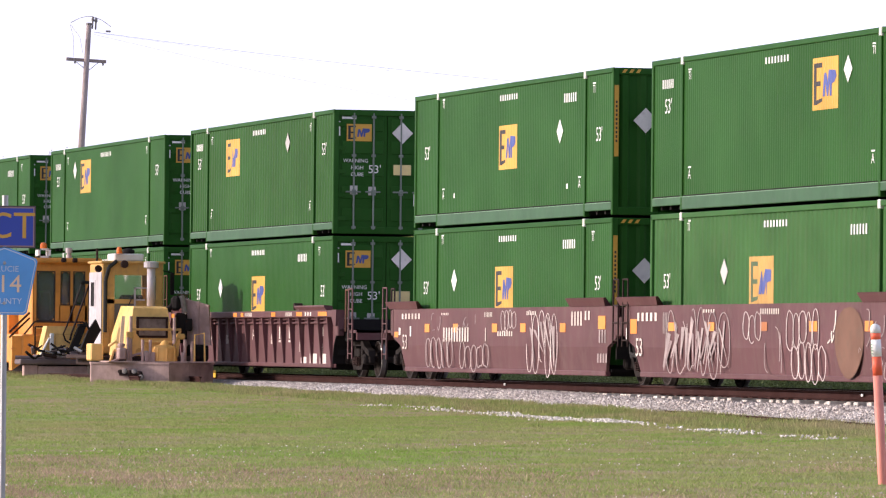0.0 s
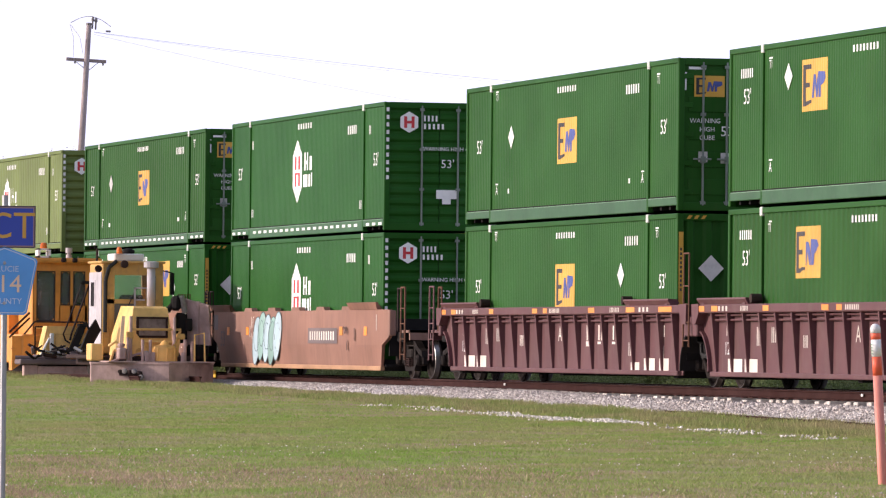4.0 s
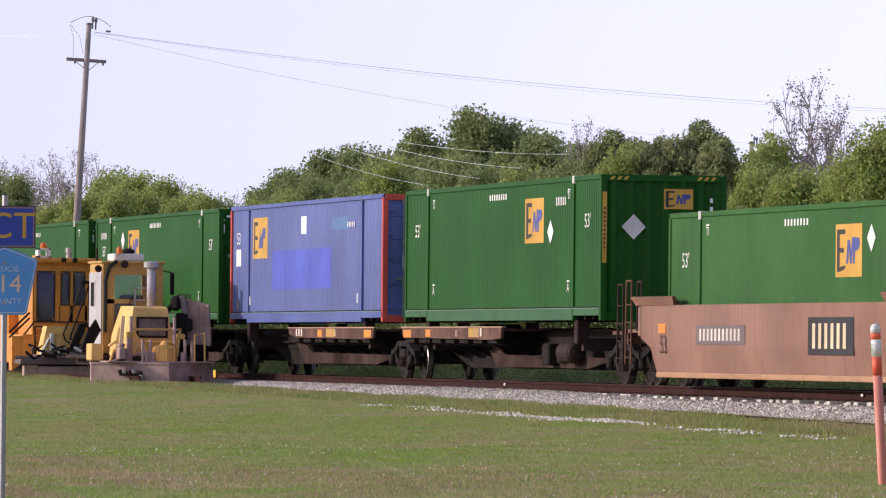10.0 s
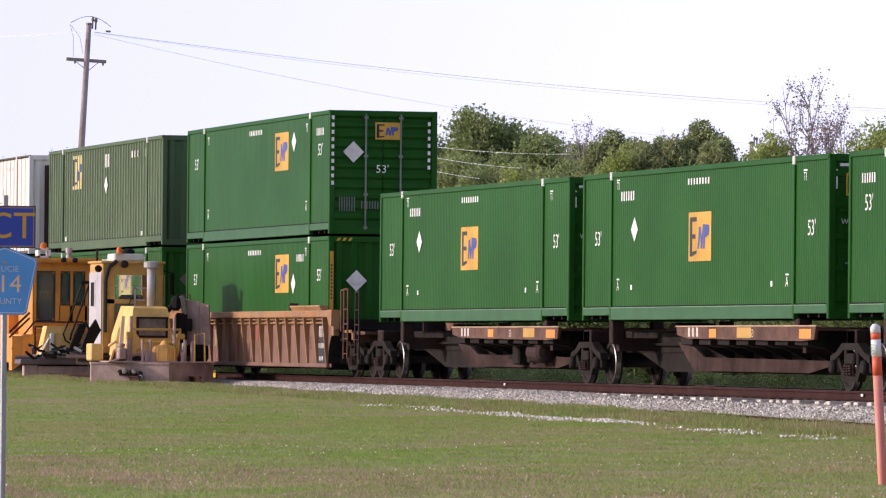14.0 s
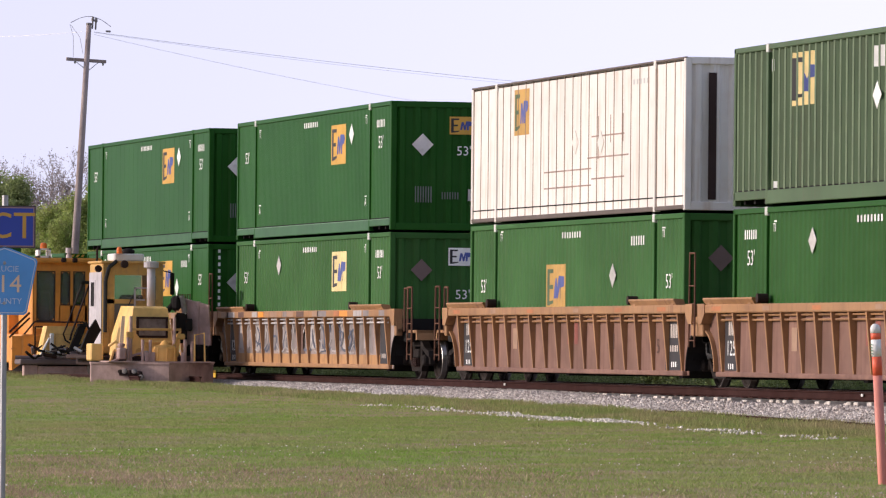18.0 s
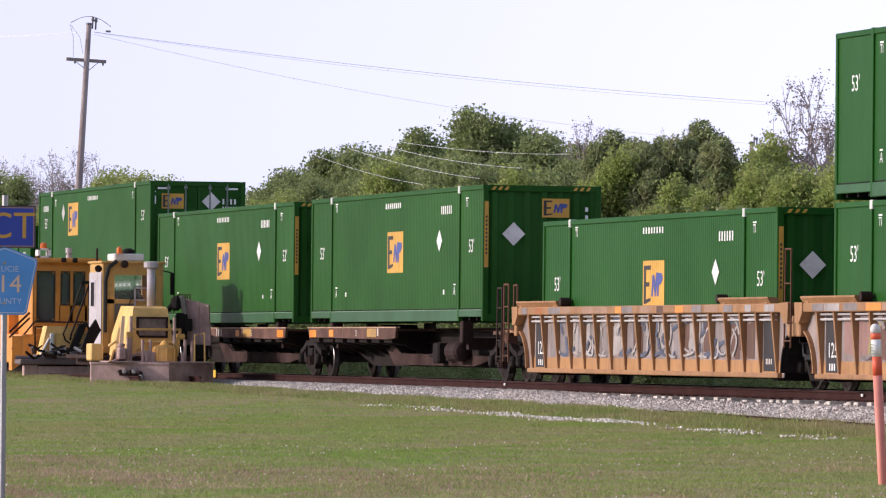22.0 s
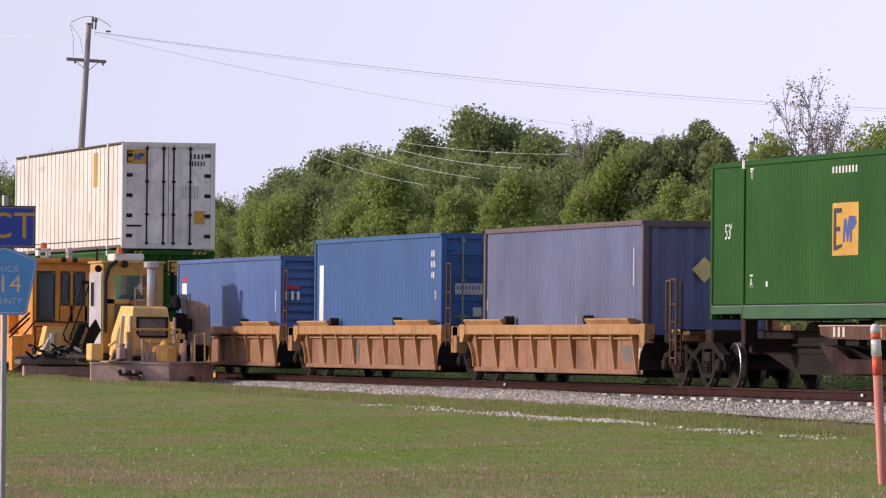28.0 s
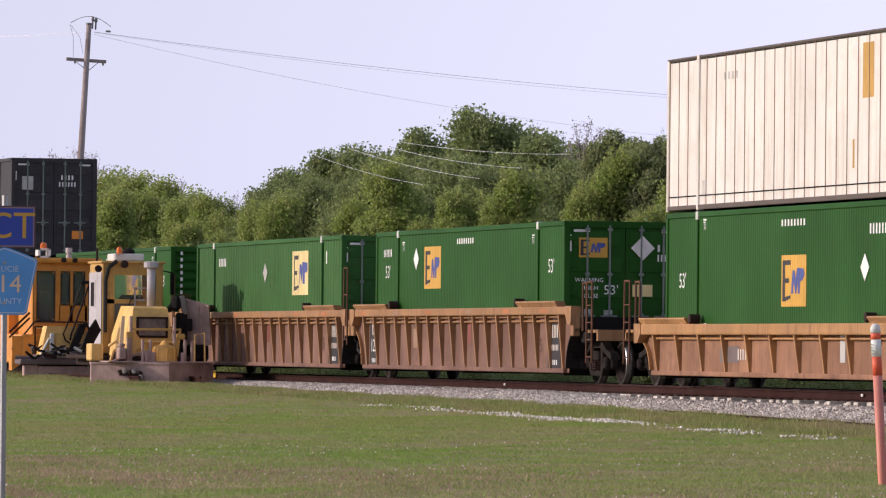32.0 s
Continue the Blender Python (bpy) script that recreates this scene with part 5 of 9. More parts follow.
# unit, level, label, paint, ribs, end, side markings, end markings, extra
LOADS = [
    (1, UP, G53 + "stacked on another", GREEN, "fine", "front", marks("hi", 2.83, 4.15), FRONT, {}),
    (1, LOW, "weathered green ribbed container, ochre panel, in a well", GREEN_T, "ribbed", "front", marks("mid", -0.9, -3.2, "ochre", dm=PLAC), FRONT, {}),
    (2, UP, G53 + "stacked on another", GREEN, "fine", "front", marks("mid", -0.1, 4.06), STRIPE, {}),
    (2, LOW, G53 + "sunk in a well car", GREEN, "fine", "front", marks("mid", -0.3, -4.5), STRIPE, {}),
    (3, UP, "green ribbed container with doors and an amber panel, stacked", GREEN, "ribbed", "door", marks("hi", -3.1, 3.15, dm=PLAC), DOOR, {}),
    (3, LOW, "green container with doors and an amber panel in a well", GREEN, "fine", "door", marks("mid", 0.0, -4.33), DOOR, {}),
    (4, UP, "green container with doors, panel near its end, stacked", GREEN, "fine", "door", marks("hi", -2.95, -4.47), DOOR, {}),
    (4, LOW, "green ribbed container with doors in a well car", GREEN, "ribbed", "door", marks("hi", -3.3, 2.99, dm=PLAC), DOOR, {}),
    (5, UP, G53 + "stacked on another", GREEN, "fine", "door", marks("mid", 0.0, -4.37), DOOR, {}),
    (5, LOW, G53 + "sunk in a well car", GREEN, "fine", "front", marks("mid", -0.05, 4.1), STRIPE, {}),
    (6, UP, "bright green container with a white and red emblem, stacked", GREEN_B, "fine", "hdoor", HUBS, HUBE, {"dashes": True}),
    (6, LOW, "bright green container with a white and red emblem in a well", GREEN_B, "fine", "hdoor", HUBS, HUBE, {}),
    (7, UP, "green ribbed container with dashed reflective tape, stacked", GREEN, "ribbed", "door", marks("mid", 0.04, -4.35, dm=PLAC), DOOR, {"dashes": True}),
    (7, LOW, G53 + "sunk in a well car", GREEN_B, "fine", "front", marks("hi", 2.85, 4.14, num=5.0), STRIPE, {}),
    (8, UP, "sun-bleached yellow-green container with a white emblem, stacked", GREEN_Y, "ribbed", "hdoor", HUBS, HUBE, {}),
    (8, LOW, "weathered pale green container with an amber panel in a well", GREEN_T, "fine", "door", marks("mid", 0.1, -4.29), DOOR, {}),
    (9, LOW, "weathered green container alone in an orange well car", GREEN_T, "sheet", "front", marks("hi", 3.0, 4.28, num=7.0), FRONT, {}),
    (10, SP, G53 + "riding on a spine car", GREEN_B, "fine", "front", marks("hi", 2.9, 4.2, num=5.0), STRIPE, {}),
    (11, SP, "faded blue container with orange-red corner posts on a spine car", BLUE_E, "ribbed", "door", [("logo", "amber", -4.8, 2.08, 1.54, 1.0), ("rect", 0.0, 2.32, 0.55, 0.42, WHITE), ("rect", -7.2, 1.62, 0.55, 0.42, WHITE), ("text", "53", -7.2, 2.08, 0.42, WHITE), ("rect", -0.3, 1.28, 6.4, 0.95, mat("fresh_blue_patch_paint", (0.07, 0.10, 0.52), 0.5, dirt=0.1)), ("rect", 3.7, 2.30, 1.7, 0.30, mat("teal_blue_patch_paint", (0.08, 0.17, 0.36), 0.5)), ("bars", 4.9, 2.26, 0.8, 0.12, 5, WHITE), ("bars", -5.8, 0.55, 0.22, 0.22, 1, WHITE), ("bars", 5.6, 0.55, 0.22, 0.22, 1, WHITE), ("rect", -7.3, 0.45, 0.2, 0.22, ORLOGO)], [("logo", "amber", -0.30, 2.36), ("rect", -0.62, 1.35, 0.42, 0.32, WHITE), ("rect", -0.55, 0.6, 0.25, 0.25, PLAC)], {"edge": REDOR, "capm": BLUE_G}),
    (12, SP, G53 + "riding on a spine car", GREEN_B, "fine", "door", marks("hi", -2.9, -4.35), DOOR, {}),
    (13, SP, G53 + "riding on a spine car", GREEN_B, "fine", "door", marks("mid", 0.05, -4.37, num=-4.85), DOOR, {}),
    (14, SP, G53 + "riding on a spine car", GREEN_B, "fine", "door", marks("mid", -0.05, -4.46, num=-4.85), DOOR, {}),
    (15, UP, "green smooth-sided container with ribbed end, stacked", GREEN_B, "sheet", "hdoor", marks("hi", 2.88, 4.23, num=7.0), HEMP, {}),
    (15, LOW, G53 + "sunk in a well car", GREEN_B, "fine", "front", marks("hi", 3.0, 4.29, num=5.0), STRIPE, {}),
    (16, UP, "dull olive green post-ribbed container, stacked", GREEN_O, "deep", "front", [("logo", "pale", -3.95, 2.20, 1.48, 0.95), ("dia", 0.31, 1.75, WHITE), ("rect", 0.3, 2.42, 0.55, 0.36, WHITE), ("bars", 4.4, 2.5, 1.2, 0.18, 3, WHITE), ("rect", -5.6, 0.35, 0.5, 0.12, WHITE), ("rect", 5.2, 0.35, 0.5, 0.12, WHITE), ("bars", -5.7, 2.5, 0.2, 0.22, 2, WHITE), ("bars", 5.8, 2.5, 0.2, 0.22, 2, WHITE)], [("rect", -0.05, 1.72, 0.55, 0.45, PLAC), ("rect", 0.05, 0.62, 0.32, 0.42, WHITE), ("rect", -0.35, 1.5, 0.10, 2.4, SPINE)], {}),
    (16, LOW, "green ribbed container, pale yellow panel, in a well", GREEN, "ribbed", "front", marks("hi", 3.05, -3.28, "pale", dm=PLAC), FRONTP, {}),
    (17, UP, "rust-streaked white container with vertical seams, stacked", CREAM, "seamed", "front", [("logo", "ochre", -4.0, 2.25, 1.2, 0.95), ("bars", 5.0, 2.55, 1.2, 0.10, 5, PLAC)] + [("rect", 1.9 + 0.9 * (i % 3), 1.70 - 0.3 * (i // 3), 0.06, 0.55, SCRIB) for i in range(4)] + [("rect", 2.6, 1.58 - 0.42 * i, 3.0 if i % 2 else 2.4, 0.03, SCRIB) for i in range(3)] + [("rect", -0.4, 0.95, 3.6, 0.03, SCRIB), ("rect", -0.4, 0.62, 3.6, 0.03, SCRIB), ("dia", 0.2, 1.5, CREAM), ("dia", 2.1, 1.45, CREAM)], [("dia", 0.1, 1.65, PLAC), ("rect", -0.2, 1.4, 0.16, 2.4, SPINE), ("rect", -0.75, 1.4, 0.16, 2.4, SPINE)], {"capm": CREAM}),
    (17, LOW, "weathered green ribbed container, ochre panel, in a well", GREEN_T, "ribbed", "front", marks("mid", -1.2, 3.06, "ochre", dm=PLAC), FRONTP, {}),
    (18, UP, "green smooth-sided container with amber panel, stacked", GREEN_B, "fine", "front", marks("hi", 2.82, 4.15, num=7.0), FRONT, {}),
    (18, LOW, "green ribbed container, pale yellow panel, in a well", GREEN_T, "ribbed", "front", marks("hi", 3.0, -3.33, "pale", dm=PLAC, num=7.0), FRONTW, {}),
    (19, UP, "green smooth-sided container with amber panel, stacked", GREEN_B, "sheet", "front", marks("hi", 2.85, 4.21, num=7.0), FRONT, {"capm": GREEN_B}),
    (19, LOW, "green smooth-sided container with amber panel in a well", GREEN_B, "sheet", "front", marks("hi", 2.75, 4.11, "amber", num=5.0), [("dia", -0.56, 1.92, PLAC), ("vert", -1.0, 2.72, 12), ("bars", 0.3, 0.8, 0.6, 0.3, 7, FAINT)], {}),
    (20, LOW, G53 + "alone in a well car", GREEN_B, "fine", "front", marks("mid", 0.0, 4.17), STRIPE, {}),
    (21, SP, G53 + "riding on a spine car", GREEN, "fine", "front", marks("mid", 0.15, 4.23), STRIPE, {}),
    (22, SP, G53 + "riding on a spine car", GREEN, "fine", "front", marks("mid", 0.0, 4.16), STRIPE, {}),
    (23, 2.17, "green road trailer with dashed tape on a spine car", GREEN, "fine", "door", marks("hi", -2.9, -4.33, dm=PLAC), DOOR, {"dashes": True, "trailer": True}),
    (24, SP, G53 + "riding on a spine car", GREEN_B, "fine", "front", marks("hi", 3.0, 4.26, num=7.0), FRONT[:1] + FRONT[4:6], {"capm": LBLUE}),
    (25, SP, G53 + "riding on a spine car", GREEN, "fine", "front", marks("mid", 0.0, 4.08), STRIPE, {}),
    (26, LW, "chalky grey-blue ocean container in a well", BLUE_G, "ribbed", "front", [("bars", 5.4, 1.9, 0.10, 0.75, 1, WHITE), ("rect", -5.9, 1.2, 0.1, 0.25, WHITE), ("rect", -4.9, 0.55, 0.04, 0.5, PLAC), ("rect", -2.0, 1.3, 0.04, 0.3, PLAC), ("rect", 1.2, 0.6, 0.03, 0.7, PLAC), ("rect", 0.8, 0.5, 0.03, 0.5, PLAC)], [("dia", -0.05, 1.85, YPALE)], {"length": 12.192, "height": 2.80, "posts": False, "edge": mat("rust_edged_blue_paint", (0.13, 0.09, 0.10), 0.6)}),
    (27, LW, "strong blue ocean container with doors in a well", BLUE_S, "fine", "door", [("rect", -5.45, 1.15, 0.42, 2.1, WHITE), ("bars", 5.3, 2.35, 0.35, 0.14, 2, WHITE), ("bars", 5.3, 2.12, 0.4, 0.14, 3, WHITE), ("bars", 5.3, 1.88, 0.3, 0.14, 2, WHITE), ("rect", 5.5, 1.45, 0.10, 0.2, PLAC), ("rect", -0.6, 0.30, 0.22, 0.22, WHITE)], [("rect", -1.1, 2.74, 0.25, 0.06, YELLOW)] + OCEAN_S, {"length": 12.192, "height": 2.80, "posts": False}),
    (28, LW, "sky blue ocean container with ribbed doors in a well", BLUE_A, "fine", "hdoor", [("rect", -5.3, 1.75, 0.6, 0.30, WHITE), ("rect", -5.25, 2.0, 0.55, 0.12, RED), ("bars", 5.5, 1.4, 0.1, 0.5, 1, WHITE)], OCEAN_D, {"length": 12.192, "height": 2.49, "posts": False}),
    (29, UP - 0.02, "white seamed container with grimy barred doors, stacked", CREAM, "seamed", "plain", [("rect", 4.2, 2.22, 0.62, 0.95, ORLOGO), ("bars", -3.9, 2.45, 1.0, 0.14, 4, PLAC), ("rect", -5.6, 0.4, 0.3, 0.3, PLAC), ("rect", 3.4, 0.8, 0.10, 0.5, ORLOGO)], WHITED, {"capm": CREAM}),
    (29, LOW, G53 + "in a low well car", GREEN, "fine", "front", marks("mid", 0.0, 4.11), STRIPE, {}),
    (30, LOW, G53 + "sunk in a well car", GREEN, "fine", "door", marks("hi", -2.9, -4.36), DOOR, {}),
    (31, LOW, "weathered green ribbed container, pale panel, in a well", GREEN_T, "ribbed", "door", [("logo", "pale", 3.7, 2.06, 1.7, 1.05), ("dia", -0.1, 2.1, PLAC), ("bars", -5.0, 2.4, 0.9, 0.2, 5, WHITE), ("bars", 6.5, 2.4, 0.2, 0.3, 1, WHITE)], [("bars", -0.15, 2.10, 0.55, 0.18, 4, WHITE), ("bars", -0.05, 1.80, 0.8, 0.18, 6, WHITE), ("rect", -0.92, 2.70, 0.34, 0.05, WHITE), ("rect", -1.16, 2.45, 0.05, 0.34, WHITE)], {}),
    (32, LOW, G53 + "sunk in a well car", GREEN, "fine", "hdoor", marks("hi", 2.9, 4.2), [("vert", -1.0, 2.72, 12), ("dia", -0.3, 1.92, PLAC)], {}),
    (33, UP, "black container with barred doors, stacked", BLACKC, "fine", "door", [("bars", 0, 2.5, 1.5, 0.2, 6, WHITE)], BLKD, {"capm": BLACKC}),
    (33, LOW, G53 + "sunk in a well car", GREEN, "fine", "door", marks("hi", -2.9, -4.36), DOOR, {}),
]
MIDDLE = {1: -108.76, 2: -127.64, 3: -151.63, 4: -171.08, 5: -190.54, 6: -214.08, 7: -233.43, 8: -252.99, 9: -276.42, 10: -297.35, 11: -315.60, 12: -333.13, 13: -350.38, 14: -367.55, 15: -388.76, 16: -408.06, 17: -427.38, 18: -450.75, 19: -470.24, 20: -489.73, 21: -510.74, 22: -528.75, 23: -545.95, 24: -563.40, 25: -580.72, 26: -599.44, 27: -615.31, 28: -631.13, 29: -652.75, 30: -676.24, 31: -695.78, 32: -715.20, 33: -738.60}
for unit, base, text, paint, rib, end, side, endart, more in LOADS:
    box = rides(container(text, paint, rib=rib, end=end, side=side, endart=endart, **more), MIDDLE[unit], base)
    if more.get("trailer"):
        trailer_gear(box)

RUSTD = mat("dark_stencil_stain", (0.085, 0.04, 0.032), 0.75, dirt=0.4)
FADERED = mat("faded_red_paint", (0.24, 0.065, 0.05), 0.7, dirt=0.5, dirt_rgb=(0.20, 0.10, 0.07), vary=0.12)
TANP = mat("pale_tan_patch", (0.34, 0.21, 0.14), 0.7, dirt=0.3)
REFL = [("rect", x, 1.06, 0.30, 0.20, HIVIS) for x in (-7.4, -5.2, 4.8, 7.2)]
GHOSTW = mat("rubbed_white_spray_paint", (0.52, 0.44, 0.42), 0.65, dirt=0.5, dirt_rgb=(0.16, 0.09, 0.09), scale=2.5, vary=0.12)
PALEG = mat("chalky_grey_spray_paint", (0.27, 0.20, 0.20), 0.7, dirt=0.6, dirt_rgb=(0.12, 0.06, 0.06), scale=1.5, vary=0.12)
OCHREP = mat("ochre_spray_paint", (0.150, 0.070, 0.042), 0.7, dirt=0.4, scale=1.5)
DULLO = mat("dirty_orange_reflector", (0.42, 0.15, 0.05), 0.6, dirt=0.4)
ORNG = [("rect", x, 1.12, 0.42, 0.18, HIVIS) for x in (-6.0, -3.5, -0.2, 2.1, 5.2)]
BROWN_ART = [("bars", -3.4, 0.98, 2.3, 0.30, 10, SPRAYW), ("bars", -0.9, 0.98, 0.15, 0.28, 1, SPRAYW), ("bars", 0.7, 1.0, 1.3, 0.10, 7, SPRAYW), ("loops", -4.9, 0.62, 5, 2.4, 0.62, 12, GHOST, 0.011), ("loops", -1.9, 0.52, 5, 2.5, 0.58, 13, GHOST, 0.011), ("shards", 3.6, 0.82, 6, 2.0, 1.15, 3, GHOST), ("loops", 3.6, 0.85, 5, 2.4, 1.25, 11, GHOSTW, 0.009), ("loops", 0.95, 1.28, 4, 1.2, 0.42, 15, GHOSTW, 0.009), ("tag", -2.6, 1.25, 1.6, 0.35, 16, 5, GHOST, 0.014), ("tag", -5.2, 1.25, 0.8, 0.35, 17, 4, GHOST, 0.014), ("text", "53", -8.0, 0.80, 0.46, SPRAYW), ("bars", -7.4, 1.38, 1.8, 0.12, 6, SPRAYW), ("bars", -4.4, 1.42, 0.7, 0.05, 5, SPRAYW), ("bars", -0.7, 1.40, 0.7, 0.10, 6, SPRAYW), ("bars", 2.8, 1.42, 0.8, 0.08, 6, SPRAYW), ("bars", 6.3, 1.30, 0.9, 0.28, 4, SPRAYW), ("bars", 7.1, 1.36, 0.5, 0.18, 2, SPRAYW), ("rect", 8.1, 1.22, 0.52, 0.26, HIVIS), ("bars", 8.2, 0.95, 0.6, 0.26, 3, GHOST), ("bars", 8.2, 0.52, 0.8, 0.18, 4, GHOST), ("rect", -8.8, 0.98, 0.35, 0.12, HIVIS), ("rect", -7.5, 1.05, 0.12, 0.22, WHITE), ("rect", -8.5, 1.05, 0.16, 0.16, WHITE)] + ORNG
BROWN_ART2 = [("shards", -4.2, 0.80, 13, 3.9, 1.15, 8, GHOST), ("shards", -4.4, 0.70, 9, 3.4, 0.9, 9, PALEG), ("loops", -4.2, 0.85, 6, 4.2, 1.2, 21, GHOST, 0.009), ("loops", -0.7, 1.10, 3, 1.1, 0.6, 22, GHOSTW, 0.009), ("tag", 0.6, 0.75, 1.0, 0.9, 24, 3, GHOST, 0.014), ("loops", 2.35, 1.10, 5, 1.9, 0.72, 23, GHOSTW, 0.009), ("loops", 2.7, 0.48, 5, 2.0, 0.66, 26, GHOSTW, 0.009), ("tag", 4.0, 1.15, 0.5, 0.6, 28, 3, SPRAYW, 0.022), ("leaf", 5.0, 0.90, 1, 1.1, 1.2, OCHREP, OCHREP, OCHREP, 0.0), ("tag", 6.4, 1.1, 1.5, 0.6, 29, 5, GHOST, 0.014), ("tag", 6.6, 0.5, 2.0, 0.5, 30, 6, GHOST, 0.010), ("text", "53", -8.1, 0.72, 0.50, SPRAYW), ("bars", -7.5, 1.32, 1.5, 0.16, 5, SPRAYW), ("bars", -6.3, 1.20, 0.35, 0.4, 3, GHOST), ("bars", -3.4, 1.42, 0.8, 0.06, 5, SPRAYW), ("bars", 0.4, 1.40, 1.2, 0.10, 9, SPRAYW), ("rect", -8.5, 1.14, 0.45, 0.28, HIVIS), ("rect", -5.9, 1.13, 0.42, 0.16, HIVIS), ("rect", -3.3, 1.13, 0.42, 0.16, HIVIS), ("rect", 0.0, 1.13, 0.42, 0.16, DULLO), ("rect", 2.95, 1.13, 0.46, 0.18, HIVIS), ("rect", 6.1, 1.13, 0.46, 0.18, HIVIS), ("rect", -8.95, 1.0, 0.16, 0.22, WHITE), ("bars", 8.3, 1.40, 0.9, 0.14, 5, SPRAYW)]


def stake_art(fill, tall):
    if fill:
        s = [("text", "125", -7.7, 0.72, 0.34, WHITE), ("bars", -7.7, 1.08, 0.3, 0.24, 3, SPRAYW), ("rect", -7.3, 0.40, 0.9, 0.28, SPRAYW), ("rect", -6.3, 0.40, 0.8, 0.28, SPRAYW), ("rect", 6.5, 0.38, 0.75, 0.30, SPRAYW), ("rect", 7.5, 0.38, 0.65, 0.30, SPRAYW), ("rect", 5.5, 0.36, 0.6, 0.18, SPRAYW), ("text", "A", 0.0, 0.98, 0.42, SPRAYW), ("text", "5", 6.4, 0.82, 0.46, SPRAYW)]
        s += [("bars", x, z, w, h, n, SPRAYW) for x, z, w, h, n in ((2.2, 1.02, 0.42, 0.30, 2), (3.05, 1.02, 0.40, 0.30, 2), (4.1, 1.02, 0.40, 0.28, 2), (2.2, 0.80, 0.5, 0.10, 1), (3.05, 0.82, 0.5, 0.05, 1), (4.1, 0.82, 0.5, 0.05, 1), (-5.8, 0.95, 0.3, 0.34, 3), (-4.9, 0.98, 0.3, 0.28, 3), (-3.0, 0.86, 0.3, 0.22, 4), (5.2, 0.70, 0.32, 0.26, 3), (7.4, 1.05, 0.4, 0.22, 3), (7.4, 0.62, 0.36, 0.30, 2), (-6.6, 1.2, 0.10, 0.24, 1), (5.3, 1.2, 0.10, 0.24, 1))]
        s += [("chord", "rect", x, w, 0.10, HIVIS) for x, w in ((-9.0, 0.5), (-8.1, 0.4), (-4.9, 0.35), (-1.4, 0.4), (-0.6, 0.3), (2.9, 0.45), (5.7, 0.6), (8.1, 0.9))]
        return s + [("chord", "bars", x, w, 0.09, n, SPRAYW) for x, w, n in ((-7.5, 0.7, 3), (-6.2, 0.5, 6), (0.15, 0.8, 8), (4.6, 0.7, 7), (6.7, 0.8, 3))]
    s = [("rect", -7.85, 0.80, 0.8, 0.95, PANEL), ("text", "125", -7.85, 0.72, 0.40, WHITE), ("bars", -7.85, 1.10, 0.35, 0.26, 3, SPRAYW), ("bars", -7.85, 0.40, 0.4, 0.10, 3, WHITE), ("rect", 7.65, 0.80, 1.0, 0.98, PANEL), ("bars", 7.75, 1.05, 0.5, 0.26, 4, SPRAYW), ("bars", 7.75, 0.72, 0.55, 0.12, 5, SPRAYW), ("bars", 7.75, 0.42, 0.4, 0.10, 3, WHITE), ("text", "5", 6.65, 0.75, 0.40, RUSTD)]
    s += [("chord", "rect", x, w, 0.08, m) for x, w, m in ((-8.3, 0.6, DULLO), (-5.2, 0.4, TANP), (-2.2, 0.5, DULLO), (1.3, 0.4, TANP), (4.4, 0.5, DULLO), (7.4, 0.6, DULLO))]
    if tall:
        s += [("bars", 0.9, 1.0, 1.6, 0.42, 3, FADERED), ("rect", -4.0, 0.90, 0.32, 0.42, TANP), ("bars", 3.4, 0.85, 0.6, 0.3, 2, RUSTD)]
    return s




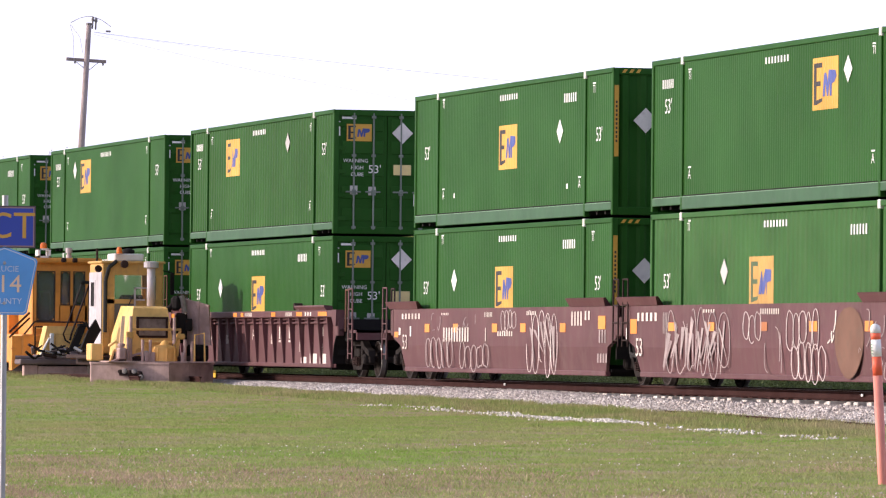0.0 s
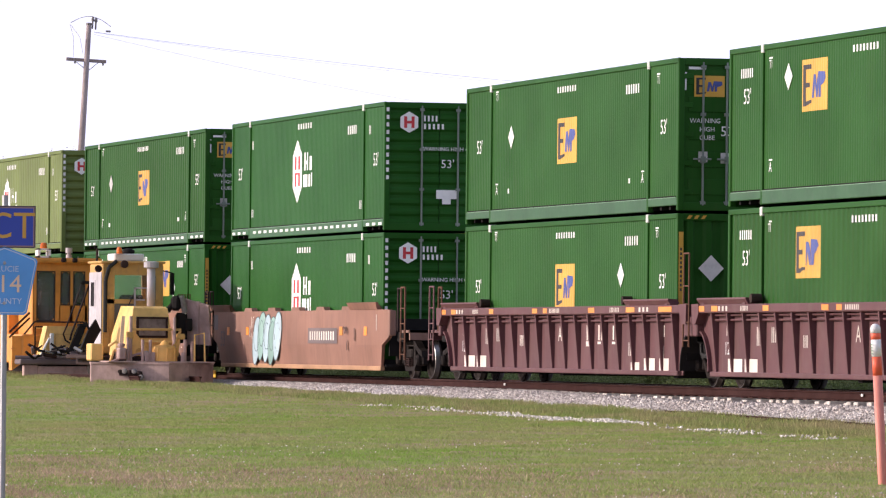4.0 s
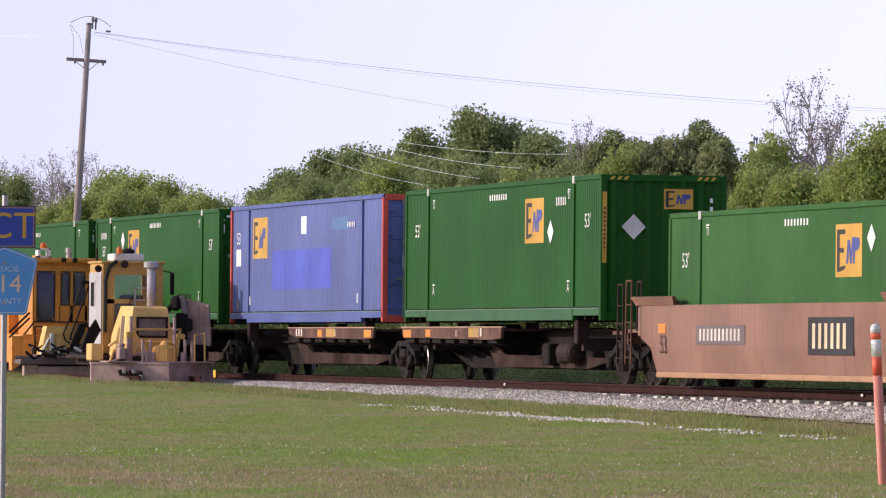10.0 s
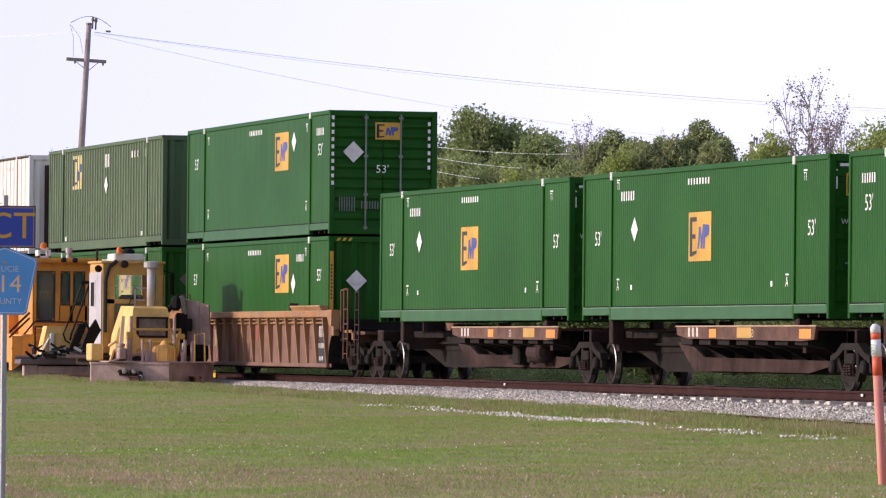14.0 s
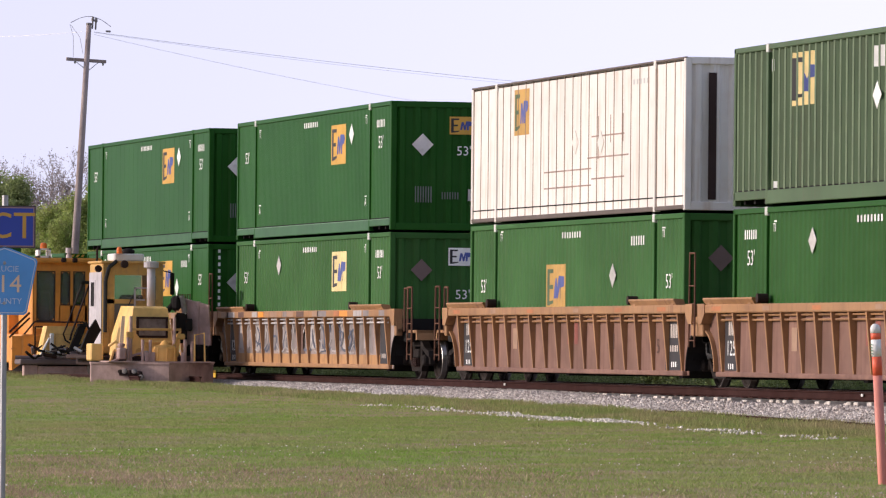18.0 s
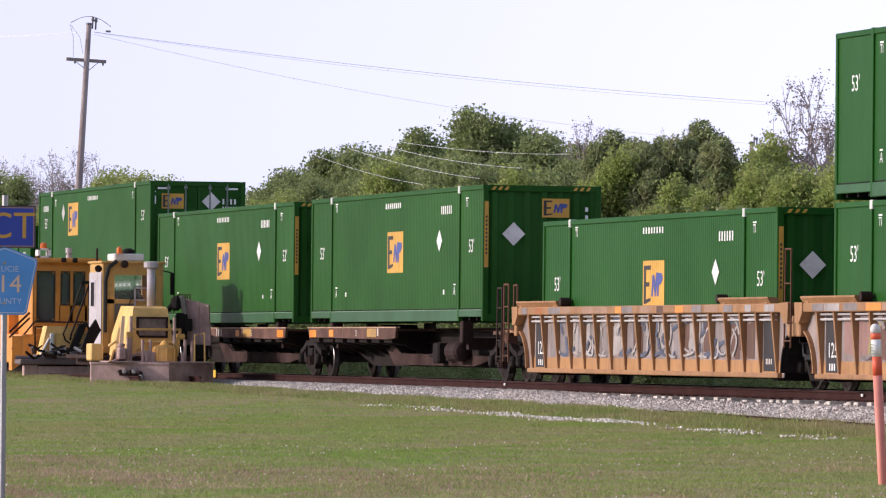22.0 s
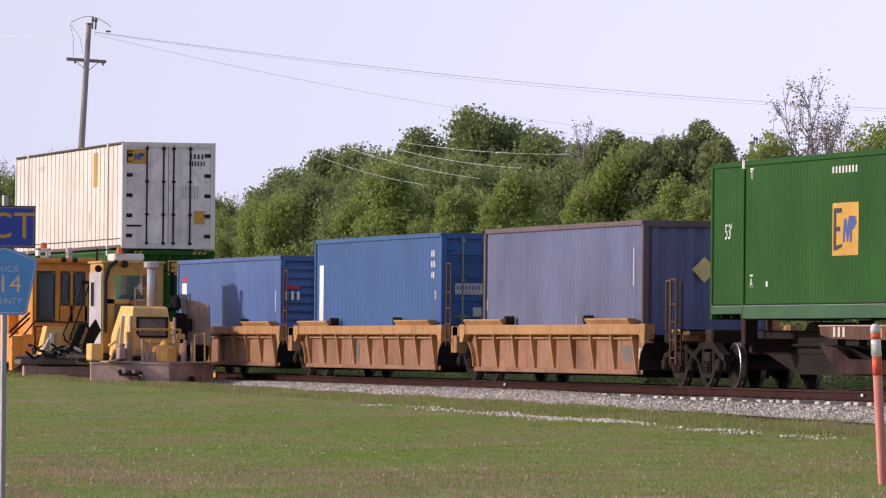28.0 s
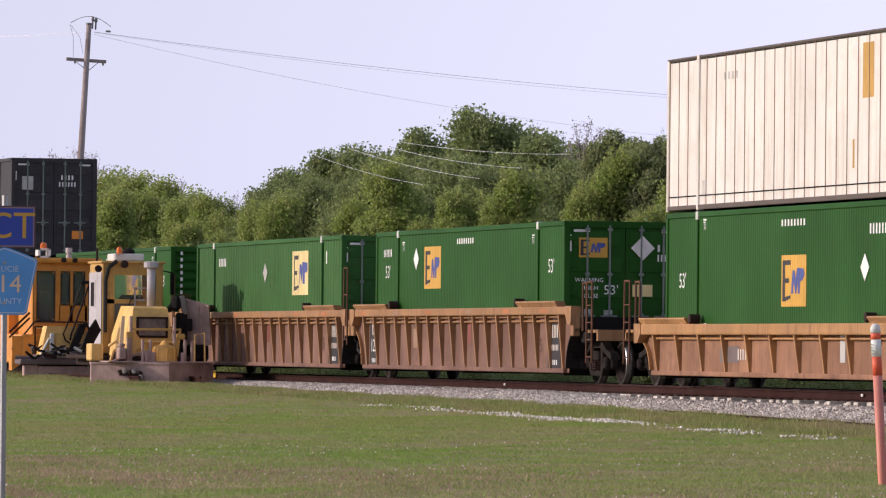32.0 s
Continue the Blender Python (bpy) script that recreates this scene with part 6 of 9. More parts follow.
def paint_art(seed):
    """Layers of spray paint between the stakes: smeared ground, upright strokes, dark and bright outlines."""
    rng = random.Random(seed)
    grey, blue, pale, brown, pink, lime = (mat("smeared_grey_paint", (0.24, 0.205, 0.205), 0.7, dirt=0.5, streak=0.5), mat("smeared_slate_blue_paint", (0.085, 0.10, 0.155), 0.7, dirt=0.4, streak=0.5), mat("smeared_pale_paint", (0.40, 0.36, 0.35), 0.7, dirt=0.4, streak=0.5), mat("smeared_brown_paint", (0.12, 0.06, 0.045), 0.7, dirt=0.4, streak=0.4), mat("smeared_pink_paint", (0.30, 0.17, 0.15), 0.7, dirt=0.4, streak=0.4), mat("smeared_lime_paint", (0.30, 0.27, 0.08), 0.7, dirt=0.4, streak=0.3))
    s = [("rect", -7.85, 0.82, 0.8, 1.0, PANEL), ("text", "125", -7.85, 0.70, 0.38, WHITE), ("bars", -7.85, 0.42, 0.4, 0.12, 3, WHITE), ("rect", 7.9, 0.80, 0.7, 0.95, PANEL), ("bars", 7.9, 0.5, 0.4, 0.10, 4, SPRAYW)]
    ground, mid, line, wide = {5: (grey, blue, pale, 0.045), 6: (pink, grey, lime, 0.055), 7: (grey, blue, pale, 0.055)}[seed]
    for i in range(18):
        s.append(("patch", -6.8 + i * 0.78 + rng.uniform(-0.1, 0.1), 0.92, 0.5 + 0.5 * rng.random(), 0.56 + 0.12 * rng.random(), rng.choice((ground, ground, ground, brown, pale if seed != 6 else grey)), rng.randrange(6)))
    s += [("tag", -0.2, 0.92, 13.0, 0.62, seed * 7 + 1, 22, mid, wide), ("tag", -0.2, 0.92, 12.6, 0.66, seed * 7 + 2, 24, line, 0.032), ("tag", 0.4, 0.92, 12.0, 0.64, seed * 7 + 3, 14, brown if seed == 6 else pale, 0.03), ("tag", 3.6, 0.92, 5.5, 0.64, seed * 7 + 4, 10, line if seed == 6 else blue, 0.035)]
    for i in range(16):
        s.append(("chord", "rect", -8.4 + i * 1.1 + rng.uniform(-0.3, 0.3), 0.35 + 0.6 * rng.random(), 0.13, rng.choice((grey, pale, HIVIS, DULLO, TANP, brown, TANP, grey))))
    return s


TEALD = mat("dark_teal_outline_paint", (0.06, 0.10, 0.11), 0.6, dirt=0.2)
TEALP = mat("pale_teal_spray_paint", (0.36, 0.52, 0.48), 0.6, dirt=0.2, vary=0.1)
PURPF = mat("faded_purple_paint", (0.17, 0.085, 0.11), 0.7, dirt=0.3)
YELFAD = mat("faded_yellow_square", (0.36, 0.19, 0.075), 0.7, dirt=0.4, dirt_rgb=(0.25, 0.12, 0.08))
ART6 = [("leaf", -3.0, 0.88, 5, 2.9, 1.15, TEAL, TEALD, TEAL2, 0.16), ("loops", -3.0, 0.95, 5, 2.9, 0.7, 61, TEALD, 0.008), ("tag", -4.6, 1.15, 0.6, 0.5, 61, 5, SPRAYW, 0.014), ("rect", -3.1, 1.14, 0.42, 0.16, HIVIS), ("rect", 2.92, 0.95, 3.0, 0.36, GREYSP), ("bars", 2.92, 0.95, 2.6, 0.20, 11, SPRAYW), ("text", "53", -8.0, 0.85, 0.55, GREYSP), ("rect", -8.9, 1.28, 0.6, 0.38, GREYSP), ("bars", 8.3, 1.25, 0.12, 0.36, 1, SPRAYW), ("tag", 5.6, 0.9, 1.2, 0.5, 62, 4, RUSTD, 0.03)] + REFL
ART7 = [("leaf", 3.3, 0.88, 4, 2.5, 1.25, TEAL, TEALD, TEALP, -0.12), ("loops", 3.4, 0.80, 4, 2.3, 0.6, 63, TEALD, 0.008), ("rect", -0.9, 1.02, 2.1, 0.62, YELFAD), ("rect", -1.0, 1.18, 1.35, 0.18, PURPF), ("bars", -0.85, 0.92, 1.7, 0.36, 4, PURPF), ("tag", 7.0, 0.95, 1.4, 0.6, 31, 6, SPRAYW), ("tag", -8.3, 1.05, 0.9, 0.5, 32, 4, SPRAYW), ("tag", -4.2, 1.05, 3.6, 0.4, 33, 8, RUSTD), ("text", "53", -7.8, 0.7, 0.5, GREYSP)] + REFL
ART8 = [("plume", 0.6, 0.88, 4, 2.7, 1.30, 3, CREAMSP), ("shards", 0.5, 0.78, 9, 2.6, 0.9, 41, CREAMSP), ("tag", 3.2, 0.95, 1.8, 0.6, 42, 9, SPRAYW), ("rect", -4.1, 0.98, 3.0, 0.36, GREYSP), ("bars", -4.1, 0.98, 2.6, 0.22, 11, SPRAYW), ("tag", 7.4, 1.05, 1.2, 0.5, 43, 5, SPRAYW), ("rect", 6.4, 0.72, 0.12, 0.3, SPRAYW), ("rect", -8.4, 1.0, 0.08, 0.22, SPRAYW)] + REFL
ART9 = [("rect", -3.95, 0.98, 3.1, 0.36, GREYSP), ("bars", -3.95, 0.98, 2.7, 0.22, 11, SPRAYW), ("rect", 2.7, 0.96, 2.6, 0.66, PANEL), ("bars", 2.7, 0.96, 2.1, 0.44, 6, CREAMSP), ("rect", 8.1, 1.2, 0.5, 0.5, GREYSP), ("bars", 8.1, 1.2, 0.4, 0.36, 1, SPRAYW), ("rect", -7.8, 1.1, 0.5, 0.18, HIVIS), ("text", "53", -7.7, 0.78, 0.5, RUSTD), ("rect", 7.0, 1.0, 0.3, 0.08, BLACK)]
M, O, Y, Y2 = (MAROON, MAROON), (TTXOR, TTXOR), (YELOR, RUSTP), (YELL2, RUST2)
CARS = [
    (1, "smooth", M, 9.45, (1,), "maroon smooth-sided well car with white spray paint", BROWN_ART2, (True, True)),
    (2, "smooth", M, 9.45, (-1,), "maroon smooth-sided well car with lettering and spray paint", BROWN_ART, (True, False)),
    (3, "ribbed", M, 9.72, (1,), "maroon well car with upright stakes and white marks", stake_art(True, False), (True, True)),
    (4, "ribbed", M, 9.72, (), "maroon well car with upright stakes and white marks", stake_art(True, False), (True, False)),
    (5, "ribbed", M, 9.72, (-1,), "maroon well car with upright stakes and white marks", stake_art(True, False), (True, False)),
    (6, "smooth", O, 9.72, (1,), "faded orange smooth well car with teal spray paint", ART6, (True, True)),
    (7, "smooth", O, 9.72, (), "faded orange smooth well car with teal bubble spray paint", ART7, (True, False)),
    (8, "smooth", O, 9.72, (-1,), "faded orange smooth well car with cream spray paint", ART8, (True, False)),
    (9, "smooth", O, 9.60, (1, -1), "faded orange single well car with dark lettering panels", ART9, (True, True)),
    (15, "ribbed", Y, 9.65, (1,), "faded yellow well car with rusty side sheets", stake_art(False, True), (True, True)),
    (16, "ribbed", Y, 9.65, (), "faded yellow well car with rusty side sheets", stake_art(False, True), (True, False)),
    (17, "ribbed", Y, 9.65, (-1,), "faded yellow well car with rusty side sheets", stake_art(False, True), (True, False)),
    (18, "ribbed", (YELOR, GRAFP), 9.72, (1,), "yellow well car with overpainted grey side sheets", paint_art(5), (True, True)),
    (19, "ribbed", (YELOR, GRAFP), 9.72, (), "yellow well car with colourful spray paint between stakes", paint_art(6), (True, False)),
    (20, "ribbed", (YELOR, GRAFP), 9.72, (-1,), "yellow well car with blue spray paint between stakes", paint_art(7), (True, False)),
    (26, "ribbed", Y2, 7.92, (1,), "faded yellow short well car, rusty sides", [("rect", 5.4, 0.62, 0.9, 0.3, GREYSP), ("bars", 6.2, 0.62, 0.7, 0.2, 5, SPRAYW)], (True, True)),
    (27, "ribbed", Y2, 7.92, (), "faded yellow short well car, rusty sides", [("rect", -1.4, 0.6, 0.5, 0.4, GREYSP)], (True, False)),
    (28, "ribbed", Y2, 7.92, (-1,), "faded yellow short well car, rusty sides", [("rect", -4.3, 0.62, 0.9, 0.3, GREYSP), ("bars", -3.6, 0.62, 0.8, 0.2, 6, SPRAYW)], (True, False)),
    (29, "ribbed", Y2, 9.55, (1, -1), "faded yellow low-sided well car, rusty sides", [("rect", -3.6, 0.62, 1.2, 0.3, GREYSP), ("bars", -2.6, 0.62, 0.9, 0.2, 6, SPRAYW), ("rect", 3.2, 0.75, 0.3, 0.5, PLAC)], (True, True)),
    (30, "ribbed", Y, 9.72, (1,), "faded yellow well car with rusty side sheets", stake_art(False, True), (True, True)),
    (31, "ribbed", Y, 9.72, (), "faded yellow well car with rusty side sheets", stake_art(False, True), (True, False)),
    (32, "ribbed", Y, 9.72, (-1,), "faded yellow well car with rusty side sheets", stake_art(False, True), (True, False)),
    (33, "ribbed", Y, 9.72, (1,), "faded yellow well car with rusty side sheets", stake_art(False, True), (True, True)),
]
for unit, style, (paint, sheet), half, ends, text, art, tr in CARS:
    low = unit in (26, 27, 28, 29)
    rides(well_car(style, paint, sheet, half, ends, text, art, top=1.18 if low else 1.54, stakes=9 if low and half < 9 else 12 if low else 18, guards=unit in (6, 7), trucks=tr), MIDDLE[unit])
for first, last in ((10, 14), (21, 25)):
    for u in range(first, last + 1):
        front = 9.0 if u == first else (MIDDLE[u - 1] - MIDDLE[u]) / 2
        rear = 9.0 if u == last else (MIDDLE[u] - MIDDLE[u + 1]) / 2
        rides(spine_car(round(front, 2), round(rear, 2), ((1,) if u == first else ()) + ((-1,) if u == last else ()), "dark brown spine car with rusty orange wheel decks", (True, u == first), u - first, u == first), MIDDLE[u])


# ---- ground ----
def ground_z(x, y):
    """Height of the lawn: rises gently to the track and along it, away from the eye."""
    near = np.clip(-0.585 - 0.0061 * (x + 95) + 0.016 * (y - 31), -1.15, -0.14)
    near = near - 0.07 * np.clip((y - 30.6) / 1.4, 0, 1) * np.clip((-x - 118) / 20, 0, 1)
    return np.where(y > 32.3, np.clip(near - (y - 32.3) * 0.25, -0.8, 0), near) + 0.015 * np.sin(x * 0.9 + y * 1.3) + 0.012 * np.sin(x * 2.1 - y * 1.7)


gx = np.concatenate([np.array([-3000, -1600, -900, -600, -450, -380]), np.arange(-330, -40, 1.0), np.array([-20, 0, 30, 80, 200, 600, 1500, 3000])])
gy = np.concatenate([np.array([-3000, -1500, -600, -200, -60, -20, 0]), np.arange(5, 40, 0.7), np.arange(40, 100, 5.0), np.array([130, 200, 400, 900, 1800, 3000])])
GX, GY = np.meshgrid(gx, gy, indexing="ij")
gv = np.stack([GX, GY, ground_z(GX, GY)], -1).reshape(-1, 3)
ii = (np.arange(len(gx) - 1)[:, None] * len(gy) + np.arange(len(gy) - 1)[None]).ravel()
gq = np.stack([ii, ii + len(gy), ii + len(gy) + 1, ii + 1], -1)
tagged(new("ground", fast_mesh("ground", gv, gq, GRASS_G)), "mown green lawn with dry brown patches beside the railway", "lawn", kind="structure")


def blades(name, xy, height, width, material, label, category, lean=0.5, per=3, seed=1):
    """Grass as small pointed blades, joined."""
    g = np.random.default_rng(seed)
    xy = np.repeat(xy, per, 0) + g.normal(0, 0.05, (len(xy) * per, 2))
    n = len(xy)
    z = ground_z(xy[:, 0], xy[:, 1])
    a, h = g.uniform(0, 6.283, n), height * g.uniform(0.45, 1.3, n)
    w = width * g.uniform(0.6, 1.4, n)
    base = np.stack([xy[:, 0], xy[:, 1], z - 0.01], -1)
    side = np.stack([np.cos(a), np.sin(a), np.zeros(n)], -1) * w[:, None]
    b2 = a + g.uniform(0, 6.283, n)
    tip = base + np.stack([np.cos(b2) * h * lean, np.sin(b2) * h * lean, h], -1)
    v = np.stack([base - side, base + side, tip], 1).reshape(-1, 3)
    f = np.arange(n * 3).reshape(-1, 3)
    return tagged(new(name, fast_mesh(name, v, f, material)), label, category, kind="stuff")


def scatter(n, x0, x1, y0, y1, seed):
    g = np.random.default_rng(seed)
    p = np.stack([g.uniform(x0, x1, n), g.uniform(y0, y1, n)], -1)
    s = p[:, 1] / -p[:, 0]
    return p[(s > 0.165) & (s < 0.345)]


LAWN = np.concatenate([scatter(230000, -110, -52, 8, 32.6, 2), scatter(120000, -185, -100, 16, 32.3, 3)])
blades("lawn_grass", LAWN, 0.042, 0.007, GRASS_B, "short mown grass, green with straw-coloured patches", "grass", 0.7, 3, 4)
patch = scatter(70000, -185, -90, 29.7, 32.25, 5)
keep = np.sin(patch[:, 0] * 0.7) + np.sin(patch[:, 0] * 2.3 + 1) + np.sin(patch[:, 1] * 4) > -0.9
blades("track_side_grass", patch[keep], 0.10, 0.010, WEED_B, "taller dry grass along the ballast edge", "grass", 0.5, 2, 6)
dry = scatter(70000, -96, -62, 10, 27, 10)
edge = np.sin(dry[:, 0] * 0.5 + 2.0) + 0.8 * np.sin(dry[:, 1] * 0.9 + dry[:, 0] * 0.2) + 0.12 * (dry[:, 0] + 80) - 0.08 * (dry[:, 1] - 15) + 0.5 * np.sin(dry[:, 0] * 1.7 + dry[:, 1] * 2.3)
blades("dry_grass_patch", dry[edge > 0.6], 0.044, 0.008, DRY_B, "straw-brown dry patches in the mown lawn", "grass", 0.7, 2, 11)
gd = np.random.default_rng(12)
SPOTS = [(-83.8, 15.82, 1.5, 1500), (-78.6, 15.16, 1.6, 1200), (-74.9, 15.17, 1.9, 1800), (-82.6, 17.38, 2.0, 700), (-70.9, 13.02, 1.0, 1200), (-72.6, 17.81, 3.0, 900), (-71.5, 19.44, 3.0, 700), (-76.0, 17.19, 2.0, 700)]
bare_spot = np.concatenate([np.stack([gd.normal(x, w, n), gd.normal(y, w * 0.22, n)], -1) for x, y, w, n in SPOTS])
blades("worn_lawn_patch", bare_spot, 0.046, 0.010, DRY_B, "worn brown patch of dead grass in the lawn", "grass", 0.7, 2, 13)
weeds = scatter(900, -120, -55, 10, 31, 8)
blades("lawn_weeds", np.repeat(weeds, 6, 0), 0.07, 0.009, WEED_B, "small tufts of weeds in the lawn", "weeds", 0.9, 2, 9)


def stones(name, pts, size, material, label, category, seed):
    """Broken stones: rough six-cornered lumps, joined."""
    g = np.random.default_rng(seed)
    n = len(pts)
    base = np.array([(1, 0, 0), (-1, 0, 0), (0, 1, 0), (0, -1, 0), (0, 0, 1), (0, 0, -1)], float)
    tri = np.array([(0, 2, 4), (2, 1, 4), (1, 3, 4), (3, 0, 4), (2, 0, 5), (1, 2, 5), (3, 1, 5), (0, 3, 5)])
    q = g.normal(0, 1, (n, 3, 3))
    u = q[:, 0] / np.linalg.norm(q[:, 0], axis=1)[:, None]
    w = np.cross(u, q[:, 1])
    w /= np.linalg.norm(w, axis=1)[:, None]
    r = np.stack([u, w, np.cross(u, w)], 1)
    v = (base[None] * g.uniform(0.6, 1.2, (n, 6, 1)) * (size * g.uniform(0.6, 1.5, n))[:, None, None]) @ r + pts[:, None]
    f = (tri[None] + (np.arange(n) * 6)[:, None, None]).reshape(-1, 3)
    return tagged(new(name, fast_mesh(name, v.reshape(-1, 3), f, material)), label, category, kind="stuff")


# ---- the track ----
track = thing("railroad_track", "single main track, rusty rails on timber ties in grey ballast", "railway track", kind="structure")
bed = [(31.6, -0.74), (32.3, -0.50), (33.05, -0.30), (33.35, -0.268), (36.5, -0.26), (36.8, -0.28), (37.8, -0.75), (38.6, -0.95)]
bedm = fast_mesh("ballast_bed", np.array([(x, y, z) for x in (-700.0, 150.0) for y, z in bed]), np.array([(i, i + 1, i + 9, i + 8) for i in range(7)]), STONE)
b = new("ballast_bed", bedm)
b.parent = track
gs = np.random.default_rng(31)
sp = np.stack([gs.uniform(-172, -88, 120000), gs.uniform(31.9, 33.95, 120000)], -1)
sz = np.interp(sp[:, 1], [p[0] for p in bed], [p[1] for p in bed]) + 0.010 + np.interp(sp[:, 1], [32.3, 33.1, 33.4], [0.0, 0.02, -0.01]) + np.clip((-114 - sp[:, 0]) / 11, 0, 1) * np.interp(sp[:, 1], [32.3, 33.1, 33.4], [0.028, 0.035, 0.08])
stones("ballast", np.column_stack([sp, sz]), 0.032, STONE, "crushed grey granite ballast on the track shoulder", "ballast", 32)
sp = np.stack([gs.uniform(-168, -88, 9000), gs.uniform(34.3, 37.4, 9000)], -1)
sz = np.interp(sp[:, 1], [p[0] for p in bed], [p[1] for p in bed]) + 0.012
stones("ballast_between_rails", np.column_stack([sp, sz]), 0.045, STONE, "crushed grey ballast between and behind the rails", "ballast", 33)
RAIL = [(-0.07, -0.172), (0.07, -0.172), (0.068, -0.155), (0.012, -0.142), (0.010, -0.045), (0.036, -0.036), (0.036, -0.006), (0.026, 0), (-0.026, 0), (-0.036, -0.006), (-0.036, -0.036), (-0.010, -0.045), (-0.012, -0.142), (-0.068, -0.155)]
for yy in (TRACK_Y - 0.753, TRACK_Y + 0.753):
    part("rail", ("rail",), lambda s: s.prism(RAIL, "x", -700, 150), RAILS, track, at=(0, yy, 0))
    part("rail_head", ("railhead",), lambda s: s.box(-700, 150, -0.027, 0.027, -0.002, 0.0025), RAILT, track, at=(0, yy, 0), label="worn bright running surface")
for xt in (-129.58, -105.13):
    tag = thing("rail_tag", "small white paint tag on the near rail", "tag", at=(xt, TRACK_Y - 0.753 - 0.045, -0.07), group="rail tags")
    part("plate", ("rtag",), lambda s: s.box(-0.06, 0.06, -0.012, 0.0, -0.02, 0.03, 0.005), WHITE, tag)
tag = thing("rail_end_marker", "small yellow marker on the rail beside the machine", "marker", at=(-158.9, TRACK_Y - 0.753 - 0.045, -0.02))
part("plate", ("rmark",), lambda s: s.box(-0.30, 0.30, -0.02, 0.0, -0.10, 0.09, 0.008), SIGNY, tag)
# old siding on which the two machines stand, sunk in grass
SIDE_Y = 31.35
siding = thing("siding_track", "rusty siding rails sunk in grass", "railway track", kind="structure")
for yy in (SIDE_Y - 0.753, SIDE_Y + 0.753):
    part("rail", ("srail",), lambda s: s.prism([(p, q + 0.0) for p, q in RAIL], "x", -260, -151), RAILS, siding, at=(0, yy, -0.06))
bar = thing("old_rail", "loose rusty rail lying at the foot of the ballast", "rail")
part("rail", ("oldrail",), lambda s: s.prism(RAIL, "x", -13.0, 8.0), RAILS, bar, at=(0, 0, 0.08))
bar.location, bar.rotation_euler = (-97, 32.0, -0.56), (0, radians(0.35), 0)

# pale limestone strip in the lawn
ls = np.random.default_rng(41)
lx = ls.uniform(-122, -86, 14000)
dens = 0.05 * np.sin(lx * 1.3 + 1.0) + 0.04 * np.sin(lx * 3.1)
dens += np.interp(lx, [-118, -117, -110, -109, -102.4, -102.0, -99.2, -98.9, -97.8, -97.2, -94.4, -94.0, -88], [0, 0.04, 0.06, 0.20, 0.36, -0.05, -0.05, 0.06, 0.01, 0.10, 0.10, 0.0, 0.02])
ok = ls.uniform(0, 1, 14000) < dens
lx = lx[ok]
ly = np.interp(lx, [-122, -117.3, -113.1, -108.4, -104.2, -102.3, -98.6, -96.7, -94.6, -92.9, -89.9, -88.1], [29.3, 29.12, 29.1, 28.93, 29.10, 29.15, 28.85, 28.79, 28.73, 28.95, 28.91, 28.8]) + ls.normal(0, 0.17, len(lx))
stones("limestone_strip", np.column_stack([lx, ly, ground_z(lx, ly) + 0.03]), 0.022, CHALK, "line of pale limestone chips in the lawn", "gravel", 42)

fl = np.random.default_rng(43)
fp = scatter(1000, -90, -62, 11, 27, 44)
fp = fp[(np.sin(fp[:, 0] * 0.55 + fp[:, 1] * 0.3) + fl.normal(0, 0.5, len(fp))) > 0.25]
stones("lawn_flowers", np.column_stack([fp, ground_z(fp[:, 0], fp[:, 1]) + 0.05]), 0.011, CHALK, "tiny white flower heads in the lawn", "wildflowers", 45)

# ---- roadside things ----
SIGNO = mat("dull_orange_sign_letters", (0.60, 0.34, 0.055), 0.5, dirt=0.2)
PEACH = mat("faded_peach_sign_figures", (0.72, 0.52, 0.36), 0.5, dirt=0.15)
PALES = mat("faded_pale_blue_lettering", (0.50, 0.58, 0.72), 0.5, dirt=0.1)


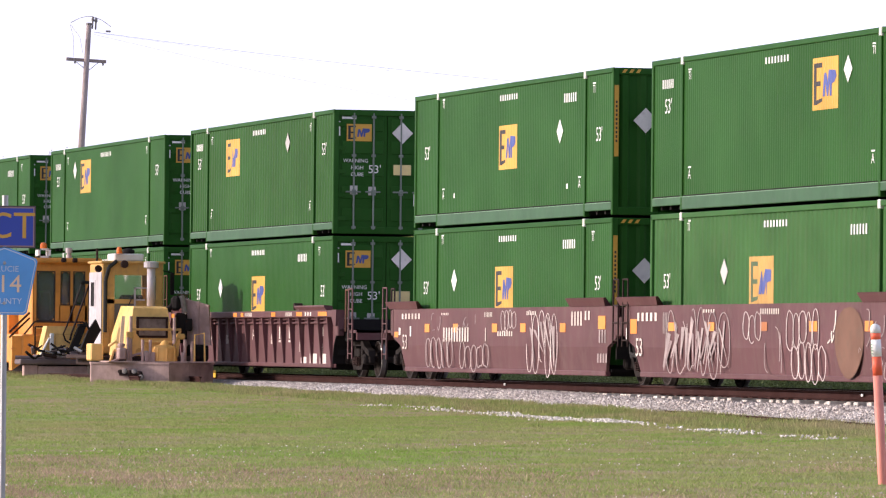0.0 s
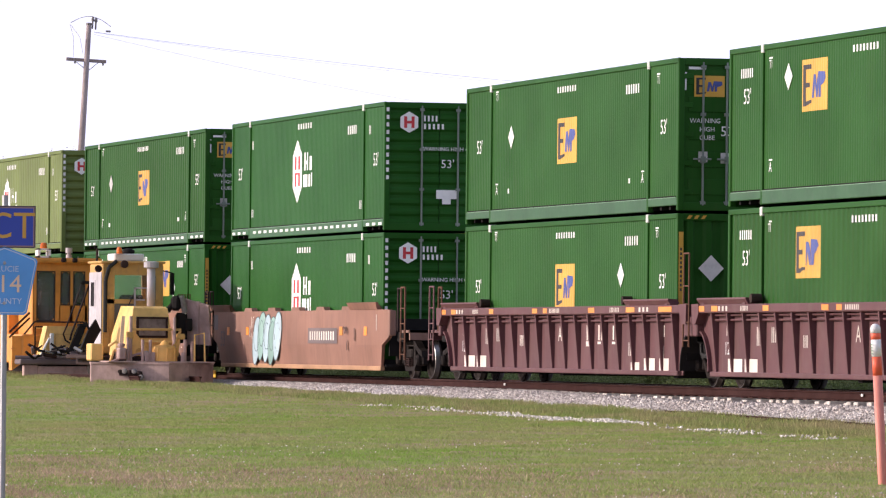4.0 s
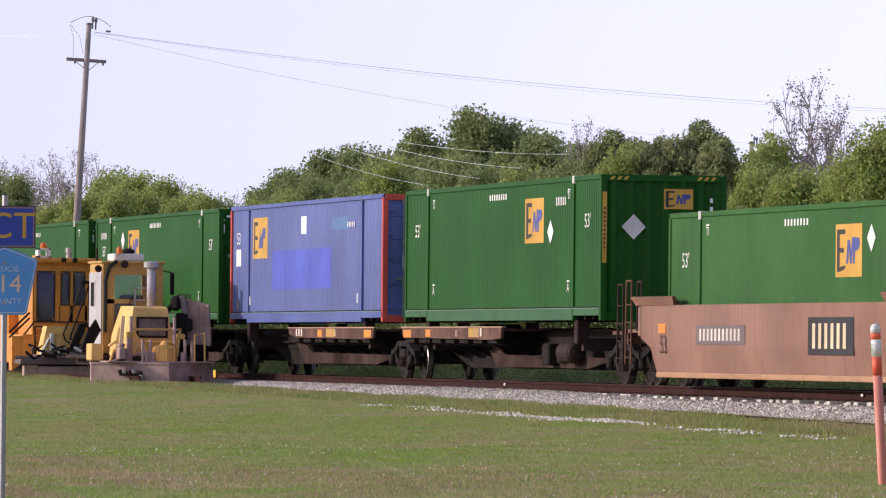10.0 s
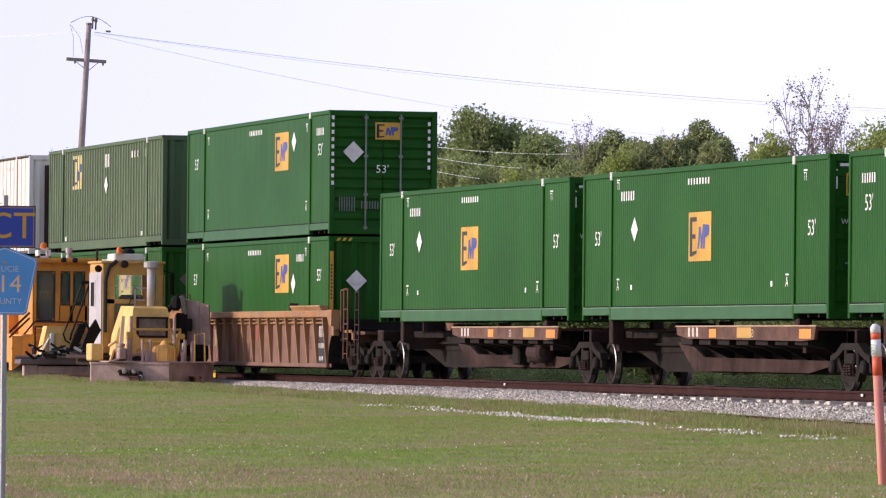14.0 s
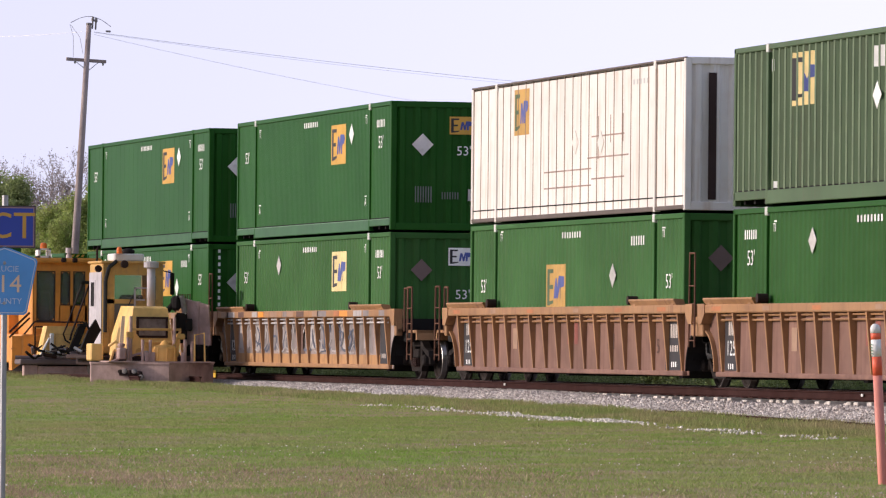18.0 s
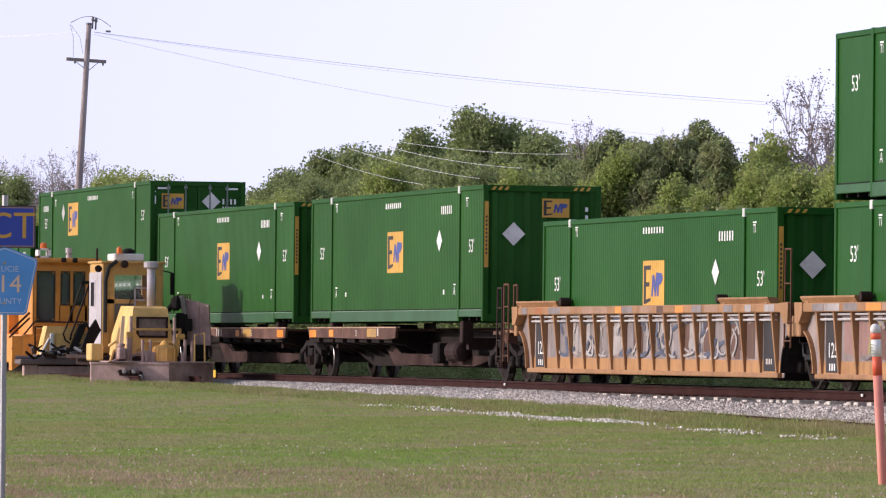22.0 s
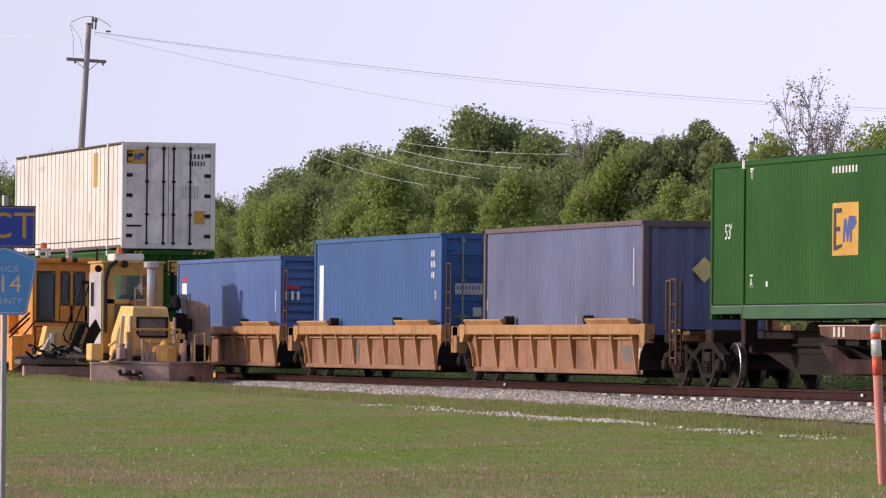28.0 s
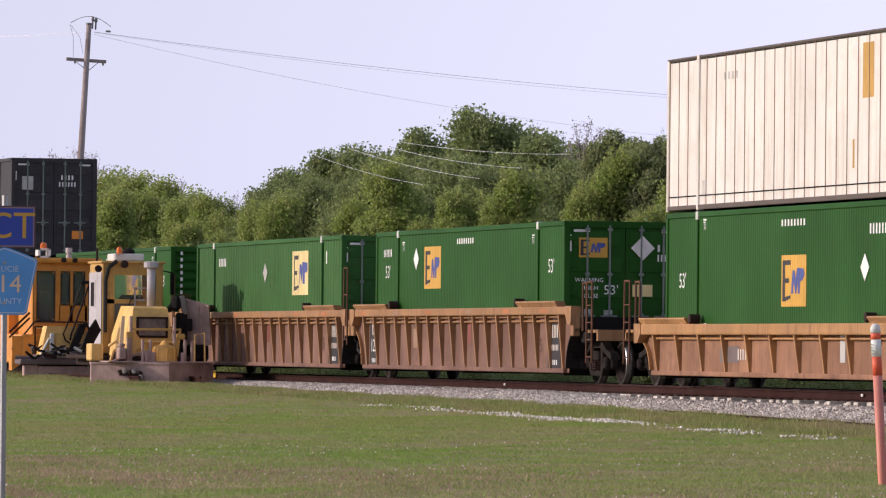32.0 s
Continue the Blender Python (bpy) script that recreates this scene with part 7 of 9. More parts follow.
def county_signs():
    x, y = -56.1, 10.12
    z0 = float(ground_z(np.array(x), np.array(y)))
    face = 90 - 10.2
    c = thing("county_road_sign", "two blue county road signs on a galvanised channel post", "road sign", at=(x, y, z0))
    c.rotation_euler = (0, 0, radians(face))
    zc = 0.68 + 0.0

    def put(name, key, build, m, **k):
        return part(name, key, build, m, c, **k)
    top = 2.02 - z0
    put("post", ("spost",), lambda s: s.prism([(-0.028, 0.012), (-0.018, 0.022), (-0.012, 0.022), (-0.008, 0.0), (0.008, 0.0), (0.012, 0.022), (0.018, 0.022), (0.028, 0.012), (0.012, -0.008), (-0.012, -0.008)], "z", -0.05, top), STEEL)
    zp, s_ = 1.25 - z0, 0.295
    pent = [(0, 0.31), (s_ * 0.5, 0.255), (s_ - 0.01, 0.20), (s_, 0.17), (0.205, -0.285), (0.18, -0.305), (-0.18, -0.305), (-0.205, -0.285), (-s_, 0.17), (-s_ + 0.01, 0.20), (-s_ * 0.5, 0.255)]
    pl = put("county_plate", ("pent",), lambda s: s.prism(pent, "y", -0.006, -0.002), SIGNL, at=(0, -0.012, zp), label="light blue five-sided county plate with yellow figures")
    rim = [((x * 0.955, z * 0.955), (x * 0.925, z * 0.925)) for x, z in pent]
    decal("plate_border", ("pentb",), lambda: polys(*[[rim[i][0], rim[(i + 1) % len(rim)][0], rim[(i + 1) % len(rim)][1], rim[i][1]] for i in range(len(rim))]), PALES, pl, "side", 0, -0.0085, 0)
    for tx, sz, px_, pz, m in (("LUCIE", 0.075, 0.03, 0.105, PALES), ("14", 0.225, 0.045, -0.035, PEACH), ("COUNTY", 0.075, 0.0, -0.185, PALES)):
        decal("lettering", ("sg", tx), lambda: words(tx, sz), m, pl, "side", px_, -0.009, pz)
    for zz in (0.16, -0.20):
        part("bolt", ("bolt",), lambda s: s.lathe((0, 0, 0), "y", [(-0.010, 0.006), (-0.008, 0.014), (0, 0.016)], 10), STEEL, pl, at=(0, -0.006, zz))
    q = put("direction_plate", ("rectp",), lambda s: s.box(-0.33, 0.275, -0.006, -0.002, -0.19, 0.19, 0.0), mat("dark_plate_edge", (0.075, 0.050, 0.065), 0.5), at=(0, -0.012, 1.735 - z0), label="dark blue plate with yellow letters")
    decal("plate_border", ("rfb",), lambda: polys(rect(-0.318, 0.263, -0.178, 0.178)), mat("dull_border_line", (0.30, 0.19, 0.20), 0.5), q, "side", 0, -0.0075, 0)
    decal("plate_field", ("rf",), lambda: polys(rect(-0.312, 0.252, -0.167, 0.167)), SIGNB, q, "side", 0, -0.009, 0)
    decal("lettering", ("sg", "CT"), lambda: words("CT", 0.335), SIGNO, q, "side", 0.055, -0.011, 0)


county_signs()


def marker_post():
    x, y = -70.5, 23.15
    z0 = float(ground_z(np.array(x), np.array(y)))
    c = thing("utility_marker_post", "leaning faded orange marker post with white cap", "marker post", at=(x, y, z0))
    c.rotation_euler = (radians(3.4), 0, 0)
    part("tube", ("mtube",), lambda s: s.lathe((0, 0, 0), "z", [(-0.05, 0.055), (0, 0.055), (1.30, 0.055)], 20), POSTPALE, c, smooth=True, label="sun-bleached pink-orange tube")
    part("upper_sleeve", ("mslv",), lambda s: s.lathe((0, 0, 0), "z", [(1.28, 0.0555), (1.28, 0.057), (1.51, 0.057)], 20), POSTOR, c, smooth=True, label="bright orange-red sleeve")
    part("band", ("mband",), lambda s: s.lathe((0, 0, 0), "z", [(1.70, 0.056), (1.70, 0.0585), (1.78, 0.0585), (1.78, 0.056)], 20), POSTOR, c, smooth=True)
    part("cap", ("mcap",), lambda s: s.lathe((0, 0, 0), "z", [(1.775, 0.060), (1.83, 0.060), (1.86, 0.050), (1.878, 0.03), (1.885, 0.005)], 20), WHITE, c, smooth=True, label="white domed cap")
    lab = part("label_wrap", ("mlab",), lambda s: s.lathe((0, 0, 0), "z", [(1.50, 0.0565), (1.50, 0.058), (1.71, 0.058), (1.71, 0.0565)], 20), WHITE, c, smooth=True, label="white warning label")
    decal("lettering", ("mbars",), lambda: polys(*[rect(-0.035, 0.035, -0.06 + i * 0.035, -0.045 + i * 0.035) for i in range(4)]), mat("faded_green_ink", (0.12, 0.22, 0.14), 0.6), lab, "side", 0, -0.0605, 1.59)


marker_post()


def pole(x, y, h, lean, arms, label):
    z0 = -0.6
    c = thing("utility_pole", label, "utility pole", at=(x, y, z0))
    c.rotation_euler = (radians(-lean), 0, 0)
    part("shaft", ("shaft", h), lambda s: s.lathe((0, 0, 0), "z", [(-0.3, 0.145), (h * 0.5, 0.12), (h, 0.085)], 14), WOODP, c, smooth=True)
    for z, w in arms:
        a = part("crossarm", ("arm", w), lambda s: s.box(-0.05, 0.05, -w / 2, w / 2, -0.055, 0.055, 0.01), WOODP, c, at=(-0.1, 0, z))
        for yy in (w / 2 - 0.10, -w / 2 + 0.3):
            part("insulator", ("ins",), lambda s: s.lathe((0, 0, 0), "z", [(-0.05, 0.02), (-0.08, 0.045), (-0.11, 0.03), (-0.14, 0.02)], 10), PLAC, a, at=(0, yy, 0))
        part("brace", ("brace", w), lambda s: [s.rod((0.08, -w * 0.3, -0.04), (0.16, 0.05, -0.36), 0.012), s.rod((0.08, w * 0.3, -0.04), (0.16, 0.05, -0.36), 0.012)], STEEL, a)
    part("top_cap", ("tcap",), lambda s: s.lathe((0, 0, 0), "z", [(0, 0.10), (0.05, 0.10), (0.07, 0.06)], 10), PLACD, c, at=(0, 0, h - 0.02))
    for yy, zz in ((0.13, 0.22), (0.24, 0.20)):
        part("post_insulator", ("pins",), lambda s: s.lathe((0, 0, 0), "z", [(-0.34, 0.03), (-0.1, 0.03), (-0.08, 0.055), (0.0, 0.05), (0.06, 0.02)], 10), PLACD, c, at=(-0.05, yy, h + zz - 0.02))
    if arms:
        part("jumper", ("jump",), lambda s: [s.tube([(0, -0.62 + 1.36 * t, -0.08 + 0.34 * math.sin(math.pi * (0.08 + 0.87 * t))) for t in [i / 12 for i in range(13)]], 0.011, 5)], PLACD, c, at=(0, 0, h))
        part("drop_wire", ("drop1",), lambda s: s.tube([(0, -0.64, -0.05), (0, -0.50, -0.45), (0, -0.46, -1.15)], 0.007, 5), PLACD, c, at=(0, 0, h))
        part("drop_wire", ("drop2",), lambda s: s.tube([(0, -0.60, -0.08), (0, -0.28, -0.45), (0, -0.14, -1.0)], 0.007, 5), PLACD, c, at=(0, 0, h))
        part("clamp", ("clampw",), lambda s: s.box(-0.05, 0.05, -0.08, 0.08, -0.03, 0.03, 0.01), PLACD, c, at=(0, 0.66, h - 0.19))
    return c


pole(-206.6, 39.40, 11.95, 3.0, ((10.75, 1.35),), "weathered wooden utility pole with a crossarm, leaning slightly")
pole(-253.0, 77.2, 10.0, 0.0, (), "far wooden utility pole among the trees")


def wire(p, q, sag, label, r=0.012):
    pts = [Vector(p).lerp(Vector(q), i / 24) - Vector((0, 0, sag * 4 * (i / 24) * (1 - i / 24))) for i in range(25)]
    s = Shape()
    u = (Vector(q) - Vector(p)).normalized().cross(Vector((0, 0, 1)))
    s.loft([[c + (u * math.cos(a) + Vector((0, 0, math.sin(a)))) * r for a in (0.8, 2.36, 3.93, 5.5)] for c in pts])
    tagged(new("overhead_wire", s.mesh("overhead_wire", WIRE)), label, "wire", group="overhead wires")


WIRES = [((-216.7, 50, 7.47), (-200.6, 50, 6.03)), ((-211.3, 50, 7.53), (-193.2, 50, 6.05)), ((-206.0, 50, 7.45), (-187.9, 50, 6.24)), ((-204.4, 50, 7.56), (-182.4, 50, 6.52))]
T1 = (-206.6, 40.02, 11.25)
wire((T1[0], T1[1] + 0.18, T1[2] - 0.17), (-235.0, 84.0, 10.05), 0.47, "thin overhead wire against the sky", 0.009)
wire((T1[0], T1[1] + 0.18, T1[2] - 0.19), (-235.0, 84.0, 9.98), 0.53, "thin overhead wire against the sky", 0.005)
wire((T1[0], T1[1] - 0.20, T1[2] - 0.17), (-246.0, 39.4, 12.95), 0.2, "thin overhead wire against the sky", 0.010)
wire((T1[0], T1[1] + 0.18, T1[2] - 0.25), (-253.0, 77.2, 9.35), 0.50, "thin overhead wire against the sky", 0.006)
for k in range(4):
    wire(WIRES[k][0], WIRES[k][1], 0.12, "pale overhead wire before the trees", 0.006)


# ---- trees ----
def limb(s, p, q, r0, r1, n=6):
    s.rod(p, q, r0, n, r1)


def ball(g, n):
    p = g.normal(0, 1, (n, 3))
    return p / np.linalg.norm(p, axis=1)[:, None] * g.uniform(0, 1, (n, 1)) ** 0.45


WIDE = {"oak": 0.66, "young": 0.42, "pine": 0.62, "bare": 0.48}      # width of a tree against its height


def tree_mesh(kind, seed):
    """Trunk with limbs, and a crown of separate leaves in uneven clumps; unit height about 1 m per metre of h = 10."""
    rng, g = random.Random(seed), np.random.default_rng(seed)
    s = Shape()
    tips = []
    H = 10.0

    def grow(p, d, length, r, depth):
        q = p + d * length
        limb(s, p, q, r, r * 0.66, 7 if depth < 2 else 5)
        if depth >= 2:
            tips.append((q, depth))
        if depth < (4 if kind != "bare" else 5):
            for _ in range(rng.choice((2, 3)) if depth else 4):
                ax = Vector((rng.gauss(0, 1), rng.gauss(0, 1), rng.gauss(0.25, 0.5)))
                nd = (d * (0.75 if kind != "pine" else 0.4) + ax.normalized() * 0.75).normalized()
                grow(p + d * length * rng.uniform(0.6, 1.0), nd, length * rng.uniform(0.58, 0.82), r * 0.58, depth + 1)
    if kind == "pine":
        limb(s, Vector((0, 0, -0.3)), Vector((0.2, 0.1, H * 0.98)), 0.2, 0.04, 8)
        for i in range(34):
            z = H * (0.30 + 0.68 * i / 34)
            a, ln = rng.uniform(0, 6.28), (1.0 - i / 40) * 2.6 * rng.uniform(0.6, 1.1) + 0.3
            p = Vector((0.2 * z / H, 0.1 * z / H, z))
            q = p + Vector((math.cos(a) * ln, math.sin(a) * ln, ln * 0.35))
            limb(s, p, q, 0.05, 0.02, 5)
            tips += [(p.lerp(q, t), 2) for t in (0.5, 0.75, 1.0)]
    else:
        grow(Vector((0, 0, -0.3)), Vector((rng.uniform(-.1, .1), rng.uniform(-.1, .1), 1)).normalized(), 2.6 if kind != "bare" else 3.2, 0.24, 0)
    top = max(t[0].z for t in tips)
    k = H / max(top, 1)
    trunk = s.mesh("trunk", BARK_L if kind == "bare" else BARK)
    trunk.transform(Matrix.Scale(k * (0.78 if kind in ("oak", "young") else 1.0), 4))
    per, spread, size = {"oak": (0, 0, 0.080), "young": (0, 0, 0.080), "pine": (230, 0.85, 0.085), "bare": (20, 0.5, 0.042)}[kind]
    if kind in ("oak", "young"):
        # lobes on a dome, small clumps on every lobe, leaves in every clump
        lobes, rx, rz, zc, big, dens = (52, 4.0, 4.0, 4.9, (0.65, 1.15), 240) if kind == "oak" else (36, 3.2, 4.5, 4.7, (0.42, 0.80), 190)
        cs = []
        for i in range(lobes):
            d = g.normal(0, 1, 3)
            d /= np.linalg.norm(d)
            d[2] = abs(d[2]) if i % 3 else d[2] * 0.7
            rad = g.uniform(0.62, 1.0)
            o = np.array([d[0] * rx, d[1] * rx, d[2] * rz]) * rad + np.array([0, 0, zc])
            br = g.uniform(*big)
            hs = np.array([1 / WIDE[kind], 1 / WIDE[kind], 1.0])
            for _ in range(9):
                e = g.normal(0, 1, 3)
                e /= np.linalg.norm(e)
                m = int(dens * g.uniform(0.35, 1.3))
                cs.append(o + (e * br * g.uniform(0.45, 1.0) * np.array([1, 1, 0.8]) + np.clip(g.normal(0, 0.27, (m, 3)), -0.56, 0.56)) * hs)
        c = np.concatenate(cs)
        c[:, 2] += 10.0 - np.quantile(c[:, 2], 0.9985)
        c = c[c[:, 2] > 0.6]
    else:
        cs = []
        for p, depth in tips:
            m = int(per * rng.uniform(0.3, 1.5))
            cs.append(np.array(p * k)[None] + ball(g, m) * spread * rng.uniform(0.6, 1.2) * np.array([1, 1, 0.75]))
        c = np.concatenate(cs)
        if len(c) > 30000:
            c = c[g.permutation(len(c))[:30000]]
    n = len(c)
    u = g.normal(0, 1, (n, 3))
    u /= np.linalg.norm(u, axis=1)[:, None]
    w = np.cross(u, g.normal(0, 1, (n, 3)))
    w /= np.linalg.norm(w, axis=1)[:, None]
    sz = size * g.uniform(0.6, 1.4, n)[:, None]
    asp = 0.5 if kind != "pine" else 0.16
    if kind == "pine":
        sz = sz * 1.9
    flat = np.array([1 / WIDE[kind], 1 / WIDE[kind], 1.0])
    u, w = u * flat, w * flat
    v = np.stack([c - u * sz, c + u * sz * 0.4 - w * sz * asp * 1.5, c + u * sz * 0.4 + w * sz * asp * 1.5], 1).reshape(-1, 3)
    crown = fast_mesh("crown", v, np.arange(n * 3).reshape(-1, 3), {"oak": LEAF_O, "young": LEAF_Y, "pine": LEAF_P, "bare": LEAF_B}[kind])
    return trunk, crown


STOCK = {k: [tree_mesh(k, sd) for sd in seeds] for k, seeds in (("oak", (3, 5, 8)), ("young", (13, 15)), ("pine", (21, 22)), ("bare", (33, 34)))}
TREE_LABEL = {"oak": "dark green spreading oak behind the track", "young": "light green leafy young tree behind the track", "pine": "dull green pine behind the track", "bare": "nearly leafless grey tree with thin twigs"}


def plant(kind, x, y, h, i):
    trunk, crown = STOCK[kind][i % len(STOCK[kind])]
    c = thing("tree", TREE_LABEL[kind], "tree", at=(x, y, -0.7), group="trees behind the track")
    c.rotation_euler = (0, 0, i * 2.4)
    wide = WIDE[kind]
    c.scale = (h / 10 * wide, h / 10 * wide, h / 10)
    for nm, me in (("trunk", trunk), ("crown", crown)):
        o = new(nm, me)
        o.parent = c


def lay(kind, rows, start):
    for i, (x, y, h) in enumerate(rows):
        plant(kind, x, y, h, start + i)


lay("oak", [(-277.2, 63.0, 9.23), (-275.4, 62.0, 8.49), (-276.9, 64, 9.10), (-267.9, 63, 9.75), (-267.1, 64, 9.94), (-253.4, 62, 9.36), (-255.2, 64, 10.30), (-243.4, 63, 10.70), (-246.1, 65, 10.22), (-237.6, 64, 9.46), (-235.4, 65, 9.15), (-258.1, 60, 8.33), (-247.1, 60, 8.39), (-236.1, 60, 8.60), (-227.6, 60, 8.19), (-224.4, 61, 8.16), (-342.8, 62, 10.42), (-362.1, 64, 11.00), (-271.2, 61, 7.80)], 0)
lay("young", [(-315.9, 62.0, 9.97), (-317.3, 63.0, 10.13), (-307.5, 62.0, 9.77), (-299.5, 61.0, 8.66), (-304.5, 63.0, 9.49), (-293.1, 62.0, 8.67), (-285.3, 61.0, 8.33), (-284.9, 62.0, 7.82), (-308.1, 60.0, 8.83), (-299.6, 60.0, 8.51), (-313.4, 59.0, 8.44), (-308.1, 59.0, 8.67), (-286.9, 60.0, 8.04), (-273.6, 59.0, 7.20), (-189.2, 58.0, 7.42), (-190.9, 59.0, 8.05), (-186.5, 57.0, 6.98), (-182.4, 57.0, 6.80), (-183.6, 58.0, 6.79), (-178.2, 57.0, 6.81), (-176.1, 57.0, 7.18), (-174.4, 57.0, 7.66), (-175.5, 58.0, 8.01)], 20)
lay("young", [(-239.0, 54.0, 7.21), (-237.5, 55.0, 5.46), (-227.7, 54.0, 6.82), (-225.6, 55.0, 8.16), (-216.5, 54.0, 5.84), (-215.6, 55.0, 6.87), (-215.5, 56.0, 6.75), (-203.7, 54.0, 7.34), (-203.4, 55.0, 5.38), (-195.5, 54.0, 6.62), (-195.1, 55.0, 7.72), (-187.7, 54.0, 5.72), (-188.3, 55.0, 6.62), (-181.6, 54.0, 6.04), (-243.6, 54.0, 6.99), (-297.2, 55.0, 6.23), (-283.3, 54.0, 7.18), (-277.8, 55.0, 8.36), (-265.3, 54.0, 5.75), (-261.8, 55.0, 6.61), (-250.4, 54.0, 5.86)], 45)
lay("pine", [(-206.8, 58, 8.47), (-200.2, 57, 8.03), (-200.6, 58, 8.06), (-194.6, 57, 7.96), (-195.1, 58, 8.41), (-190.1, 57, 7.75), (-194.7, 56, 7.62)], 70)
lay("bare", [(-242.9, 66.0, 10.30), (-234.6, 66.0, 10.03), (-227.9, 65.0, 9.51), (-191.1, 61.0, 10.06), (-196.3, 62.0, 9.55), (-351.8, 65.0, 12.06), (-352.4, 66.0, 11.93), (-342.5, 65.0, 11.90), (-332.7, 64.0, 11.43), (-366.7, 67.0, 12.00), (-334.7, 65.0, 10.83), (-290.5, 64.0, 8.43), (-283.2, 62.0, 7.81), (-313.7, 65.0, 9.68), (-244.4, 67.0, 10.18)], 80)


def shrub_mesh(seed, material, spiky=False):
    g = np.random.default_rng(seed)
    if spiky:
        out = []
        for _ in range(26):
            a, e = g.uniform(0, 6.283), g.uniform(0.2, 1.3)
            d = np.array([math.cos(a) * math.cos(e), math.sin(a) * math.cos(e), math.sin(e)])
            hub = d * g.uniform(0.4, 1.0)
            sidev = np.cross(d, [0, 0, 1.0])
            sidev /= np.linalg.norm(sidev) + 1e-6
            for t in np.linspace(-1.1, 1.1, 13):
                q = d * math.cos(t) + sidev * math.sin(t)
                wv = np.cross(q, d + [0.1, 0, 0.2]) * 0.03
                out.append(np.stack([hub, hub + q * 0.3 + wv, hub + q * g.uniform(0.5, 0.7), hub + q * 0.3 - wv]))
        v = np.concatenate(out)
    else:
        cl = np.clip(g.normal(0, 1, (34, 3)), -1.5, 1.5) * np.array([0.85, 0.85, 0.42]) + np.array([0, 0, 0.75])
        c = (cl[:, None] + np.clip(g.normal(0, 0.24, (34, 300, 3)), -0.45, 0.45)).reshape(-1, 3)
        c = c[c[:, 2] > -0.1]
        n = len(c)
        u = g.normal(0, 1, (n, 3))
        u /= np.linalg.norm(u, axis=1)[:, None]
        w = np.cross(u, g.normal(0, 1, (n, 3)))
        w /= np.linalg.norm(w, axis=1)[:, None]
        sz = g.uniform(0.022, 0.05, n)[:, None]
        v = np.stack([c - u * sz, c - w * sz * 0.5, c + u * sz, c + w * sz * 0.5], 1).reshape(-1, 3)
    return fast_mesh("shrub", v, np.arange(len(v)).reshape(-1, 4), material)


SHRUBS = [shrub_mesh(51, LEAF_S), shrub_mesh(52, LEAF_O), shrub_mesh(53, LEAF_S), shrub_mesh(54, LEAF_S)]
rs = random.Random(61)
for i in range(150):
    x = -335 + i * 1.05 + rs.uniform(-0.5, 0.5)
    y = 47 + rs.uniform(0, 6) + (-(x + 180) / 150) * 3
    o = new("shrub", SHRUBS[rs.randrange(4)])
    sc = rs.uniform(1.0, 2.3)
    o.location, o.rotation_euler, o.scale = (x, y, -0.75), (0, 0, rs.uniform(0, 6)), (sc * 1.1, sc * 1.1, sc * rs.uniform(0.9, 1.3))
    tagged(o, "tangled green shrub at the foot of the trees", "shrub", "shrubs behind the track")
for i in range(70):
    x = -330 + i * 2.6 + rs.uniform(-0.8, 0.8)
    o = new("shrub", SHRUBS[rs.randrange(4)])
    sc = rs.uniform(2.2, 3.2)
    o.location, o.rotation_euler, o.scale = (x, 56 + rs.uniform(0, 3) + (-(x + 180) / 150) * 3, -0.75), (0, 0, rs.uniform(0, 6)), (sc, sc, sc)
    tagged(o, "tall tangled green thicket among the trees", "shrub", "shrubs behind the track")
for i in range(60):
    x = -185 + i * 1.6 + rs.uniform(-0.6, 0.6)
    o = new("low_bush", SHRUBS[rs.randrange(4)])
    sc = rs.uniform(0.38, 0.72)
    o.location, o.rotation_euler, o.scale = (x, 39.5 + rs.uniform(0, 2.5), -0.85), (0, 0, rs.uniform(0, 6)), (sc * 1.3, sc * 1.3, sc)
    tagged(o, "low green weeds behind the rails", "bush", "low bushes behind the rails")
FROND = shrub_mesh(71, PALM, True)
for x, y, sc in ((-117.5, 39.2, 0.8), (-121.0, 39.6, 0.6), (-104.0, 39.5, 0.6), (-133.0, 40.0, 0.7), (-113.0, 40.2, 0.55)):
    o = new("palmetto", FROND)
    o.location, o.rotation_euler, o.scale = (x, y, -0.8), (0, 0, x), (sc, sc, sc)
    tagged(o, "fan-leaved palmetto behind the rails", "palmetto", "palmettos")


# ---- track machines on the siding ----
# stronger sunlight on the front tank is put into this brighter orange
TANKO = mat("sunlit_orange_tank_paint", (0.88, 0.47, 0.13), 0.5, dirt=0.2, dirt_rgb=(0.35, 0.16, 0.08), scale=1.5)


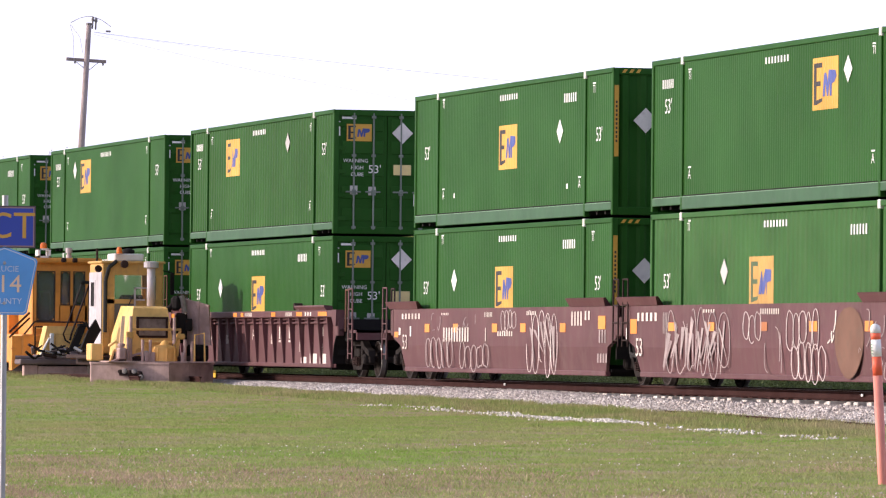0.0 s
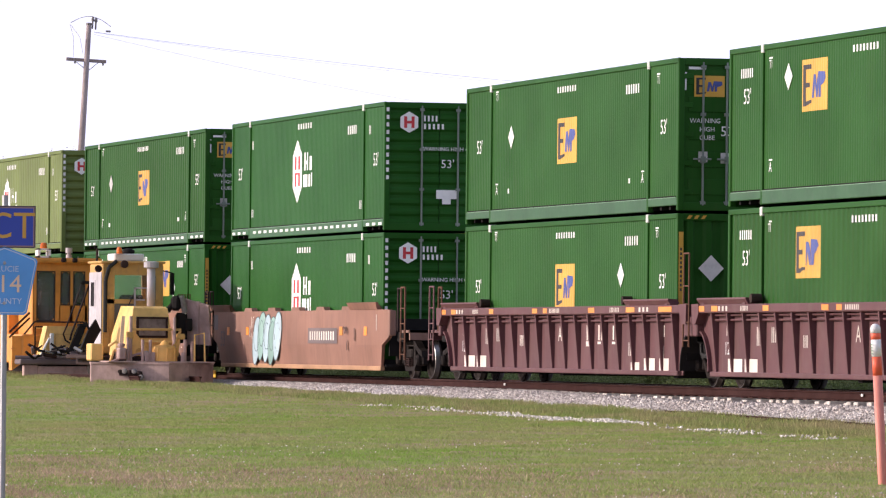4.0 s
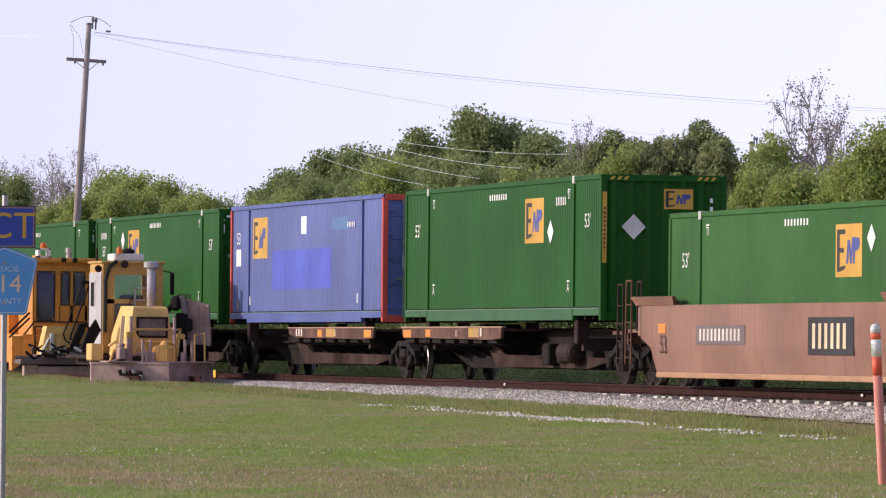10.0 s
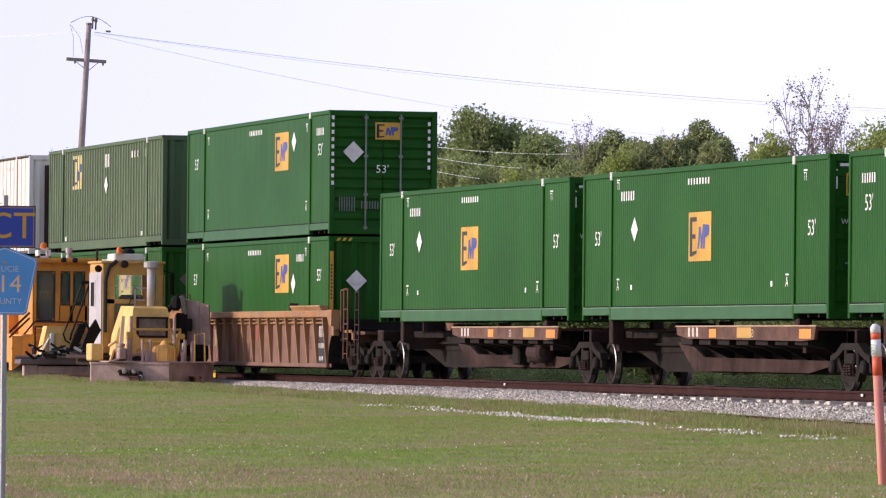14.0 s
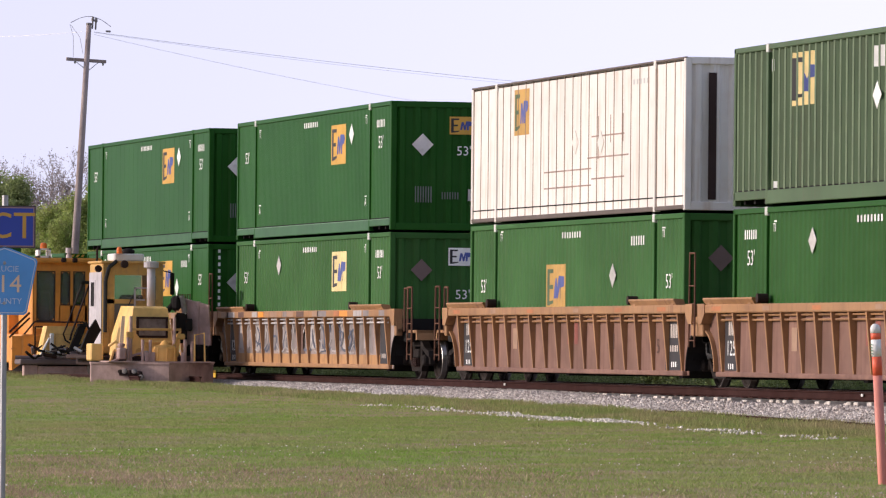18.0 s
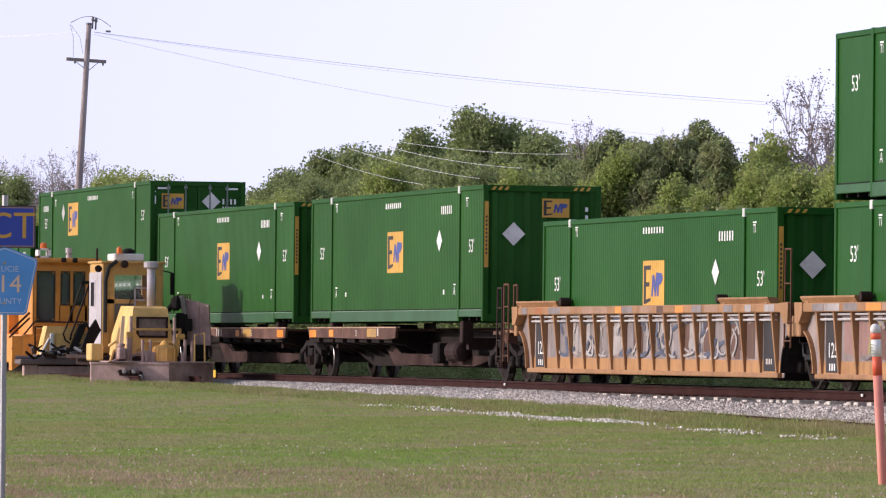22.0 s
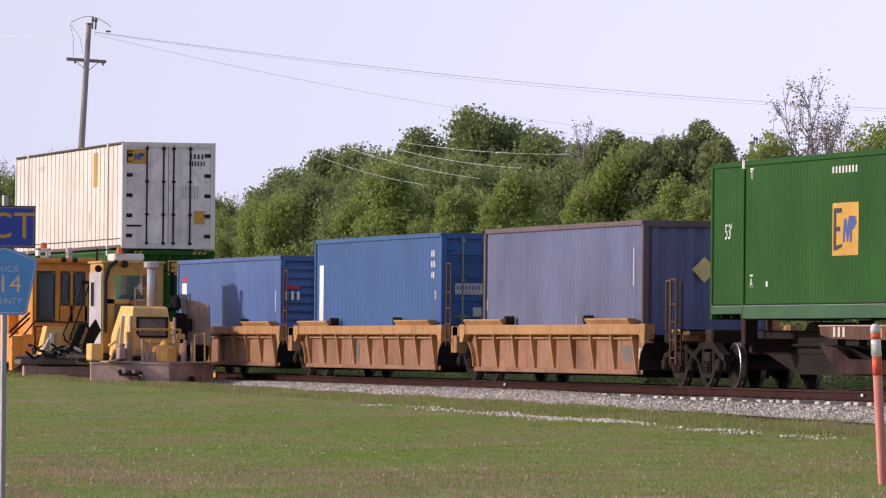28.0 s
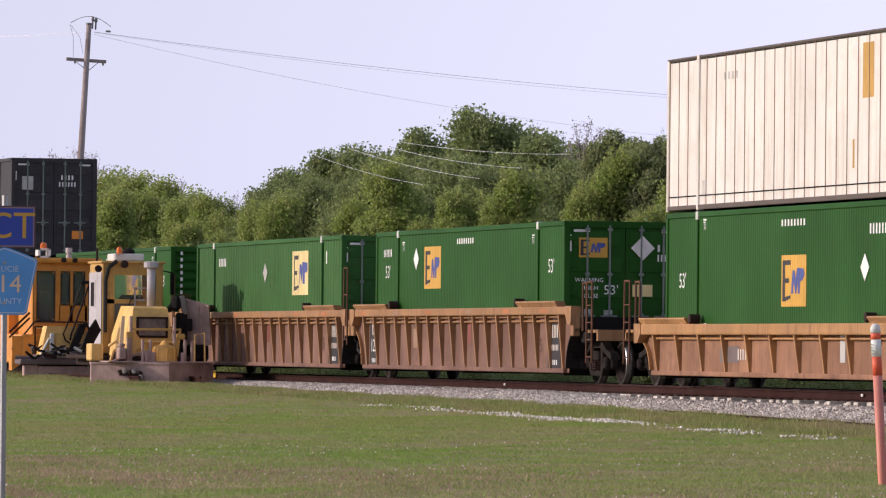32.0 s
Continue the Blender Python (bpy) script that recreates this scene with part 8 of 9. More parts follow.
def regulator():
    c = thing("ballast_regulator", "yellow ballast regulator with cab, plow and raised wing", "track machine", at=(-153.0, SIDE_Y, 0))
    pl = part("front_plow", ("plowL",), lambda s: s.loft([[(0.15, -1.62, z0), (0.28, -1.62, z0), (1.28, 0.12, z0), (1.15, 0.12, z0)] for z0 in (-0.26, 0.22)]), BLADE, c, label="brown scoured steel plow blade")
    part("plow_wing", ("plowR",), lambda s: s.loft([[(1.15, 0.12, z0), (1.28, 0.12, z0), (0.20, 1.46, z0), (0.07, 1.46, z0)] for z0 in (-0.26, 0.22)]), BLADE, pl)
    part("plow_edge", ("plowE",), lambda s: [s.loft([[(0.16, -1.64, z0), (0.30, -1.64, z0), (1.30, 0.12, z0), (1.16, 0.12, z0)] for z0 in (0.22, 0.27)]), s.loft([[(1.16, 0.12, z0), (1.30, 0.12, z0), (0.20, 1.48, z0), (0.06, 1.48, z0)] for z0 in (0.22, 0.27)])], BLADE, pl)
    br = part("plow_bracket", ("plowB",), lambda s: s.box(-0.30, 0.30, -0.03, 0.03, -0.05, 0.02, 0.015), SPINE, pl, at=(0.84, -0.74, -0.01), turn=(0, 0, 60))
    for k, (xx, zz) in enumerate(((-0.27, 0.05), (-0.15, 0.06), (-0.02, 0.04), (0.10, 0.06), (0.24, 0.02), (0.28, -0.08))):
        part("bracket_lug", ("lug", k % 2), lambda s: s.lathe((0, 0, 0), "y", [(-0.06, 0.02), (-0.05, 0.05 + 0.015 * (k % 2)), (0.03, 0.05 + 0.015 * (k % 2))], 8), PLACD if k % 2 else SPINE, br, at=(xx, -0.01, zz))
    part("chassis", ("chas",), lambda s: [s.box(-5.2, 0.2, -0.95, 0.95, 0.18, 0.42, 0.03), s.box(-5.0, -0.4, -1.25, 1.25, 0.34, 0.44, 0.02)], SPINE, c)
    for x in (-0.9, -4.2):
        for sg in (-1, 1):
            part("wheel", ("mwheel",), lambda s: s.lathe((0, 0, 0), "y", [(-0.06, 0.1), (-0.06, 0.30), (0.05, 0.30), (0.05, 0.34), (0.08, 0.34), (0.08, 0.1)], 20), WHEEL, c, at=(x, sg * 0.745, 0.24), turn=(0, 0, 0 if sg < 0 else 180))
    hood = part("engine_hood", ("hood",), lambda s: s.loft([[(-1.5, -0.84, 0.30), (0.0, -0.66, 0.30), (0.0, 0.48, 0.30), (-1.5, 0.52, 0.30)], [(-1.5, -0.76, 0.95), (-0.02, -0.60, 0.95), (-0.02, 0.45, 0.95), (-1.5, 0.50, 0.95)], [(-1.45, -0.56, 1.62), (-0.12, -0.50, 1.60), (-0.12, 0.36, 1.60), (-1.45, 0.40, 1.62)], [(-1.38, -0.56, 1.66), (-0.2, -0.47, 1.645), (-0.2, 0.32, 1.645), (-1.38, 0.36, 1.66)]]), MYEL, c)
    part("radiator_opening", ("radi",), lambda s: [s.box(-0.06, 0.012, -0.44, 0.35, 1.34, 1.39), s.box(-0.06, 0.012, -0.44, 0.35, 0.87, 0.93), s.box(-0.06, 0.012, -0.44, -0.38, 0.93, 1.34), s.box(-0.06, 0.012, 0.29, 0.35, 0.93, 1.34)], SPINE, hood)
    part("radiator_grille", ("grille",), lambda s: s.box(-0.03, 0.002, -0.38, 0.29, 0.93, 1.34), mat("dusty_radiator_core", (0.20, 0.155, 0.14), 0.8, dirt=0.6, dirt_rgb=(0.07, 0.05, 0.045), scale=2.5, vary=0.15), hood, label="dusty brown radiator core")
    part("hood_panel", ("hpan",), lambda s: s.box(-0.02, 0.05, -0.62, 0.50, 0.74, 0.80, 0.02), MYEL, hood)
    part("gusset_plate", ("hgus",), lambda s: s.prism([(-0.62, 1.02), (-0.50, 1.02), (-0.13, 0.57), (-0.13, 0.30), (-0.62, 0.30)], "x", 0.06, 0.10), MYEL, hood)
    part("exhaust_grille", ("hvent",), lambda s: s.lathe((0.10, -0.38, 0.52), "x", [(0.0, 0.10), (0.012, 0.10), (0.014, 0.085)], 16), CABM, hood)
    part("worn_stripe", ("hworn",), lambda s: s.prism([(-0.74, 1.40), (-0.66, 1.40), (-0.70, 0.62), (-0.80, 0.62)], "x", -0.35, -0.34), PLAC, hood)
    part("side_brace", ("hbr",), lambda s: [s.prism([(-0.66, 0.35), (-0.40, 0.35), (-0.55, 0.92), (-0.68, 0.92)], "x", 0.0, 0.05), s.prism([(0.45, 0.35), (0.60, 0.35), (0.66, 0.92), (0.55, 0.92)], "x", 0.0, 0.05)], MYEL, hood)
    part("front_tank", ("tankf",), lambda s: s.lathe((0.35, 0.20, 0), "z", [(0.28, 0.27), (0.30, 0.29), (0.60, 0.29), (0.66, 0.26), (0.71, 0.12), (0.76, 0.09), (0.80, 0.05), (0.81, 0.01)], 20), TANKO, c, label="orange domed tank")
    part("tank_rib", ("tankr",), lambda s: [s.lathe((0.35 + 0.29 * math.cos(a), 0.20 + 0.29 * math.sin(a), 0), "z", [(0.30, 0.03), (0.62, 0.03)], 6) for a in [i * 0.785 - 1.57 for i in range(8)]], TANKO, c)
    part("lamp", ("mlamp",), lambda s: s.lathe((0.12, -0.22, 0.42), "x", [(0, 0.14), (0.04, 0.14), (0.05, 0.12)], 16), MGREY, c)
    part("guard_pipe", ("gpipe",), lambda s: [s.tube([(0.5, 0.92, 0.28), (0.5, 0.92, 0.95), (0.5, 1.16, 1.0), (0.5, 1.18, 0.3)], 0.025)], MYEL, c)
    part("valve_block", ("valve",), lambda s: [s.box(0.1, 0.5, -0.98, -0.78, 0.34, 0.62, 0.03), s.lathe((0.3, -0.88, 0.62), "z", [(0, 0.06), (0.05, 0.09), (0.10, 0.09), (0.12, 0.03)], 10), s.rod((0.3, -0.7, 0.4), (0.3, -0.35, 0.5), 0.03), s.rod((0.3, -0.95, 0.34), (0.34, -1.12, 0.28), 0.03)], BLADE, c)
    part("lifting_eye", ("leye",), lambda s: [s.box(0.5, 0.56, yy - 0.05, yy + 0.05, 0.28, 0.52, 0.015) for yy in (-0.28, -0.12, 0.62)], BLADE, c)
    part("control_panel", ("cpanel",), lambda s: [s.box(-1.70, -1.66, -0.17, -0.13, 1.55, 2.13), s.box(-1.70, -1.66, -0.17, 0.30, 2.09, 2.13), s.box(-1.70, -1.66, -0.17, 0.10, 1.80, 1.83)], MGREY, c)
    part("lower_door", ("ldoor",), lambda s: [s.box(-1.715, -1.70, -0.80, -0.69, 0.55, 1.72, 0.01), s.box(-1.715, -1.70, -0.69, 0.40, 0.55, 0.86, 0.01)], CABM, c, label="grimy tan lower door frame")
    for yy, x, h in ((-0.38, 0.50, 0.83), (-0.19, 0.50, 0.82), (0.69, 0.45, 0.84), (0.88, 0.40, 0.80), (0.44, 0.35, 1.38), (-0.64, 0.3, 1.4), (-0.72, 0.36, 0.88)):
        part("upright_lever", ("lev", h), lambda s: s.rod((0, 0, 0.26), (0, 0, h), 0.040, 8), BLADE, c, at=(x, yy, 0))
    part("cross_bar", ("cbar",), lambda s: [s.box(0.26, 0.34, -0.60, 0.62, 1.05, 1.11, 0.012), s.rod((0.3, 0.60, 1.05), (0.38, 0.40, 0.62), 0.035), s.box(0.22, 0.36, 0.50, 0.72, 0.84, 0.98, 0.03), s.box(0.24, 0.34, -0.76, -0.58, 0.84, 1.02, 0.02)], CABM, c)
    # cab
    cab = part("cab", ("cab",), lambda s: s.box(-3.3, -1.72, -0.98, -0.90, 0.44, 2.72, 0.03), CABM, c)
    for k, panel in enumerate(((-3.3, -1.72, 0.52, 0.58, 0.44, 2.72, 0.03), (-3.3, -3.24, -0.92, 0.54, 0.44, 1.70), (-3.3, -3.24, -0.92, 0.54, 2.45, 2.72), (-3.3, -3.24, -0.92, -0.6, 1.7, 2.45), (-3.3, -3.24, 0.34, 0.54, 1.7, 2.45), (-1.78, -1.72, -0.92, 0.54, 0.44, 0.86), (-1.78, -1.72, -0.92, 0.54, 1.72, 1.83), (-1.78, -1.72, -0.11, 0.54, 0.86, 1.72), (-1.78, -1.72, -0.92, 0.54, 2.43, 2.72), (-1.78, -1.72, -0.92, -0.66, 0.86, 2.43), (-1.78, -1.72, 0.40, 0.54, 1.83, 2.43), (-3.3, -1.72, -0.92, 0.54, 0.40, 0.48))):
        part("cab_panel", ("cabp", k), lambda s: s.box(*panel), CABM, cab)
    part("side_panel", ("cabside",), lambda s: [s.box(-3.28, -1.74, -0.995, -0.978, 0.5, 2.50), s.box(-3.1, -2.5, -1.005, -0.99, 1.6, 2.3)], MGREY, cab, label="grey louvred side panel")
    part("side_window", ("cabsw",), lambda s: s.box(-3.0, -2.6, -1.012, -1.0, 1.65, 2.25), DARK, cab)
    part("roof", ("cabroof",), lambda s: s.box(-3.4, -1.64, -1.02, 0.62, 2.72, 2.78, 0.02), CABM, cab)
    part("windscreen", ("cabglass",), lambda s: s.box(-1.756, -1.744, -0.66, 0.40, 1.83, 2.43), GLASS, cab)
    part("lower_window", ("cabglass2",), lambda s: s.box(-1.756, -1.744, -0.66, -0.11, 0.86, 1.72), mat("dusty_lower_glass", (0.16, 0.16, 0.15), 0.25, dirt=0.3), cab)
    part("seat", ("cseat",), lambda s: [s.box(-2.9, -2.4, -0.30, 0.30, 1.1, 1.25, 0.05), s.box(-2.95, -2.8, -0.30, 0.30, 1.2, 1.95, 0.06), s.box(-2.2, -2.05, -0.5, 0.4, 1.2, 1.7, 0.05)], DARK, cab)
    part("wiper", ("wiper",), lambda s: s.pipe([(-1.70, -0.35, 1.6), (-1.70, -0.10, 2.1), (-1.70, 0.35, 2.12)], 0.012), BLACK, cab)
    ac = part("roof_unit", ("acbox",), lambda s: s.box(-2.9, -2.0, -0.62, 0.14, 2.79, 2.97, 0.03), WHITE, cab, label="white roof air unit")
    part("vent_dome", ("dome",), lambda s: s.lathe((-2.4, -0.18, 2.97), "z", [(0, 0.12), (0.04, 0.16), (0.09, 0.15), (0.13, 0.08), (0.14, 0.02)], 18), DARK, ac)
    part("beacon", ("beac",), lambda s: s.lathe((-1.95, -0.50, 2.97), "z", [(0, 0.07), (0.10, 0.07), (0.15, 0.05), (0.17, 0.01)], 14), LAMPG, cab, label="amber warning beacon")
    part("work_lamp", ("wlamp",), lambda s: [s.lathe((-1.55, yy, 2.70), "x", [(-0.08, 0.06), (0, 0.10), (0.05, 0.10), (0.06, 0.08)], 14) for yy in (-0.45,)] + [s.lathe((-1.6, -1.10, 2.58), "x", [(-0.06, 0.06), (0, 0.09), (0.05, 0.09), (0.06, 0.07)], 14)], SPINE, cab)
    part("hose_loom", ("loom",), lambda s: s.pipe([(-1.66, -0.62, 2.78), (-1.64, -0.82, 2.62), (-1.66, -0.90, 2.3), (-1.66, -0.90, 1.0)], 0.05, 8), RUBBER, cab)
    part("antenna", ("ant",), lambda s: s.rod((-2.8, -0.9, 2.78), (-2.8, -0.9, 3.1), 0.03), SPINE, cab)
    part("mirror", ("mirr",), lambda s: [s.box(-1.7, -1.62, 0.74, 0.84, 1.95, 2.5, 0.02), s.rod((-1.7, 0.56, 2.55), (-1.66, 0.78, 2.5), 0.015)], DARK, cab)
    ex = part("exhaust_pipe", ("exh",), lambda s: s.lathe((-1.2, 0.16, 0), "z", [(1.60, 0.105), (2.62, 0.105)], 16), MGREY, c, smooth=True)
    part("stack_cap", ("exhc",), lambda s: s.lathe((-1.2, 0.16, 0), "z", [(2.60, 0.12), (2.62, 0.19), (2.75, 0.19), (2.77, 0.12)], 16), MGREY, ex)
    # wings and hydraulics
    w = part("wing", ("wing",), lambda s: [s.loft([[(-1.00, 0.98, z0), (-0.93, 0.94, z0), (-0.43, 1.46 + k, z1), (-0.50, 1.50 + k, z1)] for z0, z1, k in ((0.68, 0.70, 0.06), (1.86, 1.70, 0.0))]), s.loft([[(-0.72, 1.24, z0), (-0.66, 1.19, z0), (-0.60, 1.25, z0), (-0.66, 1.30, z0)] for z0 in (0.70, 1.79)]), s.loft([[(-0.98, 0.99, z0), (-0.90, 0.93, z0), (-0.40, 1.45, z1), (-0.48, 1.51, z1)] for z0, z1 in ((1.80, 1.64), (1.86, 1.70))])], BLADE, c, label="raised brown steel wing blade")
    for yy in (0.84, 0.95, 1.07):
        part("lifting_loop", ("wloop",), lambda s: s.tube([(0, -0.035, 0), (0, -0.035, 0.20), (0, 0.035, 0.20), (0, 0.035, 0)], 0.018, 6), LADR, w, at=(-0.98, yy, 1.76))
    part("wing_cylinder", ("wcyl",), lambda s: [s.rod((-0.7, 0.82, 1.92), (-0.7, 0.92, 1.50), 0.075)], PLACD, w)
    part("cylinder_rod", ("wcylr",), lambda s: s.rod((-0.7, 0.92, 1.50), (-0.7, 0.95, 1.28), 0.025), WHITE, w, label="bright polished rod")
    part("wing_linkage", ("wlink",), lambda s: [s.box(-1.0, -0.6, 0.60, 0.82, 1.55, 1.92, 0.08), s.box(-0.95, -0.65, 0.72, 0.98, 0.75, 1.5, 0.05), s.box(-0.72, -0.6, 0.90, 1.10, 1.05, 1.36, 0.03), s.rod((-0.8, 0.5, 1.55), (-0.8, 0.8, 1.9), 0.07), s.box(-0.9, -0.5, 1.0, 1.5, 0.30, 0.72, 0.06)], DARK, w)
    a = part("side_arm", ("sarm",), lambda s: [s.prism([(-1.62, 0.60), (-1.40, 0.55), (-1.12, 1.05), (-1.25, 1.32), (-1.45, 1.02)], "x", -1.2, -1.05), s.rod((-1.1, -1.5, 1.25), (-1.1, -1.38, 1.0), 0.03)], DARK, c)
    part("tool_box", ("tbox",), lambda s: s.box(-0.9, -0.3, -1.52, -1.20, 0.30, 0.72, 0.03), MYEL, c)
    part("hose", ("hosem",), lambda s: [s.pipe([(0.1, -1.15, 0.66), (0.2, -1.0, 0.78), (0.25, -0.85, 0.6), (0.2, -0.7, 0.35)], 0.04), s.pipe([(0.1, -1.1, 0.3), (0.2, -1.05, 0.56), (0.2, -0.72, 0.56), (0.2, -0.70, 0.3)], 0.035)], MYEL, c)
    part("running_board", ("rboard",), lambda s: s.box(-0.35, 0.9, -1.3, 1.35, 0.27, 0.30), BLADE, c)


def tamper():
    c = thing("track_machine", "orange track machine with glazed cab, standing behind another", "track machine", at=(-163.0, SIDE_Y, 0))
    pl = part("front_plow", ("p2",), lambda s: [s.box(-0.10, 0.10, -1.42, 0.95, -0.15, 0.12, 0.02)], BLADE, c)
    part("plow_frame", ("p2f",), lambda s: [s.box(-0.6, 0.2, -1.55, 0.95, 0.16, 0.30, 0.03), s.rod((-0.2, -1.6, 0.34), (0.15, -0.2, 0.34), 0.05), s.rod((0.1, -1.35, 0.22), (0.1, -0.6, 0.22), 0.04), s.box(-0.5, 0.0, -1.1, -0.7, 0.3, 0.42, 0.04)], GREYSP, pl)
    part("plow_end", ("p2e",), lambda s: s.box(-0.12, 0.12, -1.43, -1.05, -0.14, 0.14, 0.02), BLADE, pl)
    body = part("body", ("b2",), lambda s: [s.box(-7.5, -0.9, -1.30, 1.2, 0.20, 0.95, 0.04), s.prism([(-1.55, 0.0), (-0.9, 0.45), (-0.9, 0.9), (-1.55, 0.9)], "x", -1.4, -0.95), s.box(-7.5, -3.4, -1.25, 1.2, 0.9, 2.2, 0.05)], MORA, c)
    part("hand_rail", ("hr2",), lambda s: [s.pipe([(-1.0, -1.55, 0.55), (-1.0, -0.95, 1.28), (-1.0, 0.35, 1.28), (-1.0, 0.6, 1.05)], 0.025), s.pipe([(-0.9, -0.95, 0.3), (-0.9, -0.95, 1.15), (-0.9, -0.3, 1.15)], 0.022)], SPINE, c)
    part("step_panel", ("sp2",), lambda s: [s.box(-0.94, -0.90, -0.95, 0.0, 1.10, 1.16, 0.01), s.box(-0.94, -0.90, -0.95, 0.0, 0.70, 0.76, 0.01)], MYEL, c)
    part("slant_rail", ("sl2",), lambda s: [s.tube([(-1.0, -1.62, 1.0), (-1.0, -1.08, 1.52)], 0.03, 6), s.tube([(-1.0, -1.62, 0.86), (-1.0, -1.08, 1.38)], 0.025, 6)], SPINE, c)
    cab = part("cab", ("cab2",), lambda s: [s.box(-3.2, -1.25, -0.98, -0.90, 0.9, 2.85, 0.03), s.box(-3.2, -1.25, 0.72, 0.80, 0.9, 2.85, 0.03), s.box(-3.2, -3.12, -0.95, 0.78, 0.9, 1.6), s.box(-3.2, -3.12, -0.95, 0.78, 2.6, 2.85), s.box(-1.33, -1.25, -0.95, 0.78, 0.6, 1.30), s.box(-1.33, -1.25, -0.95, 0.78, 2.62, 2.85), s.box(-1.33, -1.25, -0.95, -0.86, 1.3, 2.62), s.box(-1.33, -1.25, -0.36, -0.22, 1.3, 2.62), s.box(-1.33, -1.25, 0.04, 0.12, 1.3, 2.62), s.box(-1.33, -1.25, 0.44, 0.78, 1.3, 2.62), s.box(-1.33, -1.25, -0.25, 0.5, 1.3, 1.72)], MORA, c)
    for y0, y1, z0 in ((-0.86, -0.36, 1.3), (-0.22, 0.04, 1.72), (0.12, 0.44, 1.72)):
        part("window", ("w2", y0), lambda s: s.box(-1.30, -1.288, y0, y1, z0, 2.62), GLASS, cab)
        part("corner_gusset", ("wg2", y0), lambda s: [s.prism([(yc, zc), (yc + ys * 0.13, zc), (yc + ys * 0.05, zc + zs * 0.05), (yc, zc + zs * 0.13)], "x", -1.262, -1.246) for yc, ys in ((y0, 1), (y1, -1)) for zc, zs in ((z0, 1), (2.62, -1))], MORA, cab)
        part("window_seal", ("ws2", y0), lambda s: [s.box(-1.25, -1.238, y0, y0 + 0.03, z0, 2.62), s.box(-1.25, -1.238, y1 - 0.03, y1, z0, 2.62), s.box(-1.25, -1.238, y0, y1, z0, z0 + 0.03), s.box(-1.25, -1.238, y0, y1, 2.59, 2.62)], RUBBER, cab)
    # black sheet added behind the panes for the dimness inside, and a seat block
    part("interior", ("in2",), lambda s: [s.box(-1.75, -1.65, -0.86, 0.70, 1.0, 2.70), s.box(-1.6, -1.45, -0.75, -0.45, 1.3, 2.1, 0.05)], DARK, cab)
    part("roof", ("r2",), lambda s: s.box(-3.4, -1.05, -1.02, 0.86, 2.83, 2.97, 0.04), MORA, cab)
    part("work_lamp", ("l2",), lambda s: [s.box(-1.06, -1.0, yy - 0.07, yy + 0.07, 2.85, 2.97, 0.03) for yy in (-0.18, 0.12)], SPINE, cab)
    part("tail_lamp", ("l3",), lambda s: s.lathe((-1.04, 0.72, 2.80), "x", [(-0.04, 0.09), (0.02, 0.09), (0.04, 0.05)], 14), RED, cab)
    bx = part("beacon_frame", ("bf",), lambda s: [s.box(-1.9, -1.5, -0.78, -0.72, 2.97, 3.22), s.box(-1.9, -1.5, -0.50, -0.44, 2.97, 3.22), s.box(-1.9, -1.5, -0.78, -0.44, 3.18, 3.22), s.box(-1.9, -1.5, -0.78, -0.44, 2.97, 3.02)], WHITE, cab)
    part("beacon", ("bc2",), lambda s: s.lathe((-1.7, -0.60, 3.22), "z", [(0, 0.09), (0.10, 0.09), (0.15, 0.06), (0.16, 0.01)], 14), LAMPG, bx, label="orange warning beacon")
    part("exhaust_pipe", ("ex2",), lambda s: [s.lathe((-2.0, 0.14, 2.97), "z", [(0, 0.08), (0.10, 0.08), (0.10, 0.05), (0.14, 0.05), (0.14, 0.09), (0.28, 0.09)], 14)], MGREY, cab)
    hd = part("front_cover", ("fc2",), lambda s: s.prism([(-0.95, 0.36), (0.28, 0.36), (0.28, 0.96), (-0.05, 1.17), (-0.77, 1.17)], "x", -0.75, -0.15), MYEL, c)
    part("cover_seam", ("fc2s",), lambda s: [s.box(-0.15, -0.145, -0.55, 0.10, 0.95, 0.965), s.box(-0.15, -0.145, -0.56, -0.545, 0.45, 0.965)], CABM, hd)
    part("lever", ("lv2",), lambda s: [s.box(-0.13, -0.07, -0.71, -0.60, 0.45, 0.98, 0.02), s.rod((-0.1, -0.95, 0.4), (-0.1, -0.72, 0.85), 0.03)], WHITE, hd)
    part("hydraulic_arm", ("ha2",), lambda s: [s.prism([(-0.27, 0.40), (-0.08, 0.40), (0.24, 1.20), (0.04, 1.20)], "x", -0.1, 0.08), s.box(-0.15, 0.1, 0.02, 0.42, 1.16, 1.24, 0.02)], DARK, c)
    part("guide_rod", ("ha3",), lambda s: s.tube([(-0.05, 0.14, 2.32), (-0.05, -0.28, 1.15), (-0.05, -0.36, 0.96), (-0.05, -0.30, 0.80), (-0.05, -0.18, 0.72)], 0.022, 6), SPINE, c)
    part("guide_rod", ("ha4",), lambda s: s.tube([(-0.05, 0.32, 2.28), (-0.05, -0.14, 0.98), (-0.05, -0.18, 0.80)], 0.026, 6), SPINE, c)
    part("rod_bracket", ("ha5",), lambda s: [s.box(-0.12, 0.02, 0.08, 0.42, 2.28, 2.36, 0.02), s.box(-0.12, -0.02, 0.30, 0.40, 1.2, 2.3, 0.02)], DARK, c)
    part("steering_hose", ("ha6",), lambda s: s.tube([(0.12, 0.16 + 0.24 * math.cos(a), 0.50 + 0.20 * math.sin(a)) for a in [0.5 * k for k in range(9)]], 0.022, 6), RUBBER, c)
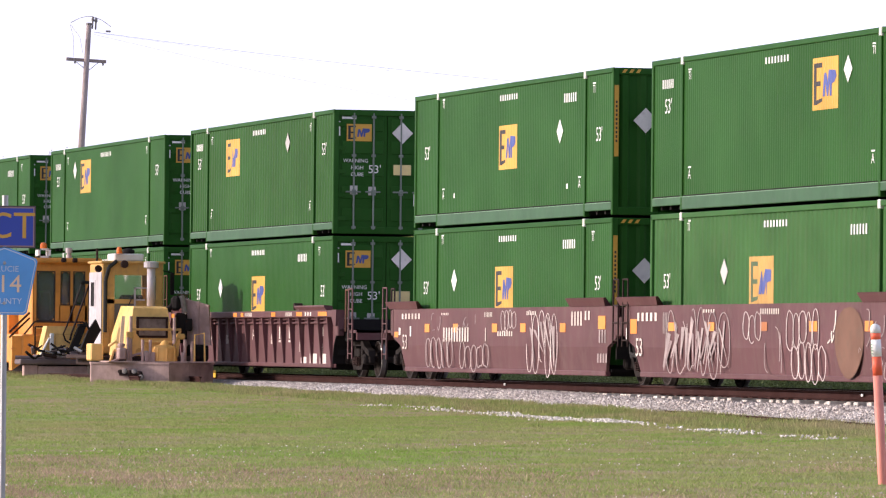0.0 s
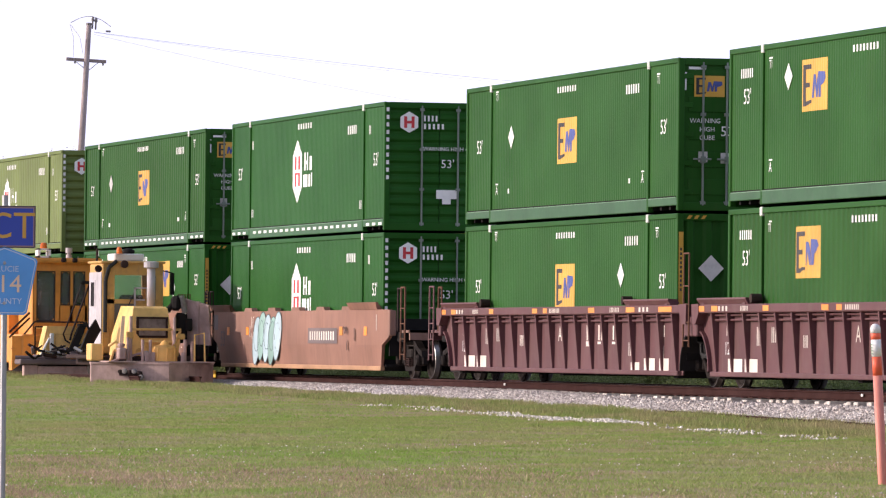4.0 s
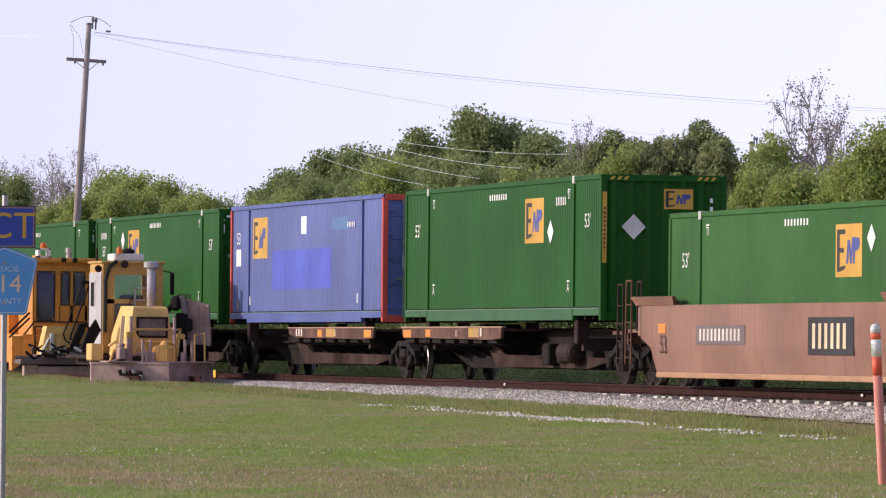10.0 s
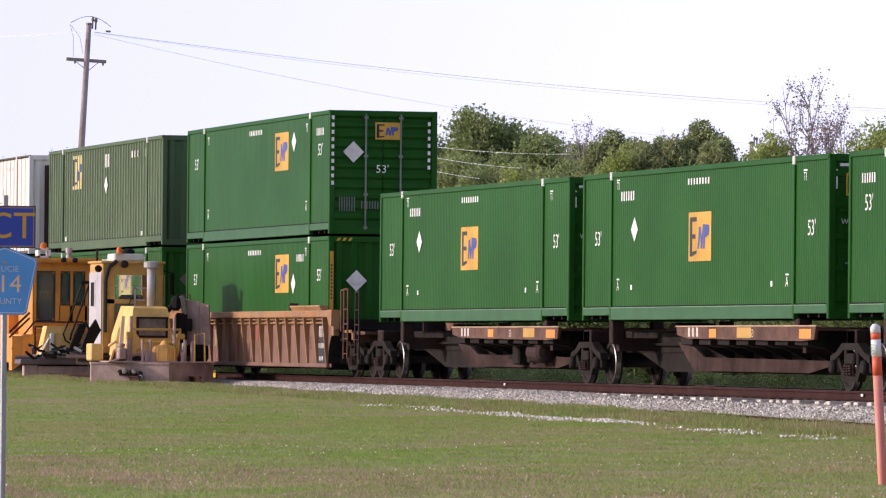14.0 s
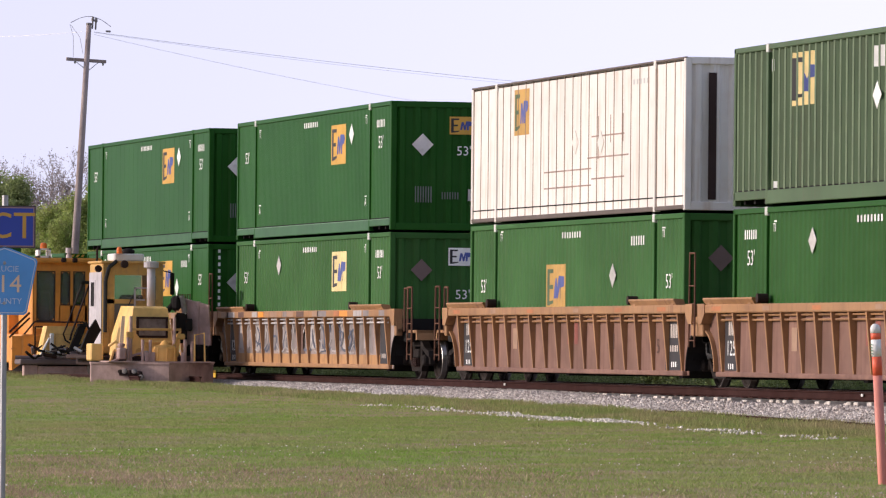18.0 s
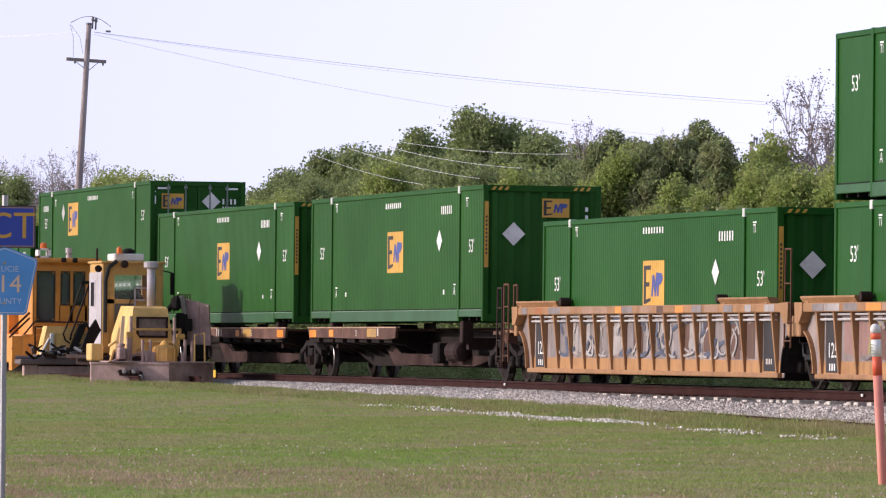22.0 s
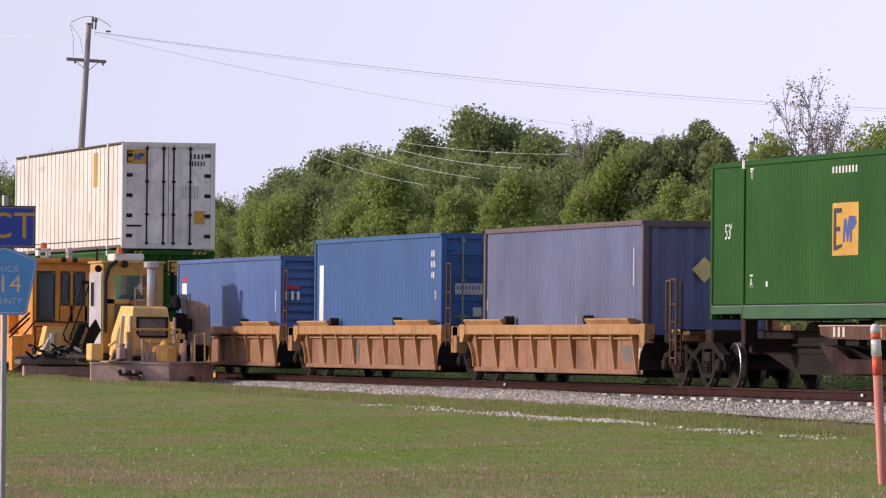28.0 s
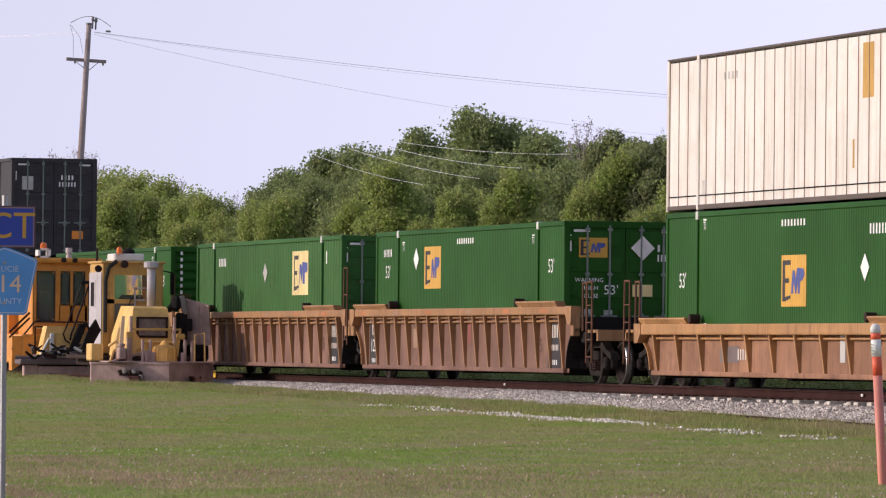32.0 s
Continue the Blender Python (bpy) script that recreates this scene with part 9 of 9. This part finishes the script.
    part("filter_can", ("fcan",), lambda s: [s.lathe((0.05, 0.72, 0.55), "z", [(0, 0.09), (0.2, 0.09), (0.24, 0.05)], 12), s.box(-0.3, 0.0, 0.55, 0.8, 0.4, 0.9, 0.05)], MYEL, c)
    part("under_gear", ("ug2",), lambda s: [s.box(-6, -1, -0.8, 0.8, -0.02, 0.25), s.box(-0.8, 0.1, 0.2, 1.2, 0.0, 0.5, 0.08)], DARK, c)


regulator()
tamper()


def stowed_gear():
    """Loose steel rods, hoses and fittings carried on the second machine's nose."""
    c = thing("rod_bundle", "jumble of black rods, hoses and silver fittings", "machine gear", at=(-162.7, SIDE_Y, 0.31))
    r = random.Random(77)
    for i in range(46):
        p = (r.uniform(-0.3, 0.3), r.uniform(-1.3, 0.7), r.uniform(0.0, 0.25))
        q = (p[0] + r.uniform(-0.2, 0.2), p[1] + r.uniform(-0.5, 0.5), p[2] + r.uniform(-0.05, 0.18))
        part("rod", ("gear", i), lambda s: s.rod(p, q, r.uniform(0.02, 0.055), 6), r.choice((DARK, DARK, DARK, STEEL, SPINE, GREYSP)), c)


stowed_gear()

# ---- ties, nearest stretch piece by piece ----
tie_me = Shape().box(-0.115, 0.115, -1.30, 1.30, -0.18, 0.0, 0.012).mesh("tie", TIE)
plate_me = Shape().box(-0.09, 0.09, -0.17, 0.17, -0.004, 0.014).mesh("tie_plate", RAILS)
rt = random.Random(5)
for i in range(150):
    x = -168 + i * 0.55
    o = new("tie", tie_me)
    o.parent = track
    o.location, o.rotation_euler = (x + rt.uniform(-0.03, 0.03), TRACK_Y + rt.uniform(-0.11, 0.09), -0.176 - rt.choice((0, 0, 0.012, 0.03))), (0, 0, radians(rt.uniform(-1.2, 1.2)))
    q = new("tie_plate", plate_me)
    q.parent = track
    q.location = (x, TRACK_Y - 0.753, -0.176)


def motions():
    """The whole train rolls along the track."""
    times = [2.0 * i for i in range(17)]
    for ob, x, z in MOVERS:
        walk(ob, [(t, pose(x + run(t), TRACK_Y, z)) for t in times])
    # every axle turns as it rolls: about 77 degrees from row to row
    turns = [(i / 30, math.degrees(run(i / 30) / 0.42) % 360) for i in range(961)]
    for x in (-0.89, 0.89):
        pair = [ob for ob, at in WHEELSETS if at == x]
        walk(pair[0], [(t, pose(x, 0, 0.42, 0, a, 0)) for t, a in turns])
        for ob in pair[1:]:
            ob.rotation_mode = "QUATERNION"
            ob.animation_data_create().action = pair[0].animation_data.action
            ob.animation_data.action_slot = pair[0].animation_data.action_slot


motions()
